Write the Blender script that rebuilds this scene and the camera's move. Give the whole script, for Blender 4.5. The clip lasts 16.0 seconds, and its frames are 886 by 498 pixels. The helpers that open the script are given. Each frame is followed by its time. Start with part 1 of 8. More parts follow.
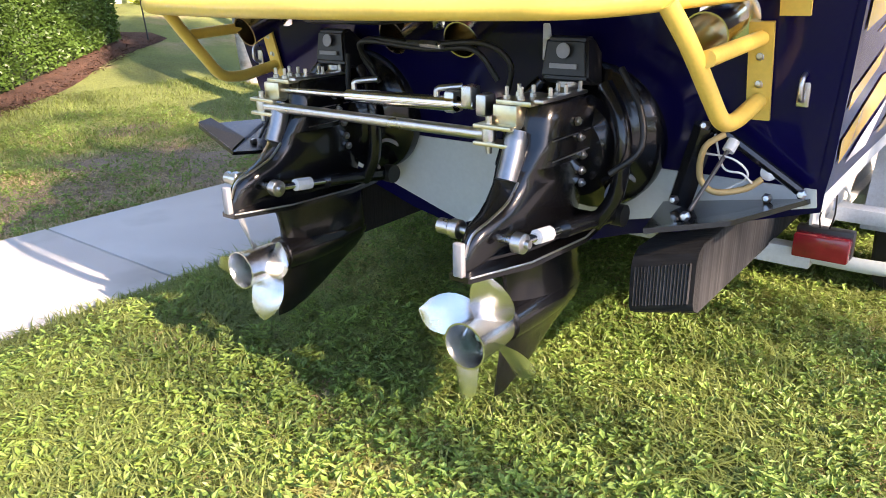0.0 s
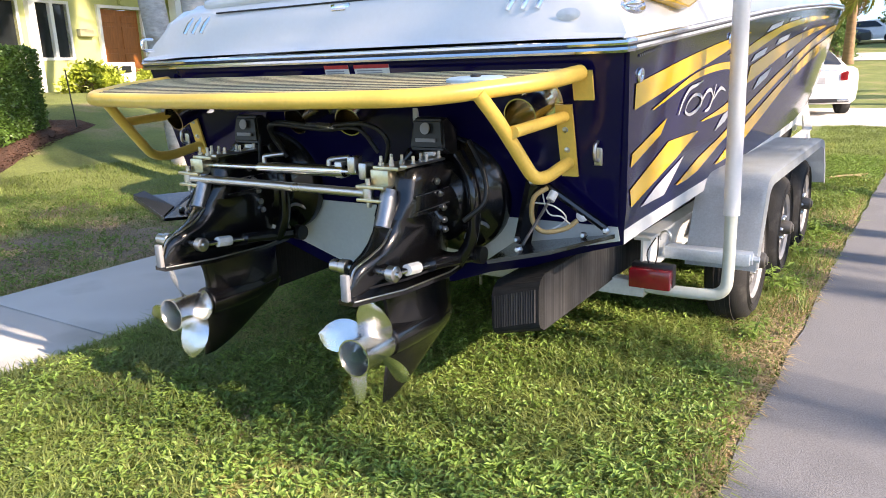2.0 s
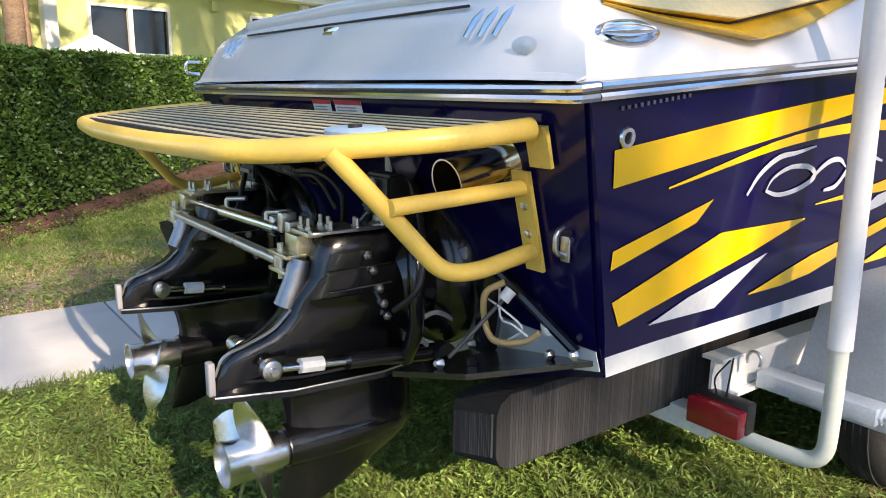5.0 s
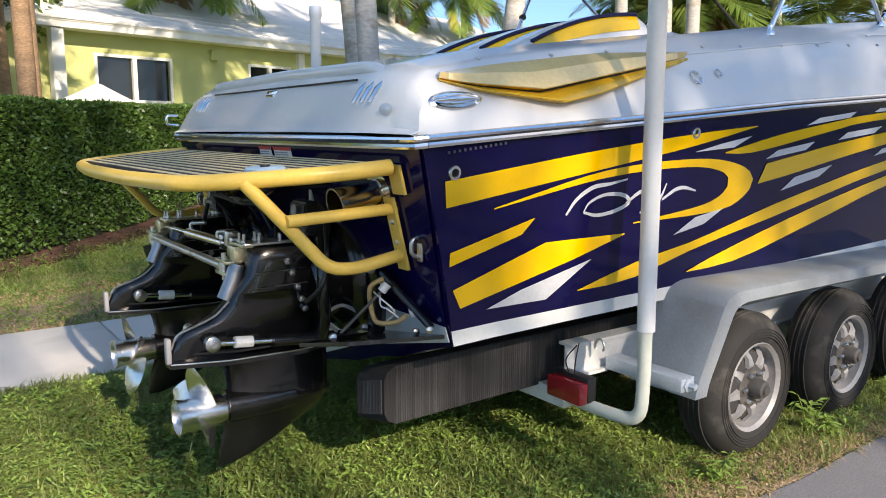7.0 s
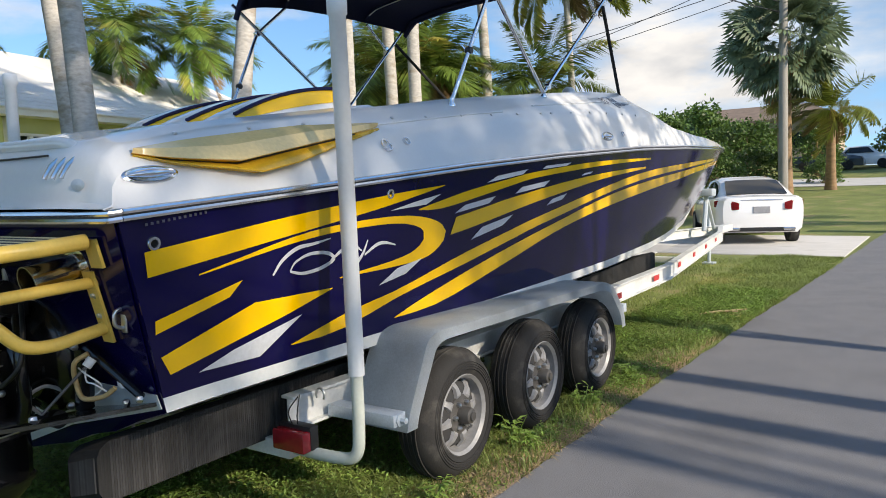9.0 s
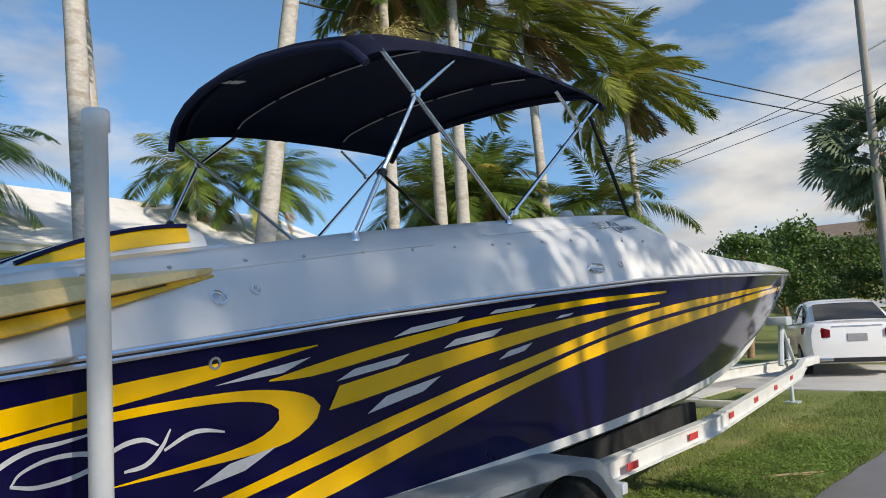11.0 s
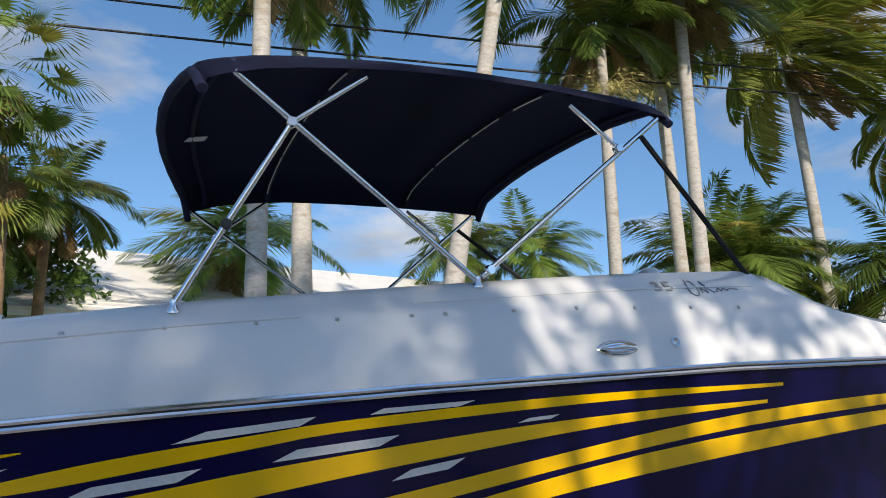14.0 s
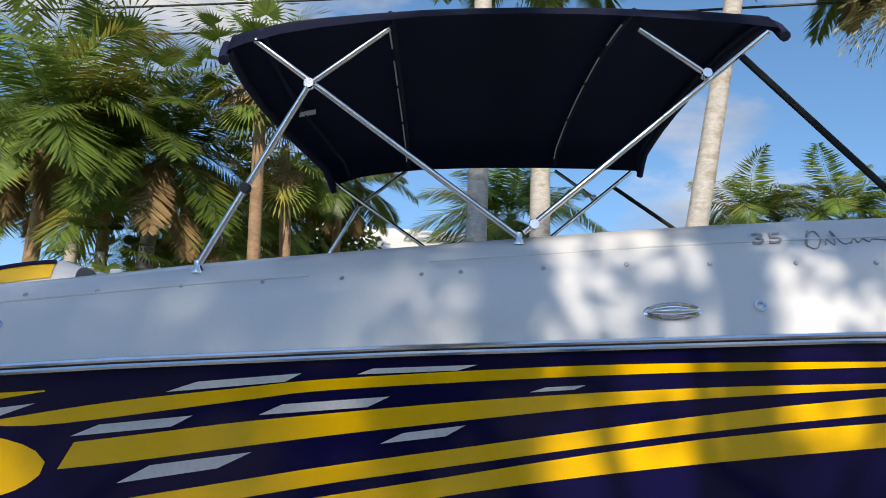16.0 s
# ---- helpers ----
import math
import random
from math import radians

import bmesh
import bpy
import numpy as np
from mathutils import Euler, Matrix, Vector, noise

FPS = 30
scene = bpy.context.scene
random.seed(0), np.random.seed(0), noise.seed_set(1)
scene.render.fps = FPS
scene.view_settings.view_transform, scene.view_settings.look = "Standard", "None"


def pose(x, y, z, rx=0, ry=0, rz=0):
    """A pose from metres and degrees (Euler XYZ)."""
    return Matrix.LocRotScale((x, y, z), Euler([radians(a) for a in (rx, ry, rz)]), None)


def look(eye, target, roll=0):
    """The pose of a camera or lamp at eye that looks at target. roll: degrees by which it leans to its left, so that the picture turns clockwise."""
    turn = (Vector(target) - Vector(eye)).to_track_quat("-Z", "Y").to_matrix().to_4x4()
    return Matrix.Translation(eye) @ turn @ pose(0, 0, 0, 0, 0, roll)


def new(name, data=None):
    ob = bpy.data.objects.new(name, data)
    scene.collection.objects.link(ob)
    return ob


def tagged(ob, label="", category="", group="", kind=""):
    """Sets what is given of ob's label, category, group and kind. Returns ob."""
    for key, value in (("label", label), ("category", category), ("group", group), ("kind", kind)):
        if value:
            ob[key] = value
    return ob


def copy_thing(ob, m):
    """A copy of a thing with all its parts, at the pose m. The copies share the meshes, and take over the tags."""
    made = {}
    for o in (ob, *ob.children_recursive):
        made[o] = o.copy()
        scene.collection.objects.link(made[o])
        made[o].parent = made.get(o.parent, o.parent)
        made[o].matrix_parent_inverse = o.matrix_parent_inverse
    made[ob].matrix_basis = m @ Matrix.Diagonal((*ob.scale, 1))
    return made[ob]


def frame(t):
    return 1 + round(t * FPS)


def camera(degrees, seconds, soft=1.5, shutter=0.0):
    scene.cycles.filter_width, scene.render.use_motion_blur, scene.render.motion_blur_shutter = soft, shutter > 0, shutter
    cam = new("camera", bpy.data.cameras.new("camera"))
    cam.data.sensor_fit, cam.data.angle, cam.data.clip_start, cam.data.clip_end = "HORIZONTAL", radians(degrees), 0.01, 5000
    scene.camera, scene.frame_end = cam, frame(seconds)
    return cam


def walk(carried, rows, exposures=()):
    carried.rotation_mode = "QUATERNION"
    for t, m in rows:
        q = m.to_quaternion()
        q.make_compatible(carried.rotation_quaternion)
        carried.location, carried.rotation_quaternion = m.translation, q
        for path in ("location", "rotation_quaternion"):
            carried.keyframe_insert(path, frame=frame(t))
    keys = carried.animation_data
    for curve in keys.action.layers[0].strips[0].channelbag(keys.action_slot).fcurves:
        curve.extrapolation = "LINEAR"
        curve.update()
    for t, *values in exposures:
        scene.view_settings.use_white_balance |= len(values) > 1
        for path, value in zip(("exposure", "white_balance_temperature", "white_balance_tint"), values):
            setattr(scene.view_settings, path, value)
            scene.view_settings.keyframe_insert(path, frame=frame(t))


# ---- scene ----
cam = camera(61.9, 16.0, soft=0.95)

PATH = [
    (0, (1.41, -1.692, 1.38), (0.238, -0.221, 0.7), -1.2),
    (0.5, (1.558, -1.861, 1.411), (0.383, -0.354, 0.822), -2.5),
    (1, (1.652, -2.087, 1.406), (0.512, -0.526, 0.893), -2.8),
    (1.5, (1.782, -2.136, 1.43), (0.69, -0.533, 0.942), -2.4),
    (2, (1.88, -2.053, 1.42), (0.819, -0.43, 0.933), -1.9),
    (2.5, (1.819, -1.812, 1.4), (0.744, -0.2, 0.905), -1.7),
    (3, (1.809, -1.549, 1.406), (0.675, 0.02, 0.906), -1.3),
    (3.5, (1.888, -1.271, 1.428), (0.658, 0.224, 0.929), -0.7),
    (4, (1.942, -1.041, 1.421), (0.585, 0.346, 0.937), -0.1),
    (4.2, (1.964, -0.938, 1.424), (0.555, 0.4, 0.952), 0.2),
    (6.3, (2.645, -0.901, 1.502), (0.978, 0.144, 1.138), 0.3),
    (6.5, (2.725, -0.936, 1.501), (1.072, 0.136, 1.154), 0.3),
    (7, (2.939, -1.025, 1.486), (1.347, 0.146, 1.175), 0.3),
    (7.5, (3.063, -1.146, 1.5), (1.565, 0.15, 1.225), -0.0),
    (8, (3.11, -1.262, 1.506), (1.732, 0.167, 1.264), -0.4),
    (8.5, (3.148, -1.233, 1.519), (1.906, 0.321, 1.311), -1.1),
    (9, (3.225, -1.055, 1.515), (2.09, 0.583, 1.347), -1.9),
    (9.5, (3.296, -0.796, 1.522), (2.186, 0.865, 1.434), -2.9),
    (10, (3.289, -0.441, 1.545), (2.131, 1.189, 1.598), -3.6),
    (10.2, (3.297, -0.317, 1.561), (2.115, 1.294, 1.656), -3.5),
    (12.3, (3.54, 1.177, 1.641), (2.004, 2.421, 1.947), -3.2),
    (12.5, (3.554, 1.299, 1.627), (1.992, 2.503, 1.955), -3.3),
    (13, (3.523, 1.642, 1.673), (1.886, 2.741, 2.008), -2.2),
    (13.5, (3.555, 1.965, 1.636), (1.848, 2.934, 2.021), -1.9),
    (14, (3.612, 2.266, 1.641), (1.83, 3.079, 2.048), -1.2),
    (14.5, (3.616, 2.582, 1.633), (1.759, 3.204, 2.033), -0.4),
    (15, (3.664, 2.885, 1.623), (1.746, 3.297, 2.008), 0.6),
    (15.5, (3.734, 3.161, 1.627), (1.777, 3.365, 1.986), 1.3),
    (16, (3.658, 3.371, 1.61), (1.686, 3.389, 1.946), 1.5),
]
walk(cam, [(t, look(eye, target, roll)) for t, eye, target, roll in PATH],
     [(0, 2.3, 8500, 26), (0.5, 2.25, 8500, 25), (1.5, 1.95, 8300, 22), (3.0, 1.78, 8000, 18), (4.2, 1.65, 8000, 18), (7.0, 1.15, 7800, 15), (9.0, 0.8, 7500, 11), (10.0, 0.5, 7450, 10), (12.5, 0.42, 7200, 11), (16.0, 0.54, 7300, 12)])

# ---------- world, sun ----------
SUN_AZ, SUN_EL = 96.0, 29.0  # degrees: azimuth from +y towards +x, height above the horizon
world = bpy.data.worlds.new("sky")
scene.world = world
world.use_nodes = True
wn, wl = world.node_tree.nodes, world.node_tree.links
wn.clear()
w_out, w_bg = wn.new("ShaderNodeOutputWorld"), wn.new("ShaderNodeBackground")
w_sky = wn.new("ShaderNodeTexSky")
w_sky.sky_type, w_sky.sun_disc = "NISHITA", False
w_sky.sun_elevation, w_sky.sun_rotation = radians(SUN_EL), radians(SUN_AZ)
w_sky.air_density, w_sky.dust_density, w_sky.ozone_density = 1.0, 0.25, 2.2
w_bg.inputs["Strength"].default_value = 0.15
# clouds: soft white cumulus mixed over the sky
w_tc, w_map = wn.new("ShaderNodeTexCoord"), wn.new("ShaderNodeMapping")
w_map.inputs["Scale"].default_value = (1.0, 1.0, 2.6)
wl.new(w_tc.outputs["Generated"], w_map.inputs["Vector"])
w_no, w_ra = wn.new("ShaderNodeTexNoise"), wn.new("ShaderNodeValToRGB")
w_no.inputs["Scale"].default_value, w_no.inputs["Detail"].default_value, w_no.inputs["Roughness"].default_value = 2.3, 9.0, 0.55
w_ra.color_ramp.elements[0].position, w_ra.color_ramp.elements[1].position = 0.50, 0.66
w_dir, w_dr, w_mul = wn.new("ShaderNodeVectorMath"), wn.new("ShaderNodeMapRange"), wn.new("ShaderNodeMath")
w_dir.operation = "DOT_PRODUCT"
w_dir.inputs[1].default_value = (0.10, 0.99, 0.1)
w_dr.inputs["From Min"].default_value, w_dr.inputs["From Max"].default_value = 0.55, 0.95
w_dr.inputs["To Min"].default_value, w_dr.inputs["To Max"].default_value = -0.03, 0.085
w_mul.operation = "ADD"
w_mix = wn.new("ShaderNodeMixRGB")
w_n2, w_cr = wn.new("ShaderNodeTexNoise"), wn.new("ShaderNodeValToRGB")
w_n2.inputs["Scale"].default_value, w_n2.inputs["Detail"].default_value = 5.5, 6.0
w_cr.color_ramp.elements[0].position, w_cr.color_ramp.elements[1].position = 0.36, 0.62
w_cr.color_ramp.elements[0].color, w_cr.color_ramp.elements[1].color = (1.9, 2.15, 2.6, 1), (3.7, 3.85, 4.1, 1)
wl.new(w_map.outputs["Vector"], w_n2.inputs["Vector"])
wl.new(w_n2.outputs["Fac"], w_cr.inputs["Fac"])
wl.new(w_cr.outputs["Color"], w_mix.inputs[2])
wl.new(w_map.outputs["Vector"], w_no.inputs["Vector"])
wl.new(w_tc.outputs["Generated"], w_dir.inputs[0])
wl.new(w_dir.outputs["Value"], w_dr.inputs["Value"])
wl.new(w_no.outputs["Fac"], w_mul.inputs[0])
wl.new(w_dr.outputs["Result"], w_mul.inputs[1])
wl.new(w_mul.outputs["Value"], w_ra.inputs["Fac"])
w_hsv = wn.new("ShaderNodeHueSaturation")
w_hsv.inputs["Saturation"].default_value = 1.2
wl.new(w_sky.outputs["Color"], w_hsv.inputs["Color"])
w_up = wn.new("ShaderNodeVectorMath")
w_up.operation = "ADD"
w_up.inputs[1].default_value = (0, 0, 0.16)
w_nrm = wn.new("ShaderNodeVectorMath")
w_nrm.operation = "NORMALIZE"
wl.new(w_tc.outputs["Generated"], w_up.inputs[0])
wl.new(w_up.outputs["Vector"], w_nrm.inputs[0])
wl.new(w_nrm.outputs["Vector"], w_sky.inputs["Vector"])
wl.new(w_hsv.outputs["Color"], w_mix.inputs[1])
wl.new(w_ra.outputs["Color"], w_mix.inputs["Fac"])
wl.new(w_mix.outputs["Color"], w_bg.inputs["Color"])
wl.new(w_bg.outputs["Background"], w_out.inputs["Surface"])

sun = new("sun", bpy.data.lights.new("sun", "SUN"))
sun.data.energy, sun.data.angle, sun.data.color = 3.2, radians(0.55), (1.0, 0.945, 0.86)
sa, se = radians(SUN_AZ), radians(SUN_EL)
SUN_DIR = Vector((math.sin(sa) * math.cos(se), math.cos(sa) * math.cos(se), math.sin(se)))
sun.matrix_world = look(SUN_DIR * 60, (0, 0, 0))


# ---------- materials ----------
def mat(name, color, rough=0.5, metal=0.0, vary=0.15, scale=8.0, bump=0.0, bump_scale=60.0, fine=0.08, second=None, second_at=0.55, coat=0.0, transl=0.0, per_object=0.0, island=0.0, stretch=(1, 1, 1)):
    """A surface with variation at two scales, optional patches of a second colour, relief and coat."""
    m = bpy.data.materials.new(name)
    m.use_nodes = True
    n, l = m.node_tree.nodes, m.node_tree.links
    b = n["Principled BSDF"]
    b.inputs["Metallic"].default_value, b.inputs["Roughness"].default_value = metal, rough
    b.inputs["Coat Weight"].default_value, b.inputs["Coat Roughness"].default_value = coat, 0.05
    tc, mp = n.new("ShaderNodeTexCoord"), n.new("ShaderNodeMapping")
    mp.inputs["Scale"].default_value = stretch
    l.new(tc.outputs["Object"], mp.inputs["Vector"])
    big, small = n.new("ShaderNodeTexNoise"), n.new("ShaderNodeTexNoise")
    big.inputs["Scale"].default_value, big.inputs["Detail"].default_value = scale, 5
    small.inputs["Scale"].default_value, small.inputs["Detail"].default_value = bump_scale, 4
    for t in (big, small):
        l.new(mp.outputs["Vector"], t.inputs["Vector"])
    hsv = n.new("ShaderNodeHueSaturation")
    hsv.inputs["Color"].default_value = (*color, 1)
    if second:
        ra, mx = n.new("ShaderNodeValToRGB"), n.new("ShaderNodeMixRGB")
        ra.color_ramp.elements[0].position, ra.color_ramp.elements[1].position = second_at - 0.07, second_at + 0.07
        mx.inputs[1].default_value, mx.inputs[2].default_value = (*color, 1), (*second, 1)
        l.new(big.outputs["Fac"], ra.inputs["Fac"])
        l.new(ra.outputs["Color"], mx.inputs["Fac"])
        l.new(mx.outputs["Color"], hsv.inputs["Color"])
    v1, v2 = n.new("ShaderNodeMapRange"), n.new("ShaderNodeMapRange")
    for v, s, a in ((v1, big, vary), (v2, small, fine)):
        v.inputs["From Min"].default_value, v.inputs["From Max"].default_value = 0.25, 0.75
        v.inputs["To Min"].default_value, v.inputs["To Max"].default_value = 1 - a, 1 + a
        l.new(s.outputs["Fac"], v.inputs["Value"])
    mu = n.new("ShaderNodeMath")
    mu.operation = "MULTIPLY"
    l.new(v1.outputs["Result"], mu.inputs[0])
    l.new(v2.outputs["Result"], mu.inputs[1])
    last = mu.outputs["Value"]
    for amount, node, socket in ((per_object, "ShaderNodeObjectInfo", "Random"), (island, "ShaderNodeNewGeometry", "Random Per Island")):
        if amount:
            oi, v3, m3 = n.new(node), n.new("ShaderNodeMapRange"), n.new("ShaderNodeMath")
            v3.inputs["To Min"].default_value, v3.inputs["To Max"].default_value = 1 - amount, 1 + amount
            m3.operation = "MULTIPLY"
            l.new(oi.outputs[socket], v3.inputs["Value"])
            l.new(v3.outputs["Result"], m3.inputs[0])
            l.new(last, m3.inputs[1])
            last = m3.outputs["Value"]
    l.new(last, hsv.inputs["Value"])
    l.new(hsv.outputs["Color"], b.inputs["Base Color"])
    rr = n.new("ShaderNodeMapRange")
    rr.inputs["To Min"].default_value, rr.inputs["To Max"].default_value = max(0.02, rough - 0.12 * rough), min(1, rough + 0.25 * rough)
    l.new(big.outputs["Fac"], rr.inputs["Value"])
    l.new(rr.outputs["Result"], b.inputs["Roughness"])
    if bump:
        bp = n.new("ShaderNodeBump")
        bp.inputs["Strength"].default_value, bp.inputs["Distance"].default_value = 1.0, bump
        l.new(small.outputs["Fac"], bp.inputs["Height"])
        l.new(bp.outputs["Normal"], b.inputs["Normal"])
    if transl:
        tr, ad, out = n.new("ShaderNodeBsdfTranslucent"), n.new("ShaderNodeMixShader"), n["Material Output"]
        ad.inputs["Fac"].default_value = transl
        l.new(hsv.outputs["Color"], tr.inputs["Color"])
        l.new(b.outputs["BSDF"], ad.inputs[1])
        l.new(tr.outputs["BSDF"], ad.inputs[2])
        l.new(ad.outputs["Shader"], out.inputs["Surface"])
    return m


def glass(name, tint=(1, 1, 1), rough=0.0):
    m = bpy.data.materials.new(name)
    m.use_nodes = True
    b = m.node_tree.nodes["Principled BSDF"]
    b.inputs["Base Color"].default_value, b.inputs["Roughness"].default_value = (*tint, 1), rough
    b.inputs["Transmission Weight"].default_value, b.inputs["IOR"].default_value = 1.0, 1.45
    return m


GRASS_SOIL = mat("lawn_soil", (0.19, 0.225, 0.06), 0.95, 0, 0.35, 0.9, 0.03, 40, 0.35, second=(0.28, 0.22, 0.11), second_at=0.62)
BLADE = mat("grass_blade", (0.25, 0.315, 0.09), 0.55, 0, 0.35, 0.8, fine=0.1, transl=0.4, island=0.35, second=(0.40, 0.36, 0.14), second_at=0.64)
WEED = mat("weed_leaf", (0.22, 0.335, 0.075), 0.45, 0, 0.3, 1.5, transl=0.35, island=0.35)
STRAW = mat("dry_straw", (0.44, 0.33, 0.19), 0.8, 0, 0.25, 3, island=0.3, transl=0.2)
DIRT = mat("bare_earth", (0.26, 0.19, 0.135), 0.95, 0, 0.35, 2.5, 0.02, 60, 0.3, second=(0.21, 0.165, 0.10), second_at=0.56)
MULCH = mat("bark_mulch", (0.11, 0.052, 0.032), 0.95, 0, 0.4, 5, 0.03, 70, 0.4)
ASPHALT = mat("asphalt", (0.19, 0.19, 0.20), 0.8, 0, 0.3, 1.1, 0.004, 170, 0.45, second=(0.145, 0.147, 0.158), second_at=0.53)
CONCRETE = mat("concrete", (0.56, 0.54, 0.51), 0.85, 0, 0.10, 1.3, 0.003, 160, 0.08, second=(0.40, 0.39, 0.36), second_at=0.62)
NAVY = mat("navy_gelcoat", (0.004, 0.0028, 0.040), 0.09, 0, 0.10, 2, fine=0.02)
NAVY.node_tree.nodes["Principled BSDF"].inputs["Specular IOR Level"].default_value = 0.28
YELLOW = mat("yellow_gelcoat", (0.87, 0.50, 0.0), 0.14, 0, 0.05, 2, fine=0.02, coat=0.5)
SILVER_DECAL = mat("silver_decal", (0.62, 0.64, 0.67), 0.35, 0.25, 0.05, 4)
WHITE_GEL = mat("white_gelcoat", (0.70, 0.70, 0.69), 0.16, 0, 0.04, 1.5, fine=0.015, coat=0.4)
WHITE_BOTTOM = mat("white_bottom", (0.66, 0.68, 0.67), 0.3, 0, 0.10, 3, fine=0.04)
YELLOW_PAINT = mat("yellow_powder_coat", (0.82, 0.54, 0.11), 0.32, 0, 0.10, 6, 0.0006, 90, 0.05, second=(0.72, 0.49, 0.12), second_at=0.68)
SLAT_GAP = mat("slat_gap_shade", (0.035, 0.03, 0.028), 0.7, 0, 0.2, 20)
CHROME = mat("chrome", (0.80, 0.81, 0.83), 0.12, 1.0, 0.08, 10, fine=0.03)
STEEL = mat("brushed_steel", (0.62, 0.61, 0.60), 0.27, 1.0, 0.15, 12, 0.0006, 240, 0.12)
PROP_STEEL = mat("propeller_steel", (0.74, 0.73, 0.71), 0.24, 1.0, 0.14, 9, 0.0005, 300, 0.1)
CADMIUM = mat("zinc_plated_steel", (0.66, 0.60, 0.42), 0.3, 1.0, 0.2, 14)
BLACK_PAINT = mat("black_drive_paint", (0.006, 0.006, 0.007), 0.2, 0, 0.3, 5, 0.0003, 70, 0.1, coat=0.4)
SLAT_CREAM = mat("faded_slat", (0.66, 0.54, 0.30), 0.5, 0, 0.12, 5, 0.0005, 90, 0.06)
HUB_DARK = mat("greasy_hub", (0.10, 0.095, 0.09), 0.45, 0.4, 0.3, 14)
BAR_DIM = mat("dim_grey_print", (0.055, 0.055, 0.085), 0.4)
BLACK_RUBBER = mat("black_hose", (0.012, 0.012, 0.012), 0.45, 0, 0.2, 12)
BLACK_BUNK = mat("bunk_carpet", (0.015, 0.015, 0.016), 0.95, 0, 0.3, 6, 0.006, 40, 0.5, stretch=(0.3, 3.0, 0.08))
CARPET_RIB = mat("carpet_cord", (0.034, 0.034, 0.036), 0.9, 0, 0.3, 8, island=0.35)
TYRE = mat("tyre_rubber", (0.017, 0.0165, 0.0165), 0.8, 0, 0.25, 7, 0.001, 130, 0.2, second=(0.05, 0.047, 0.044), second_at=0.6)
GALV = mat("galvanised_steel", (0.52, 0.575, 0.62), 0.42, 0.3, 0.16, 5, 0.0005, 120, 0.1)
WHEEL_GREY = mat("wheel_grey", (0.27, 0.27, 0.275), 0.48, 0.25, 0.15, 9, fine=0.1)
ALU_WHITE = mat("trailer_white", (0.66, 0.67, 0.66), 0.45, 0.1, 0.12, 5, fine=0.08, second=(0.52, 0.51, 0.47), second_at=0.66)
PVC = mat("white_pvc", (0.74, 0.75, 0.75), 0.42, 0, 0.06, 4, fine=0.03)
PVC_GREY = mat("weathered_pvc", (0.52, 0.55, 0.48), 0.5, 0, 0.1, 5, fine=0.05)
RED_LENS = mat("red_lens", (0.30, 0.010, 0.018), 0.18, 0, 0.2, 20, coat=0.5)
RED_DULL = mat("red_reflector", (0.50, 0.04, 0.04), 0.4)
CANVAS = mat("navy_canvas", (0.007, 0.010, 0.040), 0.9, 0, 0.2, 3, 0.0015, 190, 0.15)
STRAP = mat("black_webbing", (0.012, 0.012, 0.013), 0.85, 0, 0.2, 30)
BLACK_PLASTIC = mat("black_plastic", (0.016, 0.016, 0.017), 0.4, 0, 0.15, 8)
WHITE_PLASTIC = mat("white_plastic", (0.75, 0.75, 0.73), 0.4, 0, 0.08, 9)
HOUSE_GREEN = mat("green_stucco", (0.50, 0.52, 0.22), 0.9, 0, 0.07, 1.2, 0.004, 110, 0.07)
HOUSE_WHITE = mat("white_trim_paint", (0.78, 0.77, 0.73), 0.6, 0, 0.06, 3)
ROOF_WHITE = mat("white_roof_tile", (0.78, 0.76, 0.72), 0.7, 0, 0.08, 1.5, 0.004, 60, 0.08, island=0.05, second=(0.66, 0.63, 0.58), second_at=0.64)
DOOR_WOOD = mat("door_wood", (0.36, 0.12, 0.03), 0.4, 0, 0.25, 5, 0.001, 60, 0.2, stretch=(6, 6, 0.6))
DARK_GLASS = mat("dark_window_glass", (0.02, 0.024, 0.026), 0.06, 0, 0.2, 2)
LEAF_HEDGE = mat("hedge_leaf", (0.085, 0.165, 0.032), 0.38, 0, 0.25, 1.2, island=0.4, transl=0.25)
HEDGE_CORE = mat("hedge_inner_shade", (0.018, 0.028, 0.010), 0.95, 0, 0.4, 10)
PALM_LEAF = mat("palm_leaf", (0.155, 0.235, 0.045), 0.42, 0, 0.3, 0.7, island=0.35, transl=0.35, per_object=0.3, second=(0.30, 0.26, 0.055), second_at=0.60)
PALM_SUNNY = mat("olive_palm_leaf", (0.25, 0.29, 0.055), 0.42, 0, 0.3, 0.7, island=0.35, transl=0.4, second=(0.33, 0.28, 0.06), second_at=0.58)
PALM_DRY = mat("dry_palm_leaf", (0.28, 0.19, 0.09), 0.8, 0, 0.3, 2, island=0.3, transl=0.2)
PALM_FLOWER = mat("palm_flower_stalk", (0.48, 0.42, 0.17), 0.8, 0, 0.25, 3, island=0.25, transl=0.25)
PALM_TRUNK = mat("palm_trunk_grey", (0.46, 0.43, 0.39), 0.9, 0, 0.22, 3, 0.008, 14, 0.2, second=(0.30, 0.26, 0.21), second_at=0.58, stretch=(1, 1, 2.2))
PALM_BARK = mat("palm_trunk_brown", (0.30, 0.19, 0.11), 0.95, 0, 0.3, 4, 0.012, 26, 0.3, stretch=(1, 1, 2.5))
WOOD_POLE = mat("utility_pole_wood", (0.30, 0.28, 0.25), 0.9, 0, 0.2, 2, 0.003, 60, 0.2, stretch=(4, 4, 0.3))
WIRE = mat("black_cable", (0.012, 0.012, 0.013), 0.6)
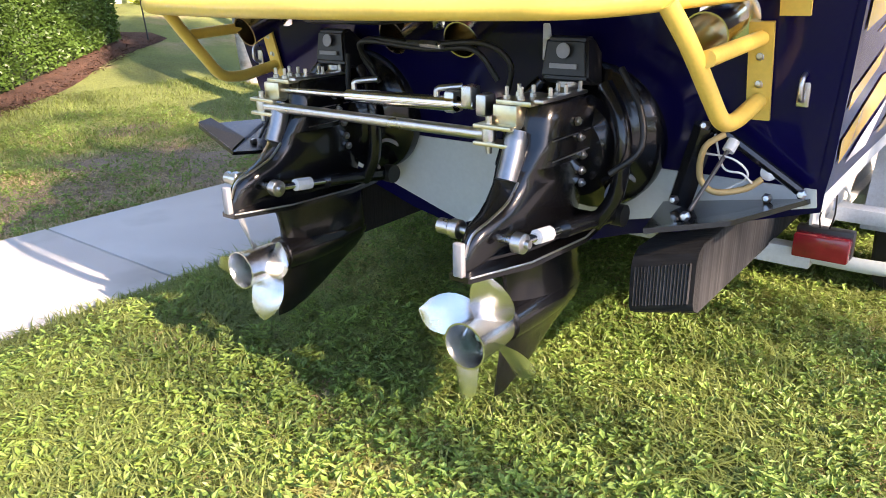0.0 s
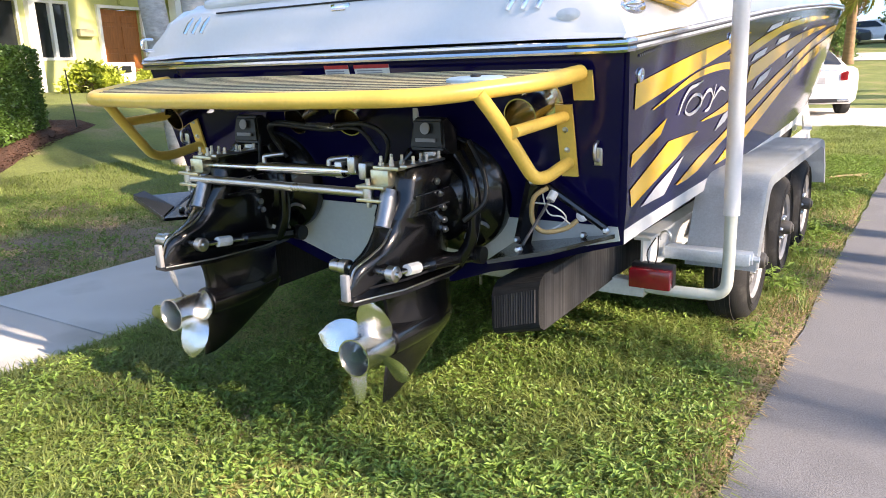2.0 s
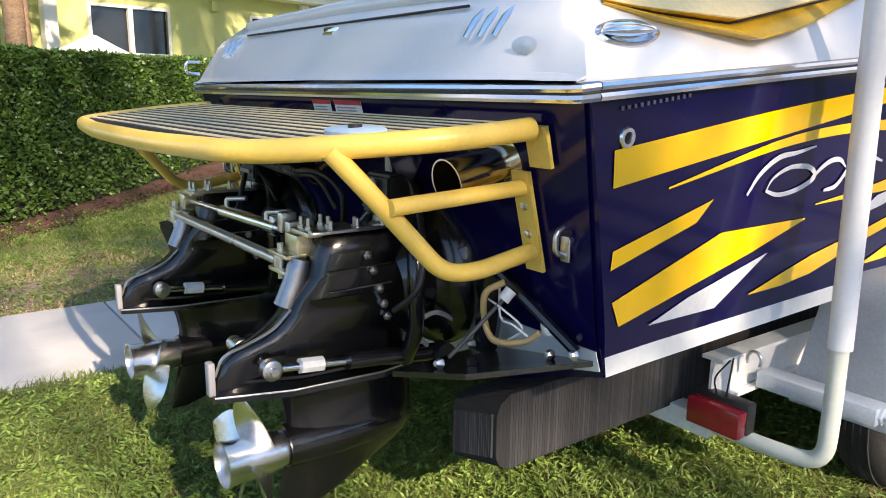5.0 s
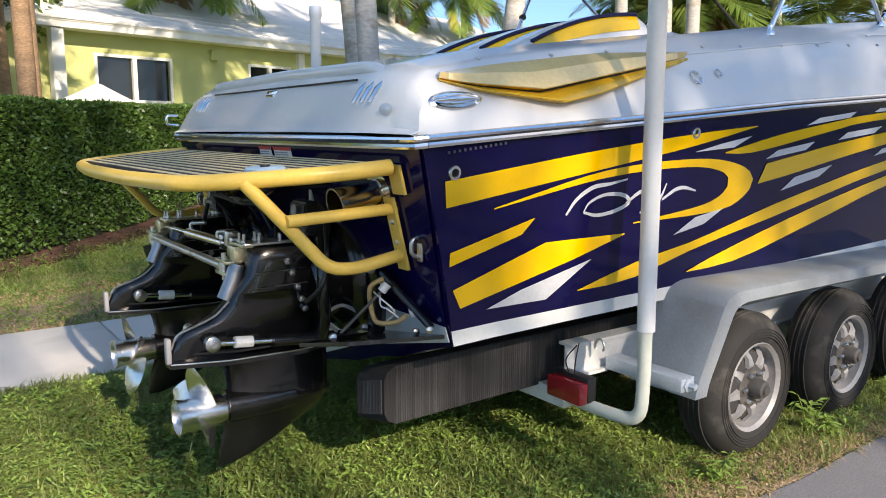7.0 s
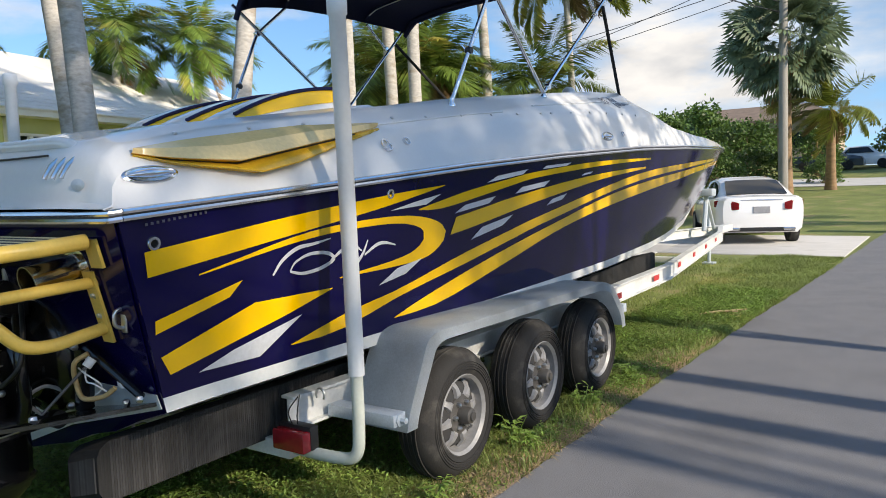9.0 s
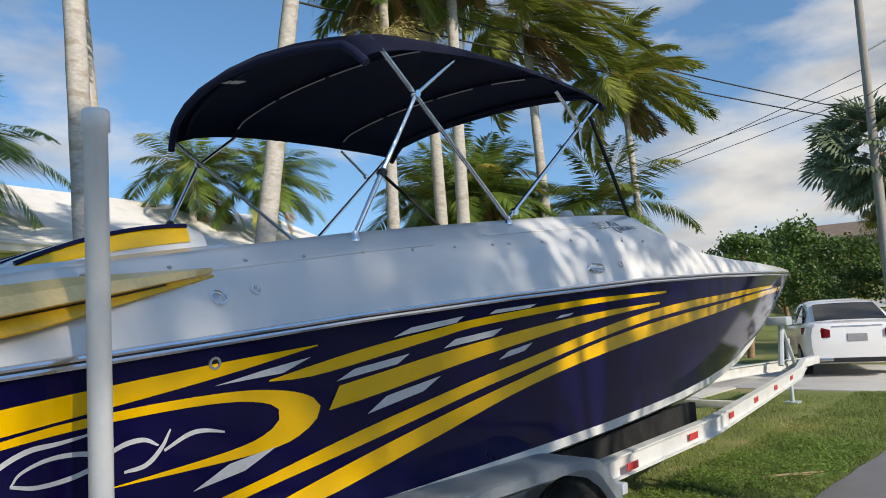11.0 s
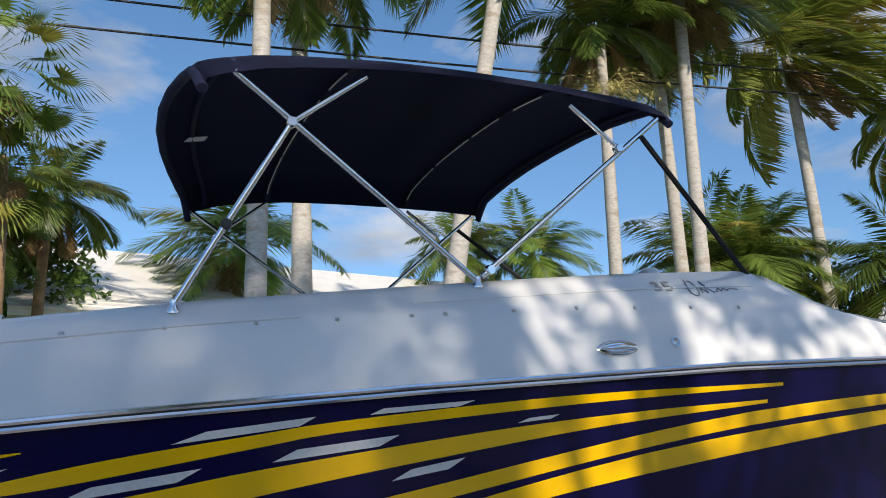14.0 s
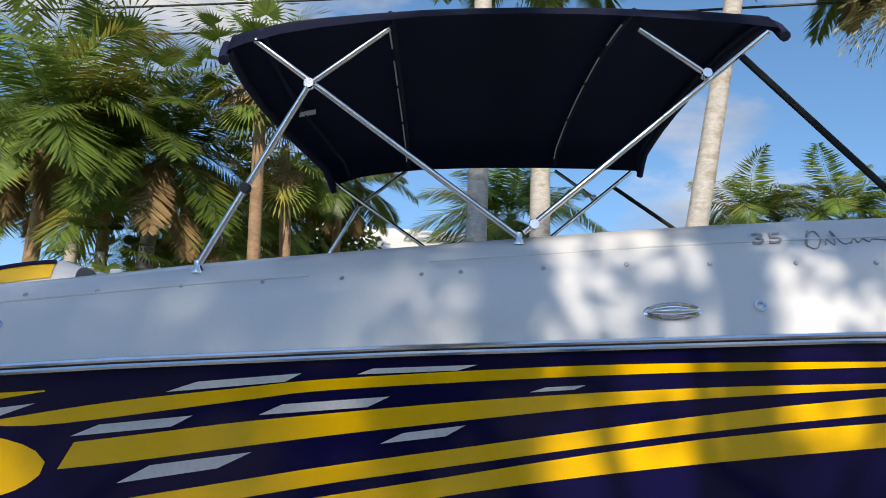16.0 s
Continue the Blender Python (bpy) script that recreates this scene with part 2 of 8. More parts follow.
CAR_WHITE = mat("white_car_paint", (0.84, 0.84, 0.85), 0.15, 0, 0.03, 1, fine=0.01, coat=0.6)
CAR_GLASS = mat("dark_car_glass", (0.012, 0.013, 0.015), 0.05)
CAR_GREY = mat("dark_car_paint", (0.05, 0.07, 0.09), 0.2, 0.2, 0.05, 2)
BUSH_LEAF = mat("shrub_leaf", (0.085, 0.15, 0.03), 0.45, 0, 0.3, 0.6, island=0.4, transl=0.3, per_object=0.2)
CROTON_LEAF = mat("yellow_green_leaf", (0.36, 0.42, 0.06), 0.45, 0, 0.3, 1.5, island=0.35, transl=0.35)
GREY_PALM = mat("silver_green_palm_leaf", (0.15, 0.20, 0.11), 0.5, 0, 0.25, 0.8, island=0.35, transl=0.25)
TAN_WALL = mat("tan_stucco", (0.45, 0.36, 0.26), 0.9, 0, 0.1, 1)
TERRACOTTA = mat("weathered_tile_roof", (0.22, 0.16, 0.12), 0.85, 0, 0.25, 2, fine=0.2)
WARNING_RED = mat("warning_red", (0.62, 0.05, 0.06), 0.4)
LABEL_WHITE = mat("label_white", (0.78, 0.77, 0.75), 0.4)
LABEL_GREY = mat("label_grey", (0.30, 0.30, 0.32), 0.4)
BRASS_TAN = mat("tan_hose", (0.48, 0.33, 0.14), 0.45)
BLUE_HOSE = mat("blue_hose", (0.05, 0.22, 0.42), 0.45)


# ---------- mesh helpers ----------
def lerp_table(table, v):
    return float(np.interp(v, [a for a, _ in table], [b for _, b in table]))


def thing(name, loc, label, category, group="", kind=""):
    ob = new(name)
    ob.location = loc
    ob.empty_display_size = 0.1
    tagged(ob, label, category, group, kind)
    bpy.context.view_layer.update()
    return ob


def part(name, bm, material, parent=None, label="", smooth=None):
    """Links a bmesh, given in the world's coordinates, as one mesh object under its thing or part."""
    me = bpy.data.meshes.new(name)
    bmesh.ops.recalc_face_normals(bm, faces=bm.faces)
    if smooth is not None:
        for f in bm.faces:
            f.smooth = True
        for e in bm.edges:
            if len(e.link_faces) == 2 and e.calc_face_angle(0) > radians(smooth):
                e.smooth = False
    bm.to_mesh(me)
    bm.free()
    for m in (material if isinstance(material, (list, tuple)) else [material]):
        me.materials.append(m)
    ob = new(name, me)
    if parent:
        ob.parent = parent
        ob.matrix_parent_inverse = world_of(parent).inverted()
    if label:
        tagged(ob, label)
    return ob


def world_of(ob):
    m = ob.matrix_basis.copy()
    while ob.parent:
        m = ob.parent.matrix_basis @ ob.matrix_parent_inverse @ m if not ob.parent.parent else world_of(ob.parent) @ ob.matrix_parent_inverse @ m
        break
    return m


def soup(name, verts, faces, material, parent=None, label="", index=None):
    me = bpy.data.meshes.new(name)
    me.from_pydata([tuple(v) for v in verts], [], faces)
    for m in (material if isinstance(material, (list, tuple)) else [material]):
        me.materials.append(m)
    if index is not None:
        me.polygons.foreach_set("material_index", index)
    ob = new(name, me)
    if parent:
        ob.parent = parent
        ob.matrix_parent_inverse = world_of(parent).inverted()
    if label:
        tagged(ob, label)
    return ob


def box(bm, c, s, rot=None, bevel=0.0, mi=0):
    m = Matrix.Translation(c) @ (rot.to_4x4() if rot else Matrix()) @ Matrix.Diagonal((*s, 1))
    g = bmesh.ops.create_cube(bm, size=1, matrix=m)
    fs = {f for v in g["verts"] for f in v.link_faces}
    for f in fs:
        f.material_index = mi
    if bevel:
        es = {e for v in g["verts"] for e in v.link_edges}
        r = bmesh.ops.bevel(bm, geom=list(es), offset=bevel, segments=2, affect="EDGES", profile=0.5)
        for f in r["faces"]:
            f.material_index = mi
    return bm


def ring_loft(bm, rings, caps=True, closed=True, mi=0):
    """Joins rings of points, each with the same count, into a skin."""
    rows = [[bm.verts.new(p) for p in r] for r in rings]
    n = len(rows[0])
    for a, b in zip(rows, rows[1:]):
        for i in range(n if closed else n - 1):
            j = (i + 1) % n
            try:
                bm.faces.new((a[i], a[j], b[j], b[i])).material_index = mi
            except ValueError:
                pass
    if caps and closed:
        for r in (rows[0], rows[-1]):
            try:
                bm.faces.new(r).material_index = mi
            except ValueError:
                pass
    return rows


def smooth_path(pts, steps=6):
    """A Catmull-Rom curve through the points."""
    p = [Vector(q) for q in pts]
    if len(p) < 3:
        return p
    p = [2 * p[0] - p[1], *p, 2 * p[-1] - p[-2]]
    out = []
    for a, b, c, d in zip(p, p[1:], p[2:], p[3:]):
        for k in range(steps):
            t = k / steps
            out.append(0.5 * (2 * b + (c - a) * t + (2 * a - 5 * b + 4 * c - d) * t * t + (3 * b - a - 3 * c + d) * t**3))
    return out + [p[-2]]


def rounded_path(pts, radius, steps=5):
    """A polyline with its corners rounded."""
    p = [Vector(q) for q in pts]
    out = [p[0]]
    for a, b, c in zip(p, p[1:], p[2:]):
        u, v = (a - b), (c - b)
        r = min(radius, u.length * 0.48, v.length * 0.48)
        s, e = b + u.normalized() * r, b + v.normalized() * r
        for k in range(steps + 1):
            t = k / steps
            out.append((1 - t) ** 2 * s + 2 * t * (1 - t) * b + t * t * e)
    return out + [p[-1]]


def tube(bm, pts, r, n=10, caps=True, mi=0):
    """A round bar along the points; r is one radius, or one for each point."""
    p = [Vector(q) for q in pts]
    rs = r if isinstance(r, (list, tuple)) else [r] * len(p)
    side, rings = None, []
    for i, q in enumerate(p):
        d = (p[min(i + 1, len(p) - 1)] - p[max(i - 1, 0)]).normalized()
        if side is None:
            side = d.cross((0, 0, 1)) if abs(d.z) < 0.95 else d.cross((0, 1, 0))
        side = (side - d * side.dot(d)).normalized()
        up = d.cross(side)
        rings.append([q + rs[i] * (math.cos(a) * side + math.sin(a) * up) for a in (2 * math.pi * k / n for k in range(n))])
    ring_loft(bm, rings, caps, mi=mi)
    return bm


def lathe(bm, profile, m, n=24, mi=0, caps=True):
    """Turns (radius, height) pairs round z, laid in place by the matrix m."""
    rings = [[m @ Vector((max(r, 1e-4) * math.cos(a), max(r, 1e-4) * math.sin(a), h)) for a in (2 * math.pi * k / n for k in range(n))] for r, h in profile]
    ring_loft(bm, rings, caps, mi=mi)
    return bm


def axis_matrix(c, d, up=(0, 0, 1)):
    """A matrix whose z points along d, at c."""
    q = Vector(d).to_track_quat("Z", "Y")
    return Matrix.Translation(c) @ q.to_matrix().to_4x4()


def prism(bm, outline, thick, m, mi=0):
    """An outline in a plane, given thickness along z of m, centred."""
    ring_loft(bm, [[m @ Vector((x, y, z)) for x, y in outline] for z in (-thick / 2, thick / 2)], True, mi=mi)
    return bm


def plate(bm, quad, thick, mi=0):
    """A plate over corner points, with thickness along its normal."""
    q = [Vector(p) for p in quad]
    nrm = (q[1] - q[0]).cross(q[-1] - q[0]).normalized() * thick
    ring_loft(bm, [q, [p + nrm for p in q]], True, mi=mi)
    return bm

# ---------- ground ----------
G = 0.03
DRIVE_EDGE = [(-12, 1.50), (0.0, 1.44), (2.0, 1.455), (6.0, 1.52), (11.3, 1.67), (18.0, 1.82), (24.0, 2.0), (60, 3.0)]


def ground_z(x, y):
    z = G + max(0.0, y - 21.0) * 0.052 * min(1.0, max(0.0, y - 21.0) / 6.0) if y < 60 else G + 39 * 0.052
    k = min(1.0, max(0.0, -x - 5.0) / 9.0)
    z += 1.0 * k * k * (3 - 2 * k)
    return z


bm = bmesh.new()
xs = [-400, -150, -70, -40, -25, -18, -14, -11.5, -9, -7, -5.5, -4.5, -3.5, -2, 0, 1.4, 3, 5, 8, 12, 20, 40, 90, 200, 400]
yg = [-400, -120, -50, -25, -12, -6, -3, 0, 3, 6, 9, 12, 15, 18, 21, 22, 23, 24, 25, 26, 27, 30, 35, 40, 50, 59.9, 80, 130, 250, 500]
ring_loft(bm, [[Vector((x, y, ground_z(x, y))) for x in xs] for y in yg], False, False)
ground = part("ground", bm, GRASS_SOIL, None, "", 60)
tagged(ground, "green lawn with worn brown patches", "lawn", kind="structure")


def strip(name, left, right, y0, y1, dz, material, label, category, n=24):
    bm = bmesh.new()
    rows = []
    for y in np.linspace(y0, y1, n):
        a, b = left(y), right(y)
        rows.append([Vector((x, y, ground_z(x, y) + dz)) for x in np.linspace(a, b, 5)])
    rows = [[r[0] - Vector((0, 0, 0.06)), *r, r[-1] - Vector((0, 0, 0.06))] for r in rows]
    ring_loft(bm, rows, False, False)
    ob = part(name, bm, material, None, "", 30)
    return tagged(ob, label, category, kind="structure")


strip("road", lambda y: lerp_table(DRIVE_EDGE, y) + 0.012 * math.sin(7 * y) + 0.008 * math.sin(17.3 * y), lambda y: 8.2, -25, 60, 0.012, ASPHALT, "grey asphalt lane beside the lawn", "road", 260)

# concrete walk in slabs with joints between
for k in range(16):
    y0 = -9.0 + 1.52 * k
    slab = bmesh.new()
    box(slab, (-2.37, y0 + 0.755, G - 0.015), (1.33, 1.508, 0.07), bevel=0.008)
    ob = part("paving_slab", slab, CONCRETE, None, "", 40)
    tagged(ob, "pale grey concrete walkway slab in the lawn", "walkway", "walkway slabs", "structure")
for x0, x1, y0, y1 in ((-16.0, 1.66, 13.7, 18.6),):
    n = 5
    for k in range(n):
        slab = bmesh.new()
        w = (x1 - x0) / n
        box(slab, (x0 + w * (k + 0.5), (y0 + y1) / 2, G - 0.02), (w - 0.014, y1 - y0, 0.08), bevel=0.01)
        if k > 1:
            tagged(part("driveway_slab", slab, CONCRETE, None, "", 40), "sunlit pale concrete driveway slab", "driveway", "driveway slabs", "structure")
        else:
            slab.free()
# far cross street
bm = bmesh.new()
ring_loft(bm, [[Vector((x, y, ground_z(x, y) + 0.02)) for x in (-60, -30, -15, -6, 0, 3.2)] for y in (38, 40, 42, 44)], False, False)
tagged(part("road_far", bm, CONCRETE, None), "pale far cross street beyond the lawn", "road", kind="structure")

# bare earth and mulch
def patch(name, cx, cy, rx, ry, material, label, seed, dz=0.012, turn=0.0):
    rnd = random.Random(seed)
    bm = bmesh.new()
    ph = [rnd.uniform(0, 6.28) for _ in range(6)]
    rings = []
    for s in (1.0, 0.7, 0.35, 0.02):
        ring = []
        for k in range(40):
            a = 2 * math.pi * k / 40
            r = s * (1 + 0.16 * math.sin(2 * a + ph[0]) + 0.12 * math.sin(5 * a + ph[1]) + 0.07 * math.sin(9 * a + ph[2]))
            px, py = rx * r * math.cos(a), ry * r * math.sin(a)
            x, y = cx + px * math.cos(turn) - py * math.sin(turn), cy + px * math.sin(turn) + py * math.cos(turn)
            ring.append(Vector((x, y, ground_z(x, y) + dz * (1 if s < 1 else -0.3))))
        rings.append(ring)
    ring_loft(bm, rings, False)
    tagged(part(name, bm, material, None, "", 60), label, "soil", kind="structure")


patch("bare_soil", -3.95, 1.5, 0.85, 0.85, DIRT, "bare brown earth worn into the lawn", 3, 0.012, 0.35)
patch("bare_soil", -5.9, 2.2, 0.5, 0.7, DIRT, "bare brown earth worn into the lawn", 4, 0.010, 0.6)
patch("bare_soil", -3.72, 0.1, 0.62, 1.05, DIRT, "bare brown earth beside the walkway", 5, 0.010, 0.1)

for cy, ry in ((-0.2, 0.3), (0.75, 0.55), (1.9, 0.5), (3.0, 0.35), (4.6, 0.5)):
    patch("bare_soil", lerp_table(DRIVE_EDGE, cy) - 0.11, cy, 0.13, ry, DIRT, "dry brown earth and straw along the asphalt", int(cy * 10) + 40, 0.008)
patch("bare_soil", 0.95, 1.0, 0.22, 0.16, DIRT, "bare brown earth under the trailer", 77, 0.010)

# ---------- grass: blades and weeds near the camera's way ----------
HEDGE_A, HEDGE_B = Vector((-5.5, -1.0, 0)), Vector((-9.9, 4.5, 0))


def grass_field(name, label, areas, seed, material, h0, h1, w0, bend, seg=1):
    rnd = np.random.default_rng(seed)
    verts, faces = [], []
    for x0, x1, y0, y1, count in areas:
        xs_, ys_ = rnd.uniform(x0, x1, count), rnd.uniform(y0, y1, count)
        clump = np.array([noise.noise(Vector((a * 1.7, b * 1.7, seed))) for a, b in zip(xs_, ys_)])
        hh = rnd.uniform(h0, h1, count) * (1 + 0.75 * clump)
        aa, bb = rnd.uniform(0, 6.283, count), rnd.uniform(0.3, 1.0, count) * bend
        for x, y, h, a, b, c in zip(xs_, ys_, hh, aa, bb, clump):
            if x < -3.0 and seed == 11 and min(((x + 3.9) / 0.95) ** 2 + ((y - 1.5) / 1.0) ** 2, ((x + 3.7) / 0.85) ** 2 + ((y - 0.15) / 1.1) ** 2) < 1.35 + 1.6 * c and a < 5.75:
                continue
            if 0.3 < x < 1.6 and y < 6.0 and x > lerp_table(DRIVE_EDGE, y) - 0.20 - 0.25 * c and seed == 11 and a < 4.9:
                continue
            if c < -0.62 or x > lerp_table(DRIVE_EDGE, y) - 0.02 + 0.02 * a / 6.3:
                continue
            h = max(h, 0.012)
            z = ground_z(x, y) - 0.004
            ca, sa_ = math.cos(a), math.sin(a)
            w = w0 * (0.7 + 0.6 * b)
            i = len(verts)
            mx, my, mz = x + 0.45 * b * h * ca, y + 0.45 * b * h * sa_, z + 0.62 * h
            verts += [(x - w * sa_, y + w * ca, z), (x + w * sa_, y - w * ca, z), (mx + 0.75 * w * sa_, my - 0.75 * w * ca, mz), (mx - 0.75 * w * sa_, my + 0.75 * w * ca, mz), (x + 1.3 * b * h * ca, y + 1.3 * b * h * sa_, z + h * (1 - 0.3 * b))]
            faces += [(i, i + 1, i + 2, i + 3), (i + 3, i + 2, i + 4)]
    ob = soup(name, verts, faces, material)
    return tagged(ob, label, "grass", kind="stuff")


grass_field("lawn_grass", "short green grass blades with dry tips", [(-1.68, 1.5, -1.9, 1.2, 88000), (-1.68, 1.55, 1.2, 4.5, 46000), (0.3, 1.66, 4.5, 13.6, 42000), (-1.68, 1.5, -4.5, -1.9, 8000), (-7.5, -3.05, -2.0, 5.5, 52000), (-1.68, 0.3, 4.5, 13.0, 9000)], 11, BLADE, 0.026, 0.078, 0.0032, 1.25)
grass_field("dry_grass", "scattered dry straw blades in the lawn", [(-1.68, 1.5, -1.9, 3.0, 34000), (1.12, 1.46, -1.2, 6.0, 20000), (0.7, 1.2, 0.6, 1.5, 3000), (-6.0, -3.05, -1.0, 4.0, 9000), (-4.8, -3.05, -1.0, 2.4, 12000)], 12, STRAW, 0.018, 0.045, 0.0026, 2.0)


grass_field("long_grass", "longer loose grass blades in the lawn", [(-1.6, 1.4, -1.9, 1.2, 26000), (0.3, 1.45, 1.2, 6.0, 9000)], 13, BLADE, 0.045, 0.10, 0.0028, 1.1)


def weeds(name, label, areas, seed):
    rnd = random.Random(seed)
    verts, faces = [], []
    for x0, x1, y0, y1, count in areas:
        for _ in range(count):
            x, y = rnd.uniform(x0, x1), rnd.uniform(y0, y1)
            if noise.noise(Vector((x * 1.3, y * 1.3, 5))) < rnd.uniform(-0.5, 0.05) or x > lerp_table(DRIVE_EDGE, y) - 0.03 - 0.2 * rnd.random() * (y < 6):
                continue
            z0 = ground_z(x, y)
            h = rnd.uniform(0.025, 0.09)
            for k in range(rnd.randint(5, 8)):
                a, tilt = rnd.uniform(0, 6.283), rnd.uniform(-0.2, 0.8)
                l, w = rnd.uniform(0.016, 0.042), rnd.uniform(0.005, 0.010)
                o = Vector((x + rnd.gauss(0, 0.012), y + rnd.gauss(0, 0.012), z0 + h * rnd.uniform(0.35, 1.0)))
                d = Vector((math.cos(a), math.sin(a), tilt)).normalized()
                s_ = Vector((-d.y, d.x, 0)).normalized()
                up_ = d.cross(s_) * -1
                i = len(verts)
                verts += [o, o + d * l * 0.5 + s_ * w - up_ * 0.002, o + d * l, o + d * l * 0.5 - s_ * w - up_ * 0.002, o + d * l * 0.5 + up_ * 0.003]
                faces += [(i, i + 1, i + 4), (i + 1, i + 2, i + 4), (i + 2, i + 3, i + 4), (i + 3, i, i + 4)]
    ob = soup(name, verts, faces, WEED)
    return tagged(ob, label, "weeds", kind="stuff")


weeds("lawn_weeds", "broad-leaved creeping weeds among the grass", [(-1.5, 1.45, -1.5, 2.2, 11000), (0.4, 1.45, 2.2, 5.5, 3500), (0.4, 1.55, 5.5, 9.0, 3500), (-6.5, -3.05, -0.5, 3.0, 2500)], 21)


def weed_plant(x, y, h, seed):
    rnd = random.Random(seed)
    pl = thing("weed_plant", (x, y, G), "tall green weed growing beside the trailer tyre", "weed", "tall weeds")
    for _ in range(4):
        a, q = rnd.uniform(0, 6.283), h * rnd.uniform(0.6, 1.0)
        tip = Vector((x + math.cos(a) * q * 0.45, y + math.sin(a) * q * 0.45, G + q))
        mid = Vector((x, y, G)).lerp(tip, 0.5) + Vector((0, 0, q * 0.12))
        bm = bmesh.new()
        tube(bm, [(x, y, G), mid, tip], [0.003, 0.0025, 0.0015], 5)
        stem = part("stem", bm, WEED, pl)
        for k in range(9):
            t = 0.25 + 0.75 * k / 8
            o = Vector((x, y, G)).lerp(mid, t * 2) if t < 0.5 else mid.lerp(tip, t * 2 - 1)
            b = rnd.uniform(0, 6.283)
            d = Vector((math.cos(b), math.sin(b), rnd.uniform(-0.2, 0.6))).normalized()
            s_ = Vector((-d.y, d.x, 0)).normalized()
            l, w = rnd.uniform(0.04, 0.075), rnd.uniform(0.008, 0.014)
            v = [o, o + d * l * 0.5 + s_ * w, o + d * l - Vector((0, 0, 0.012)), o + d * l * 0.5 - s_ * w, o + d * l * 0.5 - Vector((0, 0, 0.004))]
            me = bpy.data.meshes.new("leaf")
            me.from_pydata([tuple(u - Vector((x, y, G))) for u in v], [], [(0, 1, 4), (1, 2, 4), (2, 3, 4), (3, 0, 4)])
            me.materials.append(WEED)
            lf = new("leaf", me)
            lf.parent = pl


for x, y, h, sd in ((1.27, 1.62, 0.16, 1), (1.24, 2.44, 0.24, 2), (1.28, 3.28, 0.20, 3), (1.30, 3.36, 0.14, 4), (1.33, 2.5, 0.12, 5), (1.25, 4.15, 0.14, 6)):
    weed_plant(x, y, h, sd)

# ---------- the boat ----------
CX = -0.10  # the boat's middle line
SHEER_B = [(0.2, 1.185), (1.0, 1.187), (2.0, 1.195), (3.5, 1.222), (5.0, 1.232), (6.2, 1.20), (7.4, 1.10), (8.6, 0.92), (9.7, 0.67), (10.6, 0.40), (11.3, 0.16), (11.65, 0.02)]
SHEER_Z = [(0.2, 1.455), (1.2, 1.532), (2.3, 1.622), (3.3, 1.69), (4.8, 1.772), (6.1, 1.815), (8.0, 1.86), (10.0, 1.89), (11.65, 1.91)]
CHINE_B = [(0.2, 1.125), (3.0, 1.125), (4.5, 1.105), (6.0, 1.01), (7.4, 0.80), (8.6, 0.54), (9.6, 0.29), (10.4, 0.11), (11.0, 0.03), (11.65, 0.012)]
CHINE_Z = [(0.2, 0.775), (2.4, 0.80), (4.0, 0.835), (5.5, 0.885), (7.0, 0.97), (8.6, 1.12), (9.6, 1.24), (10.4, 1.38), (11.0, 1.58), (11.65, 1.88)]
KEEL_Z = [(0.2, 0.43), (6.0, 0.44), (7.6, 0.53), (8.6, 0.64), (9.5, 0.82), (10.2, 1.08), (10.8, 1.38), (11.3, 1.66), (11.65, 1.87)]


def rake(z):
    return 0.43 - (z - 0.775) * 0.25


def side(y, z, out=0.0, port=False):
    """A point on the boat's topside at that length and height."""
    zc, zs = lerp_table(CHINE_Z, y), lerp_table(SHEER_Z, y)
    t = max(0.0, min(1.0, (z - zc) / max(zs - zc, 1e-3)))
    b = lerp_table(CHINE_B, y) + (lerp_table(SHEER_B, y) - lerp_table(CHINE_B, y)) * (0.55 * t + 0.45 * t**0.6) + out
    return Vector((CX + (-b if port else b), y, z))


def hull_section(y, aft=False):
    zc, zs, zk, bc = lerp_table(CHINE_Z, y), lerp_table(SHEER_Z, y), lerp_table(KEEL_Z, y), lerp_table(CHINE_B, y)
    half = []
    for k in range(7):  # bottom, keel to chine, with two spray strakes
        t = k / 6
        half.append((bc * t, zk + (zc - zk) * (t**1.08) - (0.012 if k in (2, 4) else 0)))
    half.append((bc + 0.004, zc + 0.055))
    for k in range(1, 9):
        z = zc + 0.055 + (zs - zc - 0.055) * k / 8
        half.append((side(y, z).x - CX, z))
    ring = [(CX + b, z) for b, z in half] + [(CX - b, z) for b, z in reversed(half[1:])]
    return [Vector((x, rake(z) if aft else max(y, rake(z) + 0.01), z)) for x, z in ring]


boat = thing("powerboat", (CX, 5.0, 0.44), "navy, yellow and white powerboat with bimini top resting on its trailer", "boat")
bm = bmesh.new()
ys = [0.2, 0.6, 1.0, 1.5, 2.0, 2.6, 3.2, 3.8, 4.4, 5.0, 5.6, 6.2, 6.8, 7.4, 8.0, 8.6, 9.2, 9.7, 10.2, 10.6, 11.0, 11.3, 11.5, 11.65]
rows = ring_loft(bm, [hull_section(y, i == 0) for i, y in enumerate(ys)], True)
for f in bm.faces:
    c = f.calc_center_median()
    zc = lerp_table(CHINE_Z, c.y)
    f.material_index = 1 if c.z < zc + 0.05 and len(f.verts) == 4 else 0
hull = part("hull", bm, [NAVY, WHITE_BOTTOM], boat, "glossy navy hull with white bottom", 35)

# transom: navy above, white below, laid just proud of the hull's stern
bm = bmesh.new()


def aft(x, z, out=0.006):
    return Vector((CX + x, rake(z) - out, z))


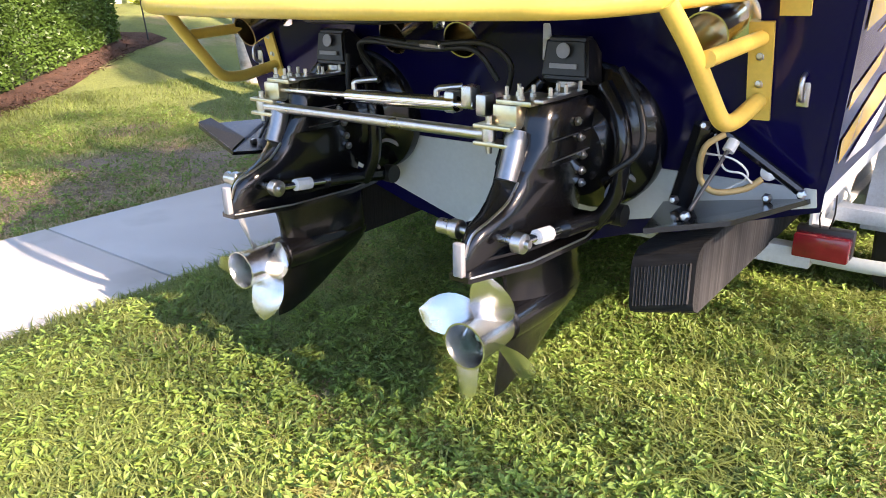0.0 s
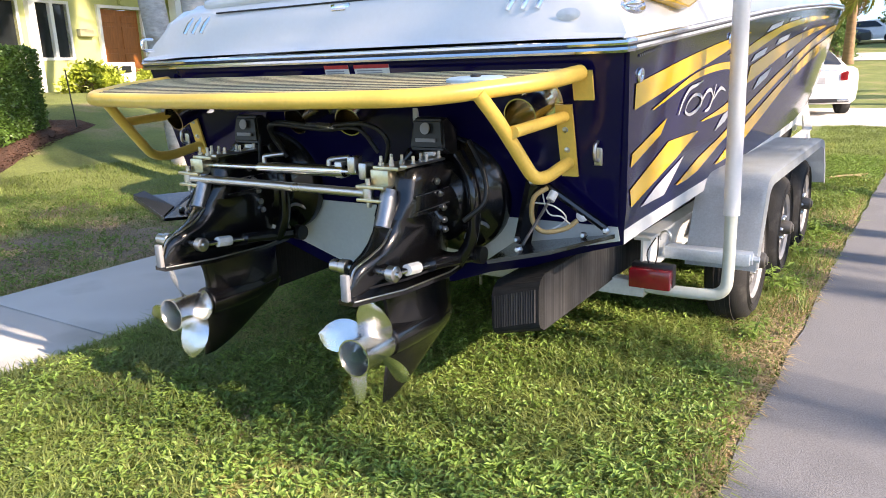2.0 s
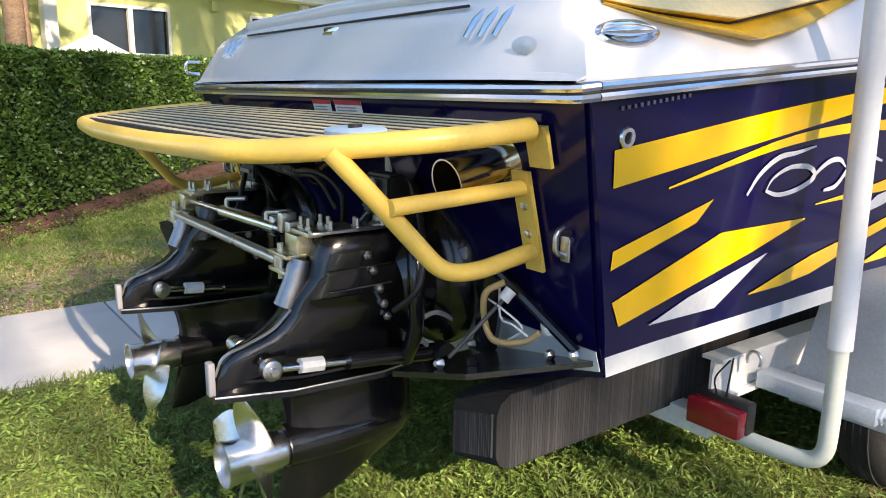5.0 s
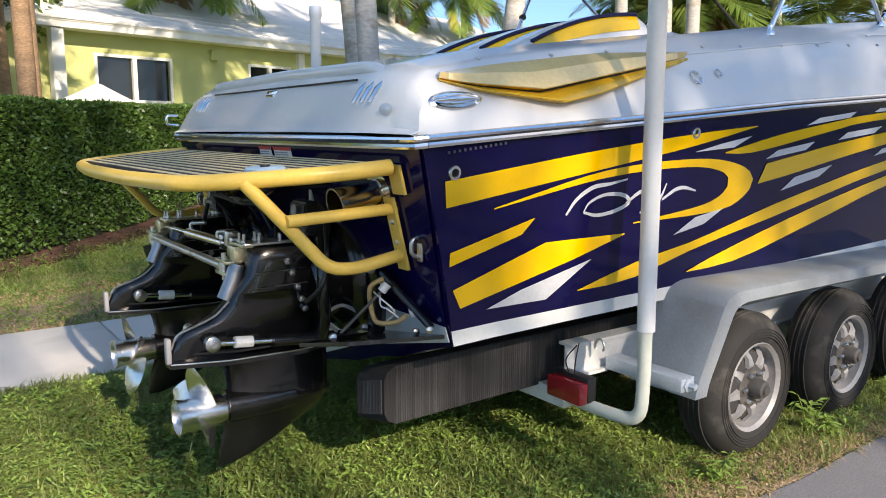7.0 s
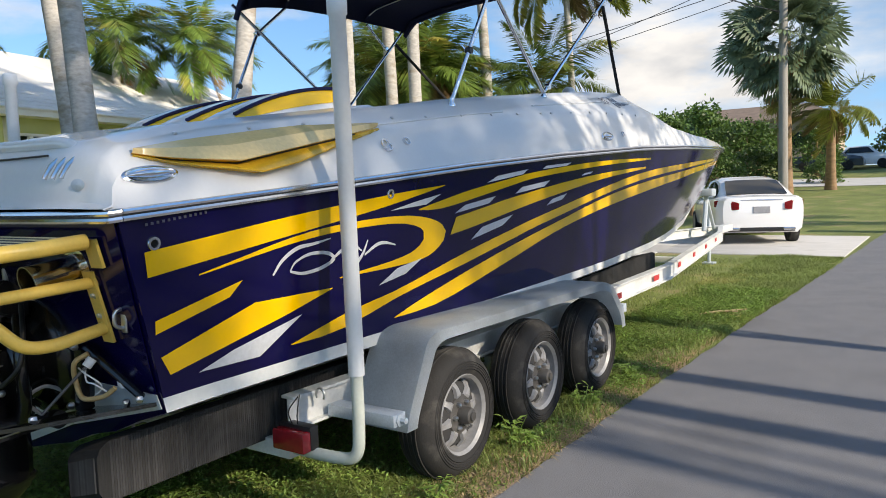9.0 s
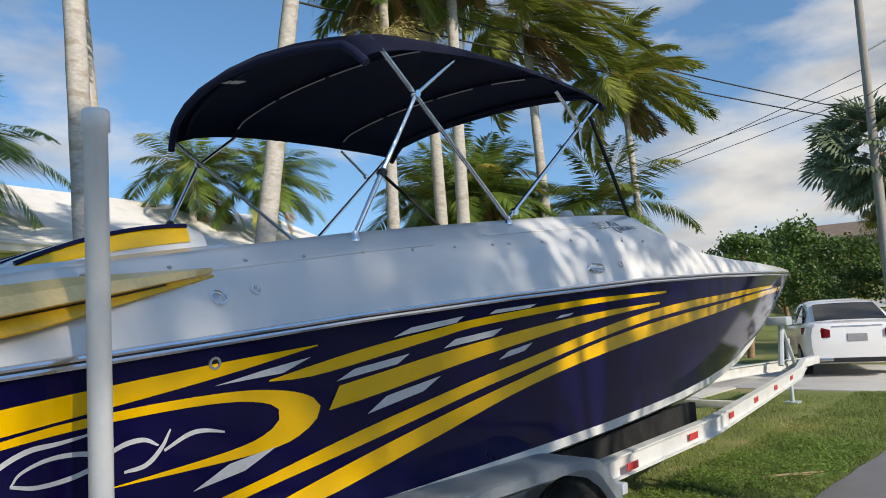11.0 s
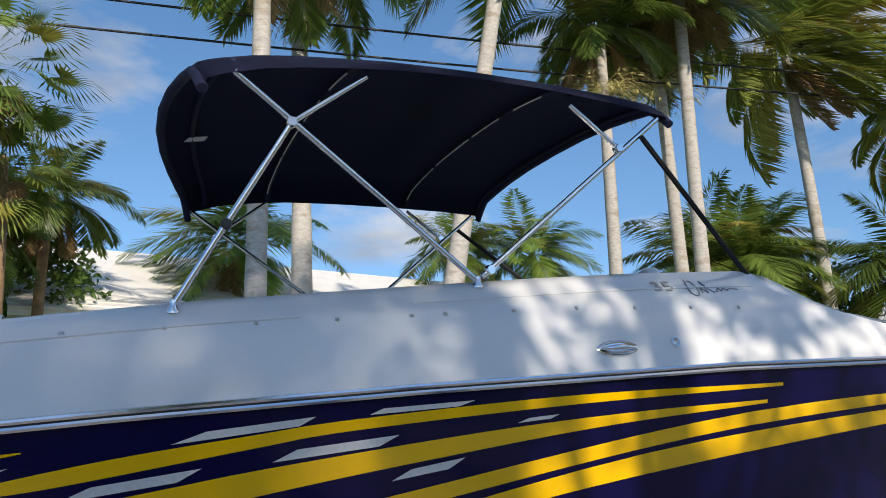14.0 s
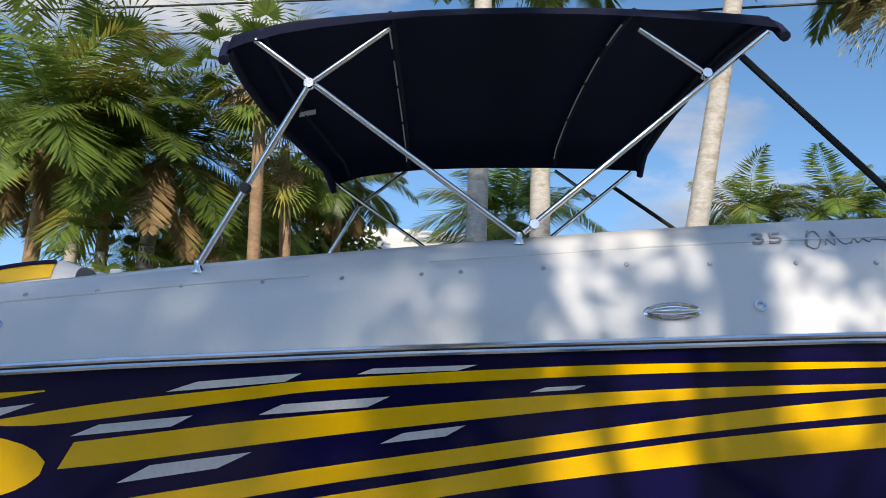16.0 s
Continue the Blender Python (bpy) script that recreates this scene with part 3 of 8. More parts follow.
plate(bm, [aft(-1.11, 0.845), aft(1.11, 0.845), aft(1.17, 1.44), aft(-1.17, 1.44)], 0.003)
part("transom", bm, NAVY, hull, "navy transom panel")
bm = bmesh.new()
plate(bm, [aft(-1.11, 0.842), aft(-1.115, 0.79), aft(-0.45, 0.62), aft(0, 0.46), aft(0.45, 0.62), aft(1.115, 0.79), aft(1.11, 0.842)], 0.003)
part("transom_bottom", bm, WHITE_BOTTOM, hull, "white lower transom")

# rub rail: navy-black strip with chrome insert
bm = bmesh.new()
rub = [side(y, lerp_table(SHEER_Z, y), 0.012) for y in np.linspace(0.27, 11.6, 46)]
rub_p = [side(y, lerp_table(SHEER_Z, y), 0.012, True) for y in np.linspace(11.6, 0.27, 46)]
stern = [Vector((CX + x, 0.215 + 0.02 * (abs(x) / 1.15) ** 6, 1.455)) for x in np.linspace(-1.15, 1.15, 14)]
loop = rub + rub_p + [Vector((CX - 1.185, 0.235, 1.456))] + stern + [Vector((CX + 1.185, 0.235, 1.456))]
tube(bm, [p + Vector((0, 0, 0.010)) for p in loop + [loop[0]]], 0.0105, 8, False)
rail = part("rub_rail", bm, CHROME, boat, "chrome rub rail round the sheer", 40)
for dz, r_, m_, lb in ((-0.012, 0.0095, CHROME, "chrome lower bead"), (-0.0015, 0.0065, BLACK_RUBBER, "dark groove between the beads")):
    bm = bmesh.new()
    tube(bm, [p + Vector((0, 0, dz)) for p in loop + [loop[0]]], r_, 6, False)
    part("rail_bead", bm, m_, rail, lb, 40)

# deck cap, lofted from the sheer to the middle line
TOP_Z = [(0.25, 1.50), (0.275, 1.59), (0.31, 1.652), (0.37, 1.695), (0.5, 1.720), (0.75, 1.768), (1.6, 1.89), (2.55, 2.02), (3.45, 2.12), (4.3, 2.21), (5.25, 2.285), (5.45, 2.27), (6.05, 2.10), (6.8, 2.03), (8.2, 1.985), (10.0, 1.955), (11.3, 1.93), (11.65, 1.92)]
TOP_B = [(0.25, 1.05), (0.5, 0.99), (2.0, 0.93), (4.5, 0.90), (5.4, 0.86), (6.2, 0.80), (7.4, 0.66), (8.6, 0.48), (9.7, 0.30), (11.0, 0.10), (11.65, 0.005)]
MID_Z = [(0.25, 1.51), (0.275, 1.60), (0.31, 1.667), (0.37, 1.714), (0.5, 1.742), (0.75, 1.798), (1.9, 1.945), (2.0, 1.60), (4.7, 1.62), (4.9, 2.20), (5.3, 2.31), (6.1, 2.15), (7.0, 2.10), (8.2, 2.04), (10.0, 1.98), (11.65, 1.92)]


def deck_half(y):
    bs, zs, zt, bt, zm = (lerp_table(t, y) for t in (SHEER_B, SHEER_Z, TOP_Z, TOP_B, MID_Z))
    zs += 0.02
    h = max(zt - zs, 0.01)
    e = min(1.0, h / 0.30)
    return [(bs, zs), (bs - 0.012, zs + 0.10 * h), (bs - 0.05 * e, zs + 0.34 * h), (bs - (0.085) * e, zs + 0.50 * h), (bs - (0.105) * e, zs + 0.62 * h),
            (bt + 0.035, zs + 0.93 * h), (bt, zs + h), (bt - 0.06, zs + h + 0.004), (bt - 0.10, zm * 0.5 + zt * 0.5 + 0.01 if zm > zt - 0.1 else zt - 0.03), (0.62 * bt, zm), (0.3 * bt, zm + 0.008), (0, zm + 0.012)]


bm = bmesh.new()
rings = []
for y in (0.22, 0.25, 0.275, 0.29, 0.31, 0.34, 0.37, 0.42, 0.5, 0.62, 0.75, 1.0, 1.4, 1.8, 1.9, 2.0, 2.5, 3.0, 3.5, 4.0, 4.5, 4.7, 4.9, 5.1, 5.25, 5.35, 5.45, 5.75, 6.05, 6.4, 6.8, 7.4, 8.2, 9.0, 9.7, 10.3, 11.0, 11.4, 11.65):
    half = deck_half(max(y, 0.25))
    if y == 0.22:
        half = [(b, 1.476 + 0.001 * i) for i, (b, z) in enumerate(half)]
    rings.append([Vector((CX + b, y, z)) for b, z in half] + [Vector((CX - b, y, z)) for b, z in reversed(half[:-1])])
ring_loft(bm, rings, False, False)
deck = part("deck", bm, WHITE_GEL, boat, "glossy white deck and cockpit sides", 38)

# moulded ledge lines along the cockpit side, snap studs, holes
for y0, y1, f in ((0.9, 2.9, 0.90), (3.35, 5.2, 0.56)):
    bm = bmesh.new()
    pts = []
    for y in np.linspace(y0, y1, 16):
        h = deck_half(y)
        a, b = h[4], h[5]
        k = f if f < 0.8 else 0.35
        pts.append((CX + a[0] + (b[0] - a[0]) * k + 0.002, y, a[1] + (b[1] - a[1]) * k))
    tube(bm, pts, 0.006, 6)
    part("moulded_ledge", bm, WHITE_GEL, deck)


def deck_at(y, z, out=0.0):
    """A point on the starboard deck side at that height, and its outward normal."""
    h = deck_half(y)
    for (b0, z0), (b1, z1) in zip(h, h[1:]):
        if z0 <= z <= z1:
            t = (z - z0) / (z1 - z0)
            nrm = Vector((z1 - z0, 0, b0 - b1)).normalized()
            return Vector((CX + b0 + (b1 - b0) * t, y, z)) + nrm * out, nrm
    return Vector((CX + h[6][0], y, z)), Vector((1, 0, 0))


SNAP_Z = [(0.6, 1.735), (1.85, 1.86), (2.44, 1.905), (3.03, 1.945), (4.06, 2.02), (4.96, 2.05)]
for y in [0.62, 0.95, 1.25, 1.55, 1.86, 2.13, 2.44, 2.74, 3.03, 3.32, 3.46, 3.76, 4.06, 4.36, 4.67, 4.96]:
    p, nn = deck_at(y, lerp_table(SNAP_Z, y), 0.0)
    bm = bmesh.new()
    lathe(bm, [(0.009, 0), (0.009, 0.004), (0.006, 0.008), (0, 0.009)], axis_matrix(p, nn), 10)
    part("snap_stud", bm, STEEL, deck, "", 40)

for y, z, r in ((1.672, 1.714, 0.036), (1.831, 1.738, 0.022), (4.505, 1.874, 0.022)):
    p, nn = deck_at(y, z, 0.0)
    bm = bmesh.new()
    lathe(bm, [(r * 0.72, 0.004), (r * 0.78, 0.012), (r * 0.95, 0.012), (r, 0.006), (r, 0)], axis_matrix(p, nn), 24)
    ring = part("deck_fitting", bm, CHROME, deck, "round chrome deck fitting", 40)
    bm = bmesh.new()
    lathe(bm, [(r * 0.72, 0.003), (r * 0.4, 0.007), (r * 0.2, 0.007), (0, 0.009)], axis_matrix(p, nn), 20)
    part("cap", bm, STEEL, ring, "", 40)
for y, z in ((0.385, 1.362), (1.617, 1.49)):
    p = side(y, z, 0.001)
    bm = bmesh.new()
    lathe(bm, [(0.012, 0.001), (0.014, 0.008), (0.022, 0.008), (0.025, 0.003), (0.025, 0)], axis_matrix(p, (1, 0, -0.1)), 24)
    ring = part("hull_drain", bm, CHROME, hull, "round chrome through-hull fitting", 40)
    bm = bmesh.new()
    lathe(bm, [(0.012, 0.002), (0, 0.002)], axis_matrix(p, (1, 0, -0.1)), 16)
    part("opening", bm, BLACK_RUBBER, ring)


def cleat(y, z):
    """A chrome pull-up cleat in an oval plate."""
    p, nn = deck_at(y, z, 0.0)
    along = (deck_at(y + 0.1, lerp_table(SHEER_Z, y + 0.1) - lerp_table(SHEER_Z, y) + z)[0] - p).normalized()
    m = Matrix((along, nn.cross(along), nn)).transposed().to_4x4()
    m.translation = p
    bm = bmesh.new()
    rings = []
    for s, h in ((1.0, 0), (1.0, 0.006), (0.9, 0.010), (0.80, 0.004), (0.5, 0.002), (0.01, 0.002)):
        rings.append([m @ Vector((0.105 * s * math.copysign(abs(math.cos(a)) ** 0.9, math.cos(a)), 0.036 * s * math.copysign(abs(math.sin(a)) ** 1.2, math.sin(a)), h)) for a in (2 * math.pi * k / 32 for k in range(32))])
    ring_loft(bm, rings, False)
    plate_ob = part("mooring_cleat", bm, CHROME, deck, "oval chrome pop-up mooring cleat", 50)
    bm = bmesh.new()
    tube(bm, [m @ Vector((x, 0, 0.012 - 0.4 * x * x)) for x in np.linspace(-0.085, 0.085, 9)], [0.004, 0.008, 0.011, 0.013, 0.014, 0.013, 0.011, 0.008, 0.004], 10)
    part("horn", bm, CHROME, plate_ob, "", 50)


cleat(0.418, 1.585)
cleat(4.197, 1.845)

# yellow moulded air wing on the deck side
bm = bmesh.new()
wing = []
WING_TOP = [(0.39, 1.668), (0.65, 1.712), (1.18, 1.785), (1.69, 1.822)]
WING_RIDGE = [(0.39, 1.660), (0.48, 1.645), (0.76, 1.637), (1.69, 1.808)]
WING_LOW = [(0.39, 1.653), (0.53, 1.622), (0.857, 1.592), (1.05, 1.628), (1.69, 1.796)]
WING_OUT = [(0.39, 0.012), (0.46, 0.036), (0.55, 0.052), (0.80, 0.075), (1.2, 0.05), (1.69, 0.004)]
for y in (0.39, 0.42, 0.46, 0.52, 0.60, 0.70, 0.76, 0.80, 0.857, 0.95, 1.05, 1.2, 1.35, 1.5, 1.62, 1.69):
    zt, zr, zl, out = (lerp_table(tb, y) for tb in (WING_TOP, WING_RIDGE, WING_LOW, WING_OUT))
    a, _ = deck_at(y, zt, 0.010)
    r, _ = deck_at(y, zr, 0.0)
    b, _ = deck_at(y, zl, 0.0)
    gap = min(0.010, 0.3 * (zr - zl))
    wing.append([a, a.lerp(r, 0.5) + Vector((0.55 * out + 0.016, 0, 0.008)), r + Vector((out, 0, 0)), r + Vector((out - 0.003, 0, -0.35 * gap)), r + Vector((0.45 * out, 0, -gap)), b + Vector((0.62 * out + 0.002, 0, gap * 0.6)), b + Vector((0.60 * out + 0.002, 0, 0)), b + Vector((0.002, 0, -0.004))])
rows = ring_loft(bm, wing, False, False)
# sunlight on the upper face and shade below it are put into two yellows
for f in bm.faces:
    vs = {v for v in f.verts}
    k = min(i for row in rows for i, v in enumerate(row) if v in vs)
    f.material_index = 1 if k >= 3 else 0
YELLOW_SUNLIT = mat("sunlit_yellow_gelcoat", (0.84, 0.62, 0.28), 0.2, 0, 0.08, 2, coat=0.3)
YELLOW_SHADED = mat("shaded_yellow_gelcoat", (0.72, 0.42, 0.03), 0.25, 0, 0.08, 3, coat=0.3)
vent = part("air_intake_wing", bm, [YELLOW_SUNLIT, YELLOW_SHADED], deck, "yellow moulded air intake, painted sunlit pale above and shaded amber below", 20)
# black strip drawing the shadow in the recess below the ridge
bm = bmesh.new()
tube(bm, [w[4] + Vector((0.004, 0, -0.001)) for w in wing[2:-2]], 0.004, 6)
part("shadow_gap", bm, BLACK_RUBBER, vent, "dark strip painted as the shadow under the wing edge")

# rolled aft lip of the engine hatch
LIP_Y, LIP_Z = 0.375, 1.698
# the thin black tube draws the gap and the lip's shadow line
for r_, dz, m_, nm, lb in ((0.024, 0.012, WHITE_GEL, "hatch_lip", "white rolled hatch lip"), (0.0045, -0.016, BLACK_RUBBER, "hatch_seam", "dark line for the gap and shadow under the hatch lip")):
    bm = bmesh.new()
    tube(bm, rounded_path([(CX - 0.90, LIP_Y + 0.20, LIP_Z + 0.045 + dz), (CX - 0.86, LIP_Y - 0.012, LIP_Z + dz), (CX, LIP_Y - 0.022, LIP_Z + 0.012 + dz), (CX + 0.72, LIP_Y - 0.018, LIP_Z + 0.004 + dz), (CX + 0.80, LIP_Y - 0.006, LIP_Z - 0.02 + dz), (CX + 0.83, LIP_Y - 0.03, LIP_Z - 0.06 + dz)], 0.05, 5), r_, 10)
    part(nm, bm, m_, deck, lb, 60)

# three scoops on the engine hatch
for x in (0.50, 0.16, -0.18):
    bm = bmesh.new()
    rings = []
    for t in np.linspace(0, 1, 12):
        y, w = 1.02 + 0.86 * t, 0.14 * (0.75 + 0.25 * t)
        h = 0.02 + 0.165 * math.sin(math.pi * 0.5 * min(1, t * 1.15)) ** 0.65
        if t > 0.9:
            h, w = h * (1 - 2.2 * (t - 0.9)), w * (1 - 1.5 * (t - 0.9))
        base = lerp_table(MID_Z, y) - 0.065
        rings.append([Vector((x + w * math.copysign(abs(math.cos(a)) ** 0.6, math.cos(a)), y, base + h * math.sin(a) ** 0.7)) for a in np.linspace(0, math.pi, 13)])
    ring_loft(bm, rings, True, False)
    bmesh.ops.holes_fill(bm, edges=bm.edges[:])
    scoop = part("engine_scoop", bm, WHITE_GEL, boat, "white engine-hatch air scoop with yellow side", 35)
    bm = bmesh.new()
    prev = []
    for t in np.linspace(0.16, 0.90, 12):
        y, w = 1.02 + 0.86 * t, 0.14 * (0.75 + 0.25 * t) + 0.004
        h = 0.02 + 0.165 * math.sin(math.pi * 0.5 * min(1, t * 1.15)) ** 0.65
        base = lerp_table(MID_Z, y) - 0.065
        lens = math.sin(math.pi * min(1.0, 0.04 + 0.80 * t)) ** 0.6
        prev.append([Vector((x + w * math.cos(a) ** 0.6, y, base + h * 1.01 * math.sin(a) ** 0.7)) for a in (0.40 + 0.68 * lens * q for q in (0, 0.33, 0.67, 1))])
    ring_loft(bm, prev, False, False)
    part("scoop_side", bm, YELLOW, scoop, "yellow scoop side", 40)
    bm = bmesh.new()
    tube(bm, [r[3] + Vector((0.002, 0, 0.004)) for r in prev], 0.010, 6)
    part("scoop_stripe", bm, NAVY, scoop, "navy stripe", 40)

# engine hatch line, latch, louvres and badge on the stern slope
bm = bmesh.new()
hl = [(CX + x, 0.303, 1.668) for x in np.linspace(-0.72, 0.72, 12)]
tube(bm, hl, 0.004, 6)
part("hatch_seam", bm, BLACK_RUBBER, deck, "dark seam of the engine hatch")


def stern_slope(x, z):
    tab = [(1.50, 0.25), (1.59, 0.275), (1.652, 0.31), (1.695, 0.37)]
    return Vector((CX + x, lerp_table(tab, z) - 0.006, z))


for x0 in (0.83, -0.83):
    for k in range(3):
        x = x0 + 0.055 * (k - 1)
        bm = bmesh.new()
        tube(bm, [stern_slope(x - 0.02, 1.585), stern_slope(x - 0.005, 1.625), stern_slope(x + 0.01, 1.672)], [0.010, 0.014, 0.010], 8)
        part("vent_louvre", bm, CHROME, deck, "chrome vent louvre", 40)
bm = bmesh.new()
p = stern_slope(0, 1.645)
box(bm, p, (0.10, 0.015, 0.03), bevel=0.006)
tube(bm, [p + Vector((-0.035, -0.012, -0.008)), p + Vector((0.035, -0.012, -0.008))], 0.006, 8)
part("hatch_latch", bm, CHROME, deck, "chrome hatch latch", 40)
bm = bmesh.new()
p = stern_slope(0.98, 1.56)
rings = [[p + Vector((0.042 * s * math.cos(a), -0.004 * (2 - s), 0.02 * s * math.sin(a))) for a in (2 * math.pi * k / 24 for k in range(24))] for s in (1, 0.9, 0.01)]
ring_loft(bm, rings, False)
part("oval_badge", bm, SILVER_DECAL, deck, "small oval silver badge", 50)
# stern eye on the port deck corner
bm = bmesh.new()
tube(bm, rounded_path([(CX - 1.08, 0.22, 1.57), (CX - 1.08, 0.16, 1.57), (CX - 1.08, 0.16, 1.52), (CX - 1.08, 0.22, 1.52)], 0.02), 0.007, 8)
part("stern_eye", bm, CHROME, deck, "chrome stern eye", 40)

# chrome port-side and windscreen details, the model script on the starboard side
bm = bmesh.new()
rings = []
for t in np.linspace(-1, 1, 17):
    x = CX + 0.34 * t
    rings.append([Vector((x, 5.32 - 0.12 * t * t, 2.29)), Vector((x, 5.26 - 0.12 * t * t, 2.345 - 0.03 * t * t)), Vector((x, 5.2 - 0.12 * t * t, 2.355 - 0.035 * t * t))])
ring_loft(bm, rings, False, False)
bmesh.ops.solidify(bm, geom=bm.faces[:], thickness=0.004)
screen = part("windscreen", bm, glass("windscreen_acrylic", (0.9, 0.95, 1.0)), boat, "low clear acrylic windscreen", 40)
screen.visible_shadow = False
bm = bmesh.new()
lathe(bm, [(0.06, -0.05), (0.06, 0.0), (0.052, 0.03), (0.03, 0.048), (0, 0.052)], Matrix.Translation((0.45, 4.95, 2.29)), 20)
part("compass", bm, SILVER_DECAL, boat, "domed dashboard compass", 50)


def script_stroke(bm, pts, r, where):
    tube(bm, [where(*q) for q in smooth_path([(a, b, 0) for a, b in pts], 5)], r, 5)


def deck_mark(a, b, _=0):
    return deck_at(4.75 + 0.62 * (a - 4.62), b - 0.012, 0.003)[0]


num = bpy.data.curves.new("model_number", "FONT")
num.body, num.size, num.extrude, num.shear, num.align_x = "35", 0.13, 0.0015, 0.3, "LEFT"
num_ob = new("model_number", num)
p, nn = deck_at(4.55, 2.12, 0.006)
up = (deck_at(4.55, 2.18)[0] - deck_at(4.55, 2.11)[0]).normalized()
along = Vector((0, 1, 0.06)).normalized()
nz = along.cross(up).normalized()
m = Matrix((along, nz.cross(along), nz)).transposed().to_4x4()
m.translation = p
num_ob.parent = deck
num_ob.matrix_parent_inverse = world_of(deck).inverted()
num_ob.matrix_basis = m
num.materials.append(LABEL_GREY)
bm = bmesh.new()
for s in ([(4.62, 2.125), (4.70, 2.19), (4.76, 2.205), (4.74, 2.16), (4.66, 2.115), (4.63, 2.14), (4.72, 2.21)], [(4.74, 2.135), (4.78, 2.165), (4.79, 2.135), (4.83, 2.17), (4.86, 2.21), (4.85, 2.145), (4.90, 2.15)], [(4.90, 2.145), (4.95, 2.17), (4.95, 2.15), (5.0, 2.17), (5.02, 2.155), (5.06, 2.17), (5.14, 2.165)]):
    script_stroke(bm, s, 0.0028, deck_mark)
part("script_mark", bm, LABEL_GREY, deck, "grey flowing script strokes")


# ---------- hull graphics: bands between a lower and an upper line on the topside ----------
def band(name, low, high, material, label, n=26, out=0.0035, straight=False):
    lo, hi = ([Vector((a, b, 0)) for a, b in low], [Vector((a, b, 0)) for a, b in high]) if straight else ( smooth_path([(a, b, 0) for a, b in low], 5) if len(low) > 2 else [Vector((a, b, 0)) for a, b in low], smooth_path([(a, b, 0) for a, b in high], 5) if len(high) > 2 else [Vector((a, b, 0)) for a, b in high])

    def at(path, t):
        d = [0.0]
        for a, b in zip(path, path[1:]):
            d.append(d[-1] + (b - a).length)
        s = t * d[-1]
        return Vector((np.interp(s, d, [q.x for q in path]), np.interp(s, d, [q.y for q in path]), 0))

    for port in (False, True):
        bm, rings = bmesh.new(), []
        for k in range(n + 1):
            a, b = at(lo, k / n), at(hi, k / n)
            rings.append([side(*(a.lerp(b, s).to_2d()), out, port) for s in (0, 0.33, 0.67, 1)])
        ring_loft(bm, rings, False, False)
        part(name, bm, material, hull, label, 60)


band("hull_stripe", [(0.36, 1.25), (1.0, 1.345), (1.6, 1.435), (2.06, 1.52)], [(0.35, 1.335), (1.0, 1.42), (1.6, 1.485), (2.06, 1.524)], YELLOW, "yellow hull stripe")
def facet(name, a, b, c, d, material, label):
    """A straight-edged mark with four corners: lower line from a to b, upper line from d to c."""
    band(name, [a, b], [d, c], material, label, 14)


facet("hull_stripe", (0.385, 1.056), (0.692, 1.140), (0.752, 1.196), (0.385, 1.102), YELLOW, "yellow hull stripe")
band("hull_stripe", [(0.441, 0.908), (0.97, 1.028), (0.972, 1.0285), (1.235, 1.099)], [(0.405, 0.975), (0.81, 1.102), (0.812, 1.1022), (1.235, 1.103)], YELLOW, "yellow hull stripe", 26, straight=True)
facet("hull_slash", (0.555, 0.890), (0.837, 0.888), (1.06, 1.018), (0.708, 0.940), SILVER_DECAL, "silver hull slash")
# long sweeping stripes to the bow
band("hull_stripe", [(1.0, 0.90), (1.3, 0.912), (1.7, 1.0), (2.25, 1.095), (2.68, 1.175), (3.3, 1.285), (4.9, 1.515), (7.1, 1.665), (8.2, 1.72)], [(1.0, 0.903), (1.35, 0.985), (1.69, 1.035), (2.25, 1.155), (2.68, 1.235), (3.26, 1.335), (4.9, 1.573), (6.82, 1.69), (8.2, 1.745)], YELLOW, "long yellow hull stripe", 44)
band("hull_stripe", [(1.67, 0.90), (2.05, 0.92), (2.68, 1.05), (3.57, 1.235), (4.87, 1.40), (7.06, 1.59), (9.0, 1.70)], [(1.67, 0.904), (1.9, 0.965), (2.46, 1.09), (3.25, 1.24), (4.68, 1.465), (7.08, 1.645), (9.0, 1.745)], YELLOW, "long yellow hull stripe", 44)
band("hull_stripe", [(1.84, 1.405), (2.08, 1.41), (2.73, 1.508), (3.06, 1.553), (3.99, 1.625), (5.1, 1.685)], [(1.84, 1.41), (2.28, 1.49), (2.73, 1.55), (3.06, 1.59), (3.99, 1.66), (5.1, 1.70)], YELLOW, "yellow hull stripe", 34)
band("hull_stripe", [(2.12, 1.265), (2.35, 1.295), (2.8, 1.365), (3.27, 1.432), (4.1, 1.535), (5.0, 1.61)], [(2.17, 1.355), (2.45, 1.395), (2.8, 1.445), (3.6, 1.535), (4.3, 1.59), (5.0, 1.625)], YELLOW, "yellow hull stripe", 34)
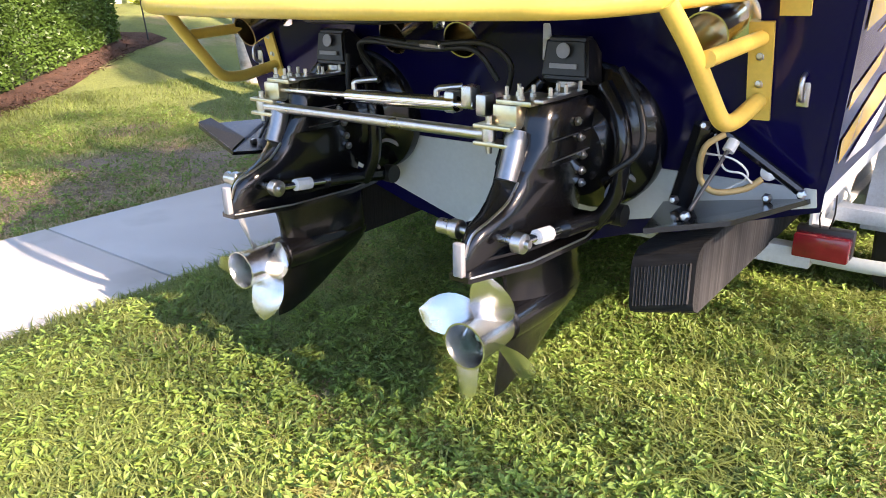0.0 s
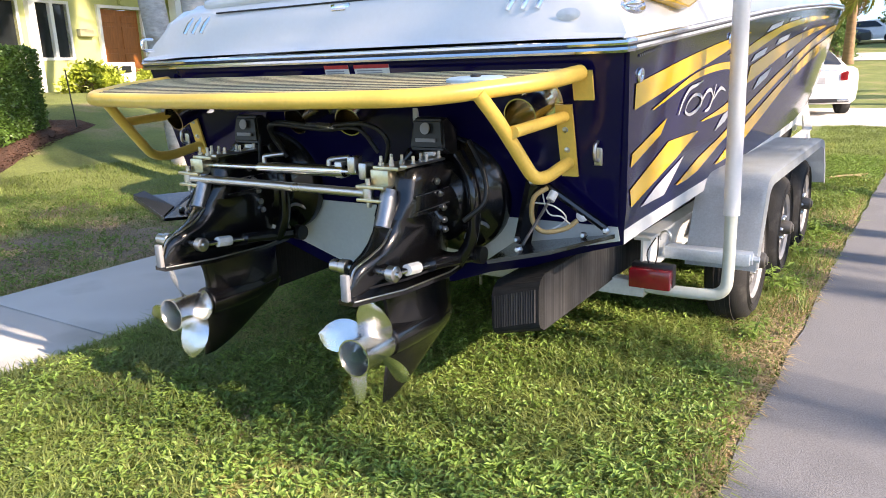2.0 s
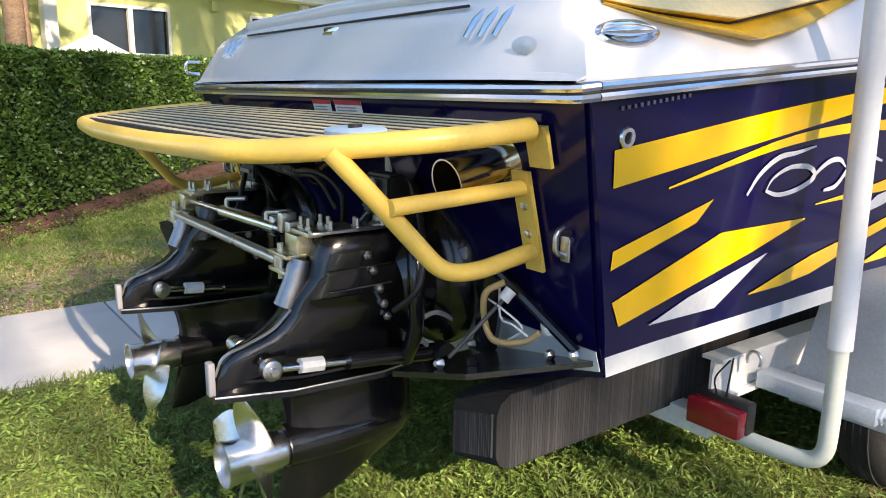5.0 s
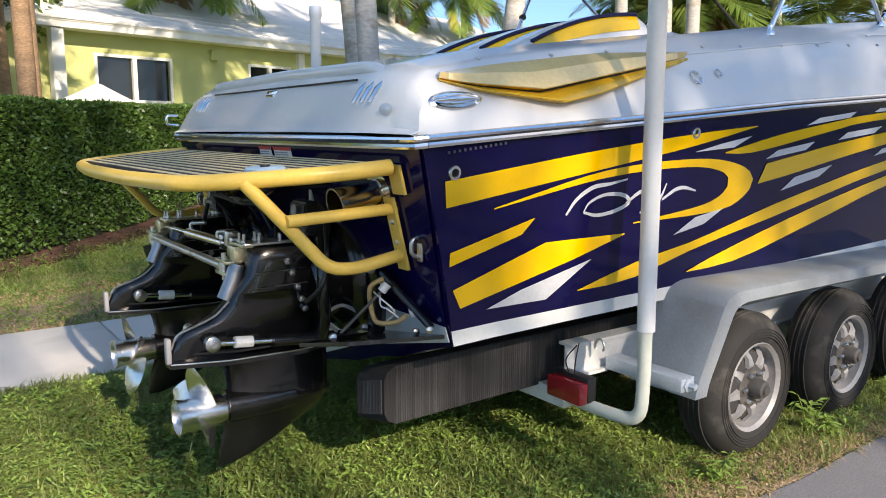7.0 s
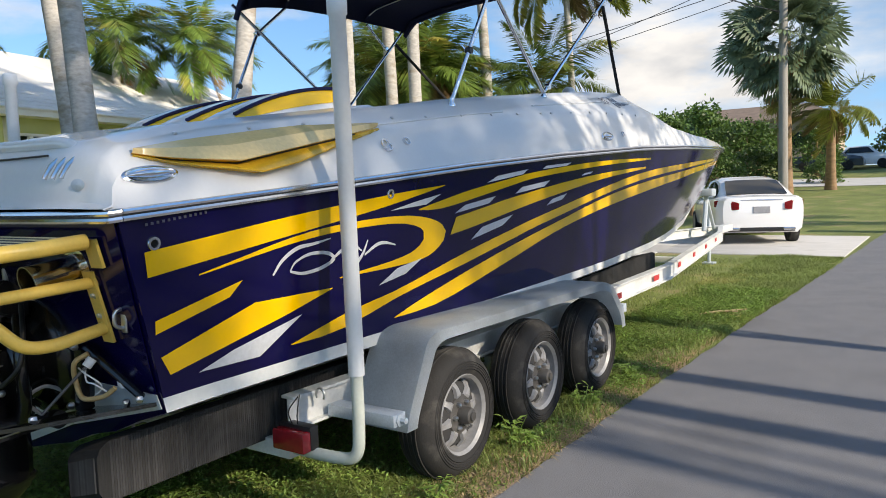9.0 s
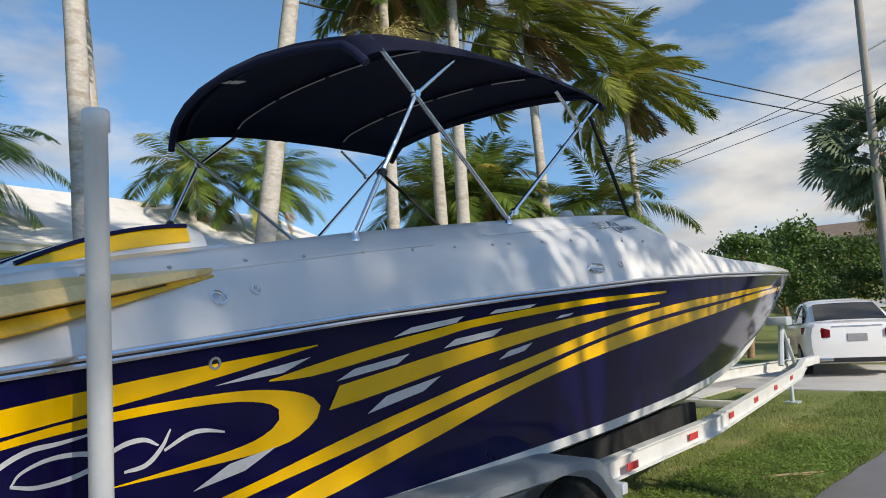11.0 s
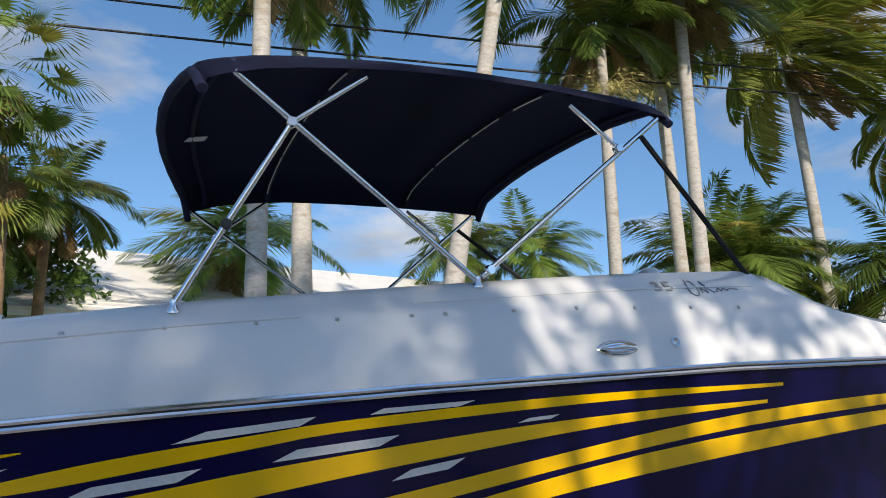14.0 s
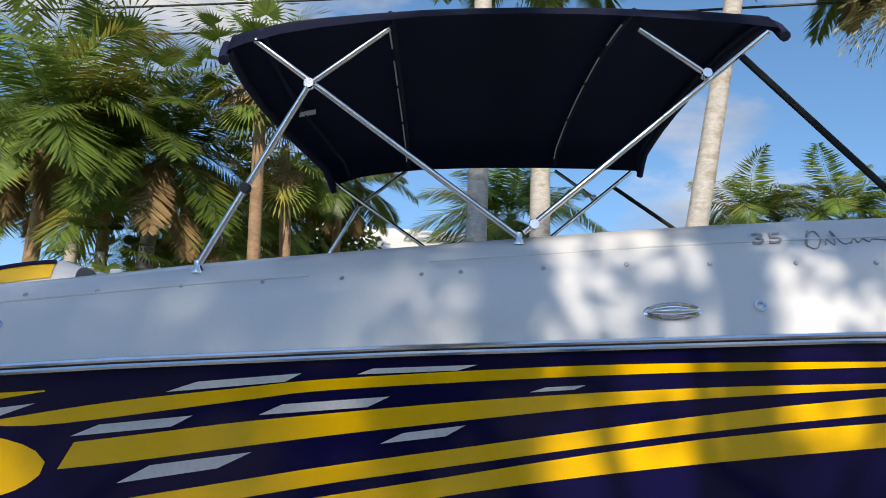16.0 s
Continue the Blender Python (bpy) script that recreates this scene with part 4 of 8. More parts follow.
# the swoosh round the emblem
band("hull_swoosh", [(0.56, 1.235), (1.11, 1.325), (1.60, 1.352), (1.84, 1.325), (1.89, 1.27), (1.82, 1.215), (1.66, 1.18), (1.28, 1.142)], [(0.56, 1.24), (1.11, 1.352), (1.66, 1.385), (1.97, 1.352), (2.08, 1.28), (1.99, 1.195), (1.80, 1.155), (1.28, 1.138)], YELLOW, "yellow swoosh round the emblem", 48)
for a, b, c, d in (((2.467, 1.529), (2.87, 1.573), (2.926, 1.603), (2.574, 1.566)), ((3.113, 1.604), (3.455, 1.626), (3.523, 1.647), (3.166, 1.625)), ((2.155, 1.374), (2.492, 1.414), (2.564, 1.453), (2.25, 1.415)),
                   ((2.784, 1.460), (3.152, 1.496), (3.227, 1.533), (2.866, 1.498)), ((3.70, 1.559), (3.852, 1.572), (3.891, 1.588), (3.755, 1.577)), ((3.20, 1.376), (3.42, 1.406), (3.486, 1.444), (3.275, 1.413)),
                   ((2.32, 1.224), (2.655, 1.281), (2.77, 1.338), (2.43, 1.286)), ((1.62, 1.412), (1.90, 1.430), (2.03, 1.480), (1.81, 1.447)), ((1.545, 1.072), (1.745, 1.104), (1.88, 1.168), (1.68, 1.138))):
    facet("hull_slash", a, b, c, d, SILVER_DECAL, "silver hull slash")

# emblem: plain flowing silver strokes
for s in ([(0.90, 1.195), (0.95, 1.25), (1.03, 1.29), (1.12, 1.30), (1.22, 1.315)], [(0.99, 1.20), (1.06, 1.185), (1.16, 1.195), (1.24, 1.225), (1.20, 1.255), (1.10, 1.26), (1.02, 1.235), (0.99, 1.20)], [(1.22, 1.22), (1.30, 1.262), (1.37, 1.27), (1.42, 1.245)], [(1.31, 1.18), (1.38, 1.19), (1.43, 1.235), (1.46, 1.29)], [(1.44, 1.225), (1.52, 1.262), (1.58, 1.268), (1.66, 1.252)]):
    pts = smooth_path([(a, b, 0) for a, b in s], 6)
    for port in (False, True):
        rings = []
        for i, q in enumerate(pts):
            d = pts[min(i + 1, len(pts) - 1)] - pts[max(i - 1, 0)]
            nrm = Vector((-d.y, d.x, 0)).normalized() * (0.0025 + 0.0055 * math.sin(math.pi * min(1, 0.12 + 0.9 * i / len(pts))))
            rings.append([side(q.x + nrm.x, q.y + nrm.y, 0.0045, port), side(q.x - nrm.x, q.y - nrm.y, 0.0045, port)])
        bm = bmesh.new()
        ring_loft(bm, rings, False, False)
        part("emblem_stroke", bm, SILVER_DECAL, hull, "silver flowing emblem stroke", 60)
# hull number plate near the stern corner, as plain bars
for k in range(12):
    bm = bmesh.new()
    c = side(0.36 + 0.021 * k, 1.425 + 0.0026 * k, 0.003)
    box(bm, c, (0.002, 0.009, 0.009))
    part("number_bar", bm, BAR_DIM, hull)
# two warning labels on the transom
for x0, w in ((-0.01, 0.125), (0.165, 0.17)):
    bm = bmesh.new()
    plate(bm, [aft(x0 - w / 2, 1.385, 0.008), aft(x0 + w / 2, 1.385, 0.008), aft(x0 + w / 2, 1.425, 0.008), aft(x0 - w / 2, 1.425, 0.008)], 0.002)
    lab = part("warning_label", bm, LABEL_WHITE, hull, "white warning label with red heading")
    bm = bmesh.new()
    plate(bm, [aft(x0 - w / 2, 1.411, 0.011), aft(x0 + w / 2, 1.411, 0.011), aft(x0 + w / 2, 1.425, 0.011), aft(x0 - w / 2, 1.425, 0.011)], 0.001)
    part("heading", bm, WARNING_RED, lab)
    for r in range(2):
        bm = bmesh.new()
        z = 1.402 - 0.009 * r
        plate(bm, [aft(x0 - w * 0.42, z - 0.002, 0.011), aft(x0 + w * 0.3, z - 0.002, 0.011), aft(x0 + w * 0.3, z + 0.002, 0.011), aft(x0 - w * 0.42, z + 0.002, 0.011)], 0.001)
        part("text_bar", bm, LABEL_GREY, lab)

# ---------- bimini top ----------
BIMINI = [(2.50, -0.095), (2.57, -0.06), (2.70, -0.015), (2.96, 0.03), (3.3, 0.068), (3.63, 0.09), (4.04, 0.10), (4.45, 0.098), (4.76, 0.085)]


def canopy_pt(y, u):
    """u from -1 (port) to 1 (starboard)."""
    a = abs(u)
    z = 3.0 + lerp_table(BIMINI, y) + 0.10 * (1 - a**2.4) - 0.09 * max(0, a - 0.9) / 0.1
    sag = -0.05 * math.sin(math.pi * (y - 2.5) / 2.26) * a**8
    aft_k = max(0.0, (3.2 - y) / 0.7)
    dy = aft_k * (0.16 * (1 - u) / 2 - 0.17 * (1 - u * u))  # the aft edge bellies out between its corners
    return Vector((CX + 1.04 * u + (0.0 if a < 0.9 else math.copysign(sag, u)), y + dy, z))


bm = bmesh.new()
yy = [2.52, 2.54, 2.58, 2.62, 2.75, 2.9, 3.1, 3.3, 3.5, 3.7, 3.9, 4.05, 4.25, 4.45, 4.58, 4.70, 4.73]
uu = [-1.0, -0.98, -0.94, -0.88, -0.75, -0.55, -0.3, 0, 0.3, 0.55, 0.75, 0.88, 0.94, 0.98, 1.0]
ring_loft(bm, [[canopy_pt(y, u) + Vector((0, 0, -0.05 if y in (2.52, 4.73) else 0)) for u in uu] for y in yy], False, False)
bmesh.ops.solidify(bm, geom=bm.faces[:], thickness=0.006)
canopy = part("bimini_canopy", bm, CANVAS, boat, "navy canvas bimini canopy", 50)
for y in (2.525, 4.725):
    bm = bmesh.new()
    tube(bm, [canopy_pt(y, u) + Vector((0, 0, -0.035)) for u in uu], 0.022, 8)
    part("canopy_hem", bm, CANVAS, canopy, "", 50)
bm = bmesh.new()
c = canopy_pt(2.62, -0.25) + Vector((0, 0, -0.02))
plate(bm, [c, c + Vector((0.07, 0.02, 0.003)), c + Vector((0.10, 0.11, 0.01)), c + Vector((0.03, 0.10, 0.01))], -0.004)
part("canvas_patch", bm, LABEL_WHITE, canopy, "pale patch under the canvas")
for s in (1, -1):
    x = CX + 1.03 * s
    J = Vector((x, 2.86, 2.71))
    foot_a, foot_f = Vector((CX + 0.975 * s, 2.47, 1.995)), Vector((CX + 0.94 * s, 3.69, 2.145))
    for name, a, b, r in (("bimini_leg", foot_a, J, 0.0125), ("bimini_bow_leg", foot_f, Vector((x, 2.64, 2.885)), 0.0125), ("bimini_bow_leg", J, Vector((x, 3.16, 2.95)), 0.0115), ("bimini_bow_leg", foot_f + Vector((0, 0.02, 0.02)), Vector((x, 4.66, 2.985)), 0.0125), ("bimini_bow_leg", Vector((x, 4.41, 2.80)), Vector((x, 4.15, 2.98)), 0.0115)):
        bm = bmesh.new()
        tube(bm, [a, b], r, 10)
        part(name, bm, CHROME, boat, "polished tube of the bimini frame", 50)
    bm = bmesh.new()
    tube(bm, [Vector((x, 4.55, 2.875)) + Vector((0.006 * s, 0, 0)), Vector((CX + 0.84 * s, 5.42, 2.20))], 0.014, 6)
    part("tension_strap", bm, STRAP, boat, "black webbing tension strap", 50)
    for p in (J, foot_a.lerp(J, 0.42), Vector((x, 4.41, 2.80)), foot_f.lerp(Vector((x, 4.66, 2.985)), 0.06)):
        bm = bmesh.new()
        lathe(bm, [(0.019, -0.018), (0.022, -0.010), (0.022, 0.010), (0.019, 0.018)], axis_matrix(p, (1, 0, 0)), 12)
        part("bimini_clamp", bm, BLACK_PLASTIC if (p - foot_a.lerp(J, 0.42)).length < 0.01 else CHROME, boat, "frame clamp", 50)
    for p in (foot_a, foot_f):
        bm = bmesh.new()
        lathe(bm, [(0.022, -0.03), (0.022, -0.016), (0.014, -0.006), (0.014, 0.018), (0, 0.02)], Matrix.Translation(p), 16)
        part("bimini_foot", bm, CHROME, boat, "chrome deck hinge", 50)
# bows in canvas sleeves, with pale stitching that shows in short runs
for y, stitched in ((2.66, 0), (3.16, 1), (4.15, 1), (4.70, 0)):
    bm = bmesh.new()
    bow = [canopy_pt(y, u) - Vector((0, 0, 0.022)) for u in np.linspace(-0.97, 0.97, 31)]
    tube(bm, bow, 0.014, 8)
    sleeve = part("bow_sleeve", bm, CANVAS, canopy, "canvas sleeve round a hidden bow", 50)
    if stitched:
        for u0, u1 in ((0.78, 0.52), (0.36, 0.05), (0.0, -0.45), (-0.5, -0.93)):
            bm = bmesh.new()
            tube(bm, [canopy_pt(y - 0.012, u) - Vector((0, 0, 0.038)) for u in np.linspace(u0, u1, 9)], 0.004, 5)
            part("stitching", bm, LABEL_WHITE, sleeve, "pale stitching")

# ---------- trailer ----------
trailer = thing("boat_trailer", (CX, 3.5, 0.04), "galvanised and white triple-axle boat trailer under the boat", "trailer")
WX, WY, WZ, TR = 1.16, (2.0, 2.87, 3.74), 0.36, 0.335


def wheel_parts(x, y, s):
    w = thing("trailer_wheel", (x, y, WZ), "worn black tyre on a grey spoked steel trailer wheel", "wheel", "trailer wheels")
    m = axis_matrix((x, y, WZ), (s, 0, 0))
    bm = bmesh.new()
    rings_p = [(0.205, -0.19), (0.27, -0.20), (0.310, -0.185), (0.330, -0.155), (TR, -0.10), (0.330, -0.055), (0.319, -0.028), (0.300, -0.006), (0.275, 0.008), (0.25, 0.012), (0.225, 0.006), (0.205, -0.004)]
    lathe(bm, rings_p, m, 48, caps=False)
    part("tyre", bm, TYRE, w, "", 30)
    bm = bmesh.new()
    for off in (-0.14, -0.115, -0.09, -0.065):
        lathe(bm, [(0.329, off - 0.004), (0.337, off - 0.003), (0.337, off + 0.003), (0.329, off + 0.004)], m, 48, caps=False)
    for k in range(4):
        lathe(bm, [(0.232 + 0.012 * k, 0.009), (0.234 + 0.012 * k, 0.0145), (0.237 + 0.012 * k, 0.009)], m, 48, caps=False)
    part("tread_rib", bm, TYRE, w, "", 30)
    bm = bmesh.new()
    lathe(bm, [(0.165, -0.09), (0.185, -0.05), (0.188, -0.012), (0.203, 0.004), (0.207, -0.002), (0.20, -0.02), (0.195, -0.10), (0.165, -0.11)], m, 40, caps=False)
    rim = part("rim", bm, WHEEL_GREY, w, "", 30)
    # closed sheet behind the spokes, coloured dark as the shade in the openings
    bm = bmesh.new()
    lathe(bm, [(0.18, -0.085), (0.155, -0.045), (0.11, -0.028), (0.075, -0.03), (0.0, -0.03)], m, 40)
    part("dish", bm, mat("wheel_shadow_grey", (0.035, 0.035, 0.036), 0.7, 0.0) if "wheel_shadow_grey" not in bpy.data.materials else bpy.data.materials["wheel_shadow_grey"], rim, "dark sheet painted as shade in the wheel openings", 30)
    for k in range(8):
        a = 2 * math.pi * k / 8 + 0.2
        bm = bmesh.new()
        pts = [(0.080, -0.028, 0.034), (0.105, -0.016, 0.026), (0.14, -0.022, 0.017), (0.165, -0.042, 0.020), (0.190, -0.060, 0.036)]
        rings_ = [[m @ (Matrix.Rotation(a, 4, "Z") @ Vector((r, wd * q, h + dz))) for q, dz in ((-1, -0.012), (-0.7, 0.004), (0.7, 0.004), (1, -0.012))] for r, h, wd in pts]
        ring_loft(bm, rings_, False, False)
        part("spoke", bm, WHEEL_GREY, rim, "", 30)
    bm = bmesh.new()
    lathe(bm, [(0.105, -0.032), (0.10, -0.018), (0.045, -0.014), (0.043, 0.03), (0.038, 0.045), (0.024, 0.05), (0.022, 0.058), (0, 0.059)], m, 24)
    part("hub", bm, HUB_DARK, w, "", 40)
    for k in range(6):
        a = 2 * math.pi * k / 6
        bm = bmesh.new()
        lathe(bm, [(0.012, -0.02), (0.012, 0.002), (0.007, 0.008), (0, 0.008)], m @ Matrix.Translation((0.068 * math.cos(a), 0.068 * math.sin(a), 0)), 6)
        part("lug_nut", bm, STEEL, w, "", 40)
    return w


first = wheel_parts(WX + 0.045, WY[0], 1)
for y in WY[1:]:
    copy_thing(first, Matrix.Translation((WX + 0.045, y, WZ)))
port_wheel = wheel_parts(2 * CX - WX - 0.045, WY[0], -1)
for y in WY[1:]:
    copy_thing(port_wheel, Matrix.Translation((2 * CX - WX - 0.045, y, WZ)))

for s in (1, -1):
    def tx(x):
        return CX + s * (x - CX)

    # main I-beam, kinked in towards the tongue
    bm = bmesh.new()
    line = [(0.87, 1.125, 0.56), (0.89, 4.3, 0.56), (0.90, 6.2, 0.60), (0.30, 10.6, 0.62), (-0.06, 12.1, 0.62)]
    ibeam = [(-0.0375, -0.074), (0.0375, -0.074), (0.0375, -0.062), (0.005, -0.062), (0.005, 0.062), (0.0375, 0.062), (0.0375, 0.074), (-0.0375, 0.074), (-0.0375, 0.062), (-0.005, 0.062), (-0.005, -0.062), (-0.0375, -0.062)]
    ring_loft(bm, [[Vector((tx(x) + a, y, z + b)) for a, b in ibeam] for x, y, z in line], True)
    part("main_beam", bm, ALU_WHITE, trailer, "white aluminium I-beam", 30)
    # fender over three wheels
    bm = bmesh.new()
    prof = [(1.40, 0.46), (1.415, 0.52), (1.575, 0.845), (1.65, 0.868), (3.60, 0.845), (3.76, 0.81), (3.955, 0.60), (3.985, 0.48)]
    prof = [(p.x, p.y) for p in rounded_path([(a, b, 0) for a, b in prof], 0.06, 3)]
    rings_ = []
    for y, z in prof:
        cy = 2.69 + (y - 2.69) * 0.945
        cz = 0.47 + (z - 0.47) * 0.86
        rings_.append([Vector((tx(0.99), y, z)), Vector((tx(1.285), y, z)), Vector((tx(1.305), y, z - 0.008 * (z > 0.55))), Vector((tx(1.308), cy, cz))])
    ring_loft(bm, rings_, False, False)
    bmesh.ops.solidify(bm, geom=bm.faces[:], thickness=0.004)
    part("fender", bm, GALV, trailer, "galvanised triple-axle fender", 30)
    bm = bmesh.new()
    box(bm, (tx(1.10), 1.37, 0.525), (0.38, 0.085, 0.055), bevel=0.004)
    arm = part("fender_arm", bm, GALV, trailer, "galvanised fender support", 30)
    bm = bmesh.new()
    lathe(bm, [(0.03, 0), (0.03, 0.012), (0.014, 0.014), (0.014, 0.04), (0, 0.041)], axis_matrix((tx(1.285), 1.37, 0.525), (s, 0, 0)), 6)
    part("arm_bolt", bm, GALV, arm, "", 30)
    bm = bmesh.new()
    box(bm, (tx(1.06), 4.02, 0.60), (0.46, 0.06, 0.06), bevel=0.004)
    part("fender_arm", bm, GALV, trailer, "", 30)
    # bunks
    for xb, zb, h in ((0.64, 0.52, 0.22), (0.26, 0.44, 0.10)):
        bm = bmesh.new()
        rings_ = []
        for y in ((0.33, 0.345, 0.38, 3.0, 6.2, 6.3) if xb > 0.5 else (1.3, 1.315, 1.35, 3.0, 6.2, 6.3)):
            e = {0.33: 0.05, 1.3: 0.05, 0.345: 0.02, 1.315: 0.02, 6.3: 0.03}.get(y, 0.0)
            hull_z = lerp_table(KEEL_Z, y) + (lerp_table(CHINE_Z, y) - lerp_table(KEEL_Z, y)) * ((xb - CX) / lerp_table(CHINE_B, y)) ** 1.08 - 0.012
            rings_.append([Vector((tx(xb - 0.10), y, hull_z - 0.05 - h + e)), Vector((tx(xb + 0.10), y, hull_z - h + e)), Vector((tx(xb + 0.10), y, hull_z + 0.005 - e)), Vector((tx(xb - 0.10), y, hull_z - 0.045 - e))])
        ring_loft(bm, rings_, True)
        bunk = part("bunk", bm, BLACK_BUNK, trailer, "black carpeted bunk board", 30)
        if xb > 0.5:
            # ribbed carpet: upright cords on the outer face and the aft end
            verts, faces = [], []

            def cord(base, top, along, out):
                i = len(verts)
                verts.extend([base - along * 0.0045, base + out * 0.004, base + along * 0.0045, top - along * 0.0045, top + out * 0.004, top + along * 0.0045])
                faces.extend([(i, i + 1, i + 4, i + 3), (i + 1, i + 2, i + 5, i + 4)])

            def face_z(y):
                return lerp_table(KEEL_Z, y) + (lerp_table(CHINE_Z, y) - lerp_table(KEEL_Z, y)) * ((xb - CX) / lerp_table(CHINE_B, y)) ** 1.08 - 0.012

            for k in range(190):
                y = 0.385 + 0.0105 * k
                cord(Vector((tx(xb + 0.1005), y, face_z(y) - h + 0.004)), Vector((tx(xb + 0.1005), y, face_z(y) + 0.003)), Vector((0, 1, 0)), Vector((s, 0, 0)))
            for k in range(17):
                x, z = xb - 0.085 + 0.0105 * k, face_z(0.33) - 0.025 + 0.025 * (k - 8) / 8
                cord(Vector((tx(x), 0.329, z - h + 0.045)), Vector((tx(x), 0.329, z - 0.045)), Vector((s, 0, 0)), Vector((0, -1, 0)))
            soup("carpet_ribs", verts, faces, CARPET_RIB, bunk, "ribbed carpet cords")
    # guide post: bent lower pipe and white upright sleeve
    bm = bmesh.new()
    tube(bm, rounded_path([(tx(0.80), 1.14, 0.405), (tx(1.06), 1.14, 0.40), (tx(1.235), 1.16, 0.405), (tx(1.235), 1.17, 0.55), (tx(1.232), 1.17, 0.90)], 0.11, 7), 0.026, 14)
    part("guide_post_pipe", bm, PVC_GREY, trailer, "weathered bent pipe of the guide post", 60)
    bm = bmesh.new()
    tube(bm, [(tx(1.234), 1.17, 0.76), (tx(1.212), 1.172, 2.20), (tx(1.212), 1.172, 2.205), (tx(1.212), 1.172, 2.26), (tx(1.212), 1.172, 2.268)], [0.0335, 0.0335, 0.040, 0.040, 0.034], 18)
    part("guide_post", bm, PVC, trailer, "tall white plastic guide post", 60)
    # tail lamp
    bm = bmesh.new()
    box(bm, (tx(0.925), 1.085, 0.462), (0.185, 0.05, 0.088), bevel=0.008)
    lamp = part("tail_lamp", bm, RED_LENS, trailer, "red trailer tail lamp", 30)
    bm = bmesh.new()
    box(bm, (tx(0.925), 1.13, 0.472), (0.19, 0.05, 0.105), bevel=0.008)
    part("lamp_housing", bm, BLACK_PLASTIC, lamp, "", 30)
    bm = bmesh.new()
    tube(bm, rounded_path([(tx(0.93), 1.12, 0.50), (tx(0.95), 1.10, 0.58), (tx(0.94), 1.13, 0.65)], 0.03), 0.003, 5)
    tube(bm, rounded_path([(tx(0.91), 1.12, 0.50), (tx(0.90), 1.09, 0.58), (tx(0.93), 1.13, 0.64)], 0.03), 0.003, 5)
    part("lamp_wire", bm, BLACK_RUBBER, lamp)
    bm = bmesh.new()
    tube(bm, [(tx(0.935) + 0.024 * math.cos(a), 1.26, 0.615 + 0.028 * math.sin(a)) for a in np.linspace(-0.6, math.pi + 0.6, 14)], 0.006, 8)
    part("tie_eye", bm, STEEL, trailer, "steel tie-down eye", 50)
    # red and white markers along the beam
    for k in range(6):
        bm = bmesh.new()
        y = 4.75 + 1.05 * k
        x = np.interp(y, [4.3, 6.2, 10.6], [0.955, 0.90, 0.30])
        ang = math.atan2(0.055 if y < 6.2 else 0.6, 1.9 if y < 6.2 else 4.4) * s
        box(bm, (tx(x + 0.012), y, np.interp(y, [4.3, 6.2, 10.6], [0.55, 0.60, 0.62])), (0.004, 0.16, 0.05), Matrix.Rotation(ang, 3, "Z"))
        part("marker", bm, RED_DULL, trailer, "red reflective marker")

for y, z, hx in ((1.14, 0.40, 0.99), (4.4, 0.40, 1.0), (6.4, 0.46, 0.85), (8.4, 0.48, 0.6)):
    bm = bmesh.new()
    box(bm, (CX, y, z), (2 * hx, 0.075, 0.075), bevel=0.004)
    part("cross_member", bm, ALU_WHITE, trailer, "white cross member", 30)
for y in WY:
    bm = bmesh.new()
    tube(bm, [(2 * CX - WX, y, WZ), (WX, y, WZ)], 0.035, 10)
    part("axle", bm, GALV, trailer, "", 40)
for y in (2.0, 2.87, 3.74):
    for s in (1, -1):
        bm = bmesh.new()
        box(bm, (CX + s * 0.98, y + 0.1, 0.41), (0.09, 0.34, 0.10), bevel=0.01)
        part("torsion_arm", bm, GALV, trailer, "", 30)
for x in (-0.25, -0.32, -0.39, 0.05):
    bm = bmesh.new()
    box(bm, (x, 1.09, 0.37), (0.012, 0.012, 0.11))
    part("u_bolt", bm, STEEL, trailer)
# tongue, jack and winch stand
bm = bmesh.new()
box(bm, (CX - 0.0, 12.45, 0.62), (0.12, 0.8, 0.12), bevel=0.006)
part("tongue", bm, ALU_WHITE, trailer, "white trailer tongue", 30)
bm = bmesh.new()
tube(bm, [(CX - 0.12, 11.95, 0.07), (CX - 0.12, 11.95, 0.55)], 0.028, 10)
tube(bm, [(CX - 0.12, 11.95, 0.5), (CX - 0.12, 11.95, 1.0)], 0.036, 10)
box(bm, (CX - 0.12, 11.95, 0.055), (0.2, 0.2, 0.035), bevel=0.006)
part("tongue_jack", bm, GALV, trailer, "galvanised tongue jack on a foot plate", 40)
bm = bmesh.new()
tube(bm, [(CX, 11.2, 0.66), (CX, 11.35, 1.25)], 0.04, 8)
tube(bm, [(CX, 11.8, 0.66), (CX, 11.35, 1.2)], 0.03, 8)
box(bm, (CX, 11.25, 1.28), (0.3, 0.25, 0.12), bevel=0.02)
part("winch_stand", bm, GALV, trailer, "galvanised winch stand at the bow", 40)

# ---------- swim platform with its brackets ----------
platform = thing("swim_platform", (CX, 0.2, 1.36), "yellow powder-coated tubular swim platform with slats bolted to the transom", "swim platform")


def pz(y):
    """The platform falls slightly towards its rear edge."""
    return 1.375 + 0.085 * (y - 0.22)


bm = bmesh.new()
R = 0.026
frame_pts = rounded_path([(CX + 1.03, 0.24, pz(0.24)), (CX + 1.02, 0.02, pz(0.02)), (CX + 0.80, -0.33, pz(-0.33)), (CX + 0.3, -0.385, pz(-0.385)), (CX - 0.3, -0.385, pz(-0.385)), (CX - 0.80, -0.33, pz(-0.33)), (CX - 1.02, 0.02, pz(0.02)), (CX - 1.03, 0.24, pz(0.24))], 0.14, 7)
tube(bm, frame_pts, R, 14)
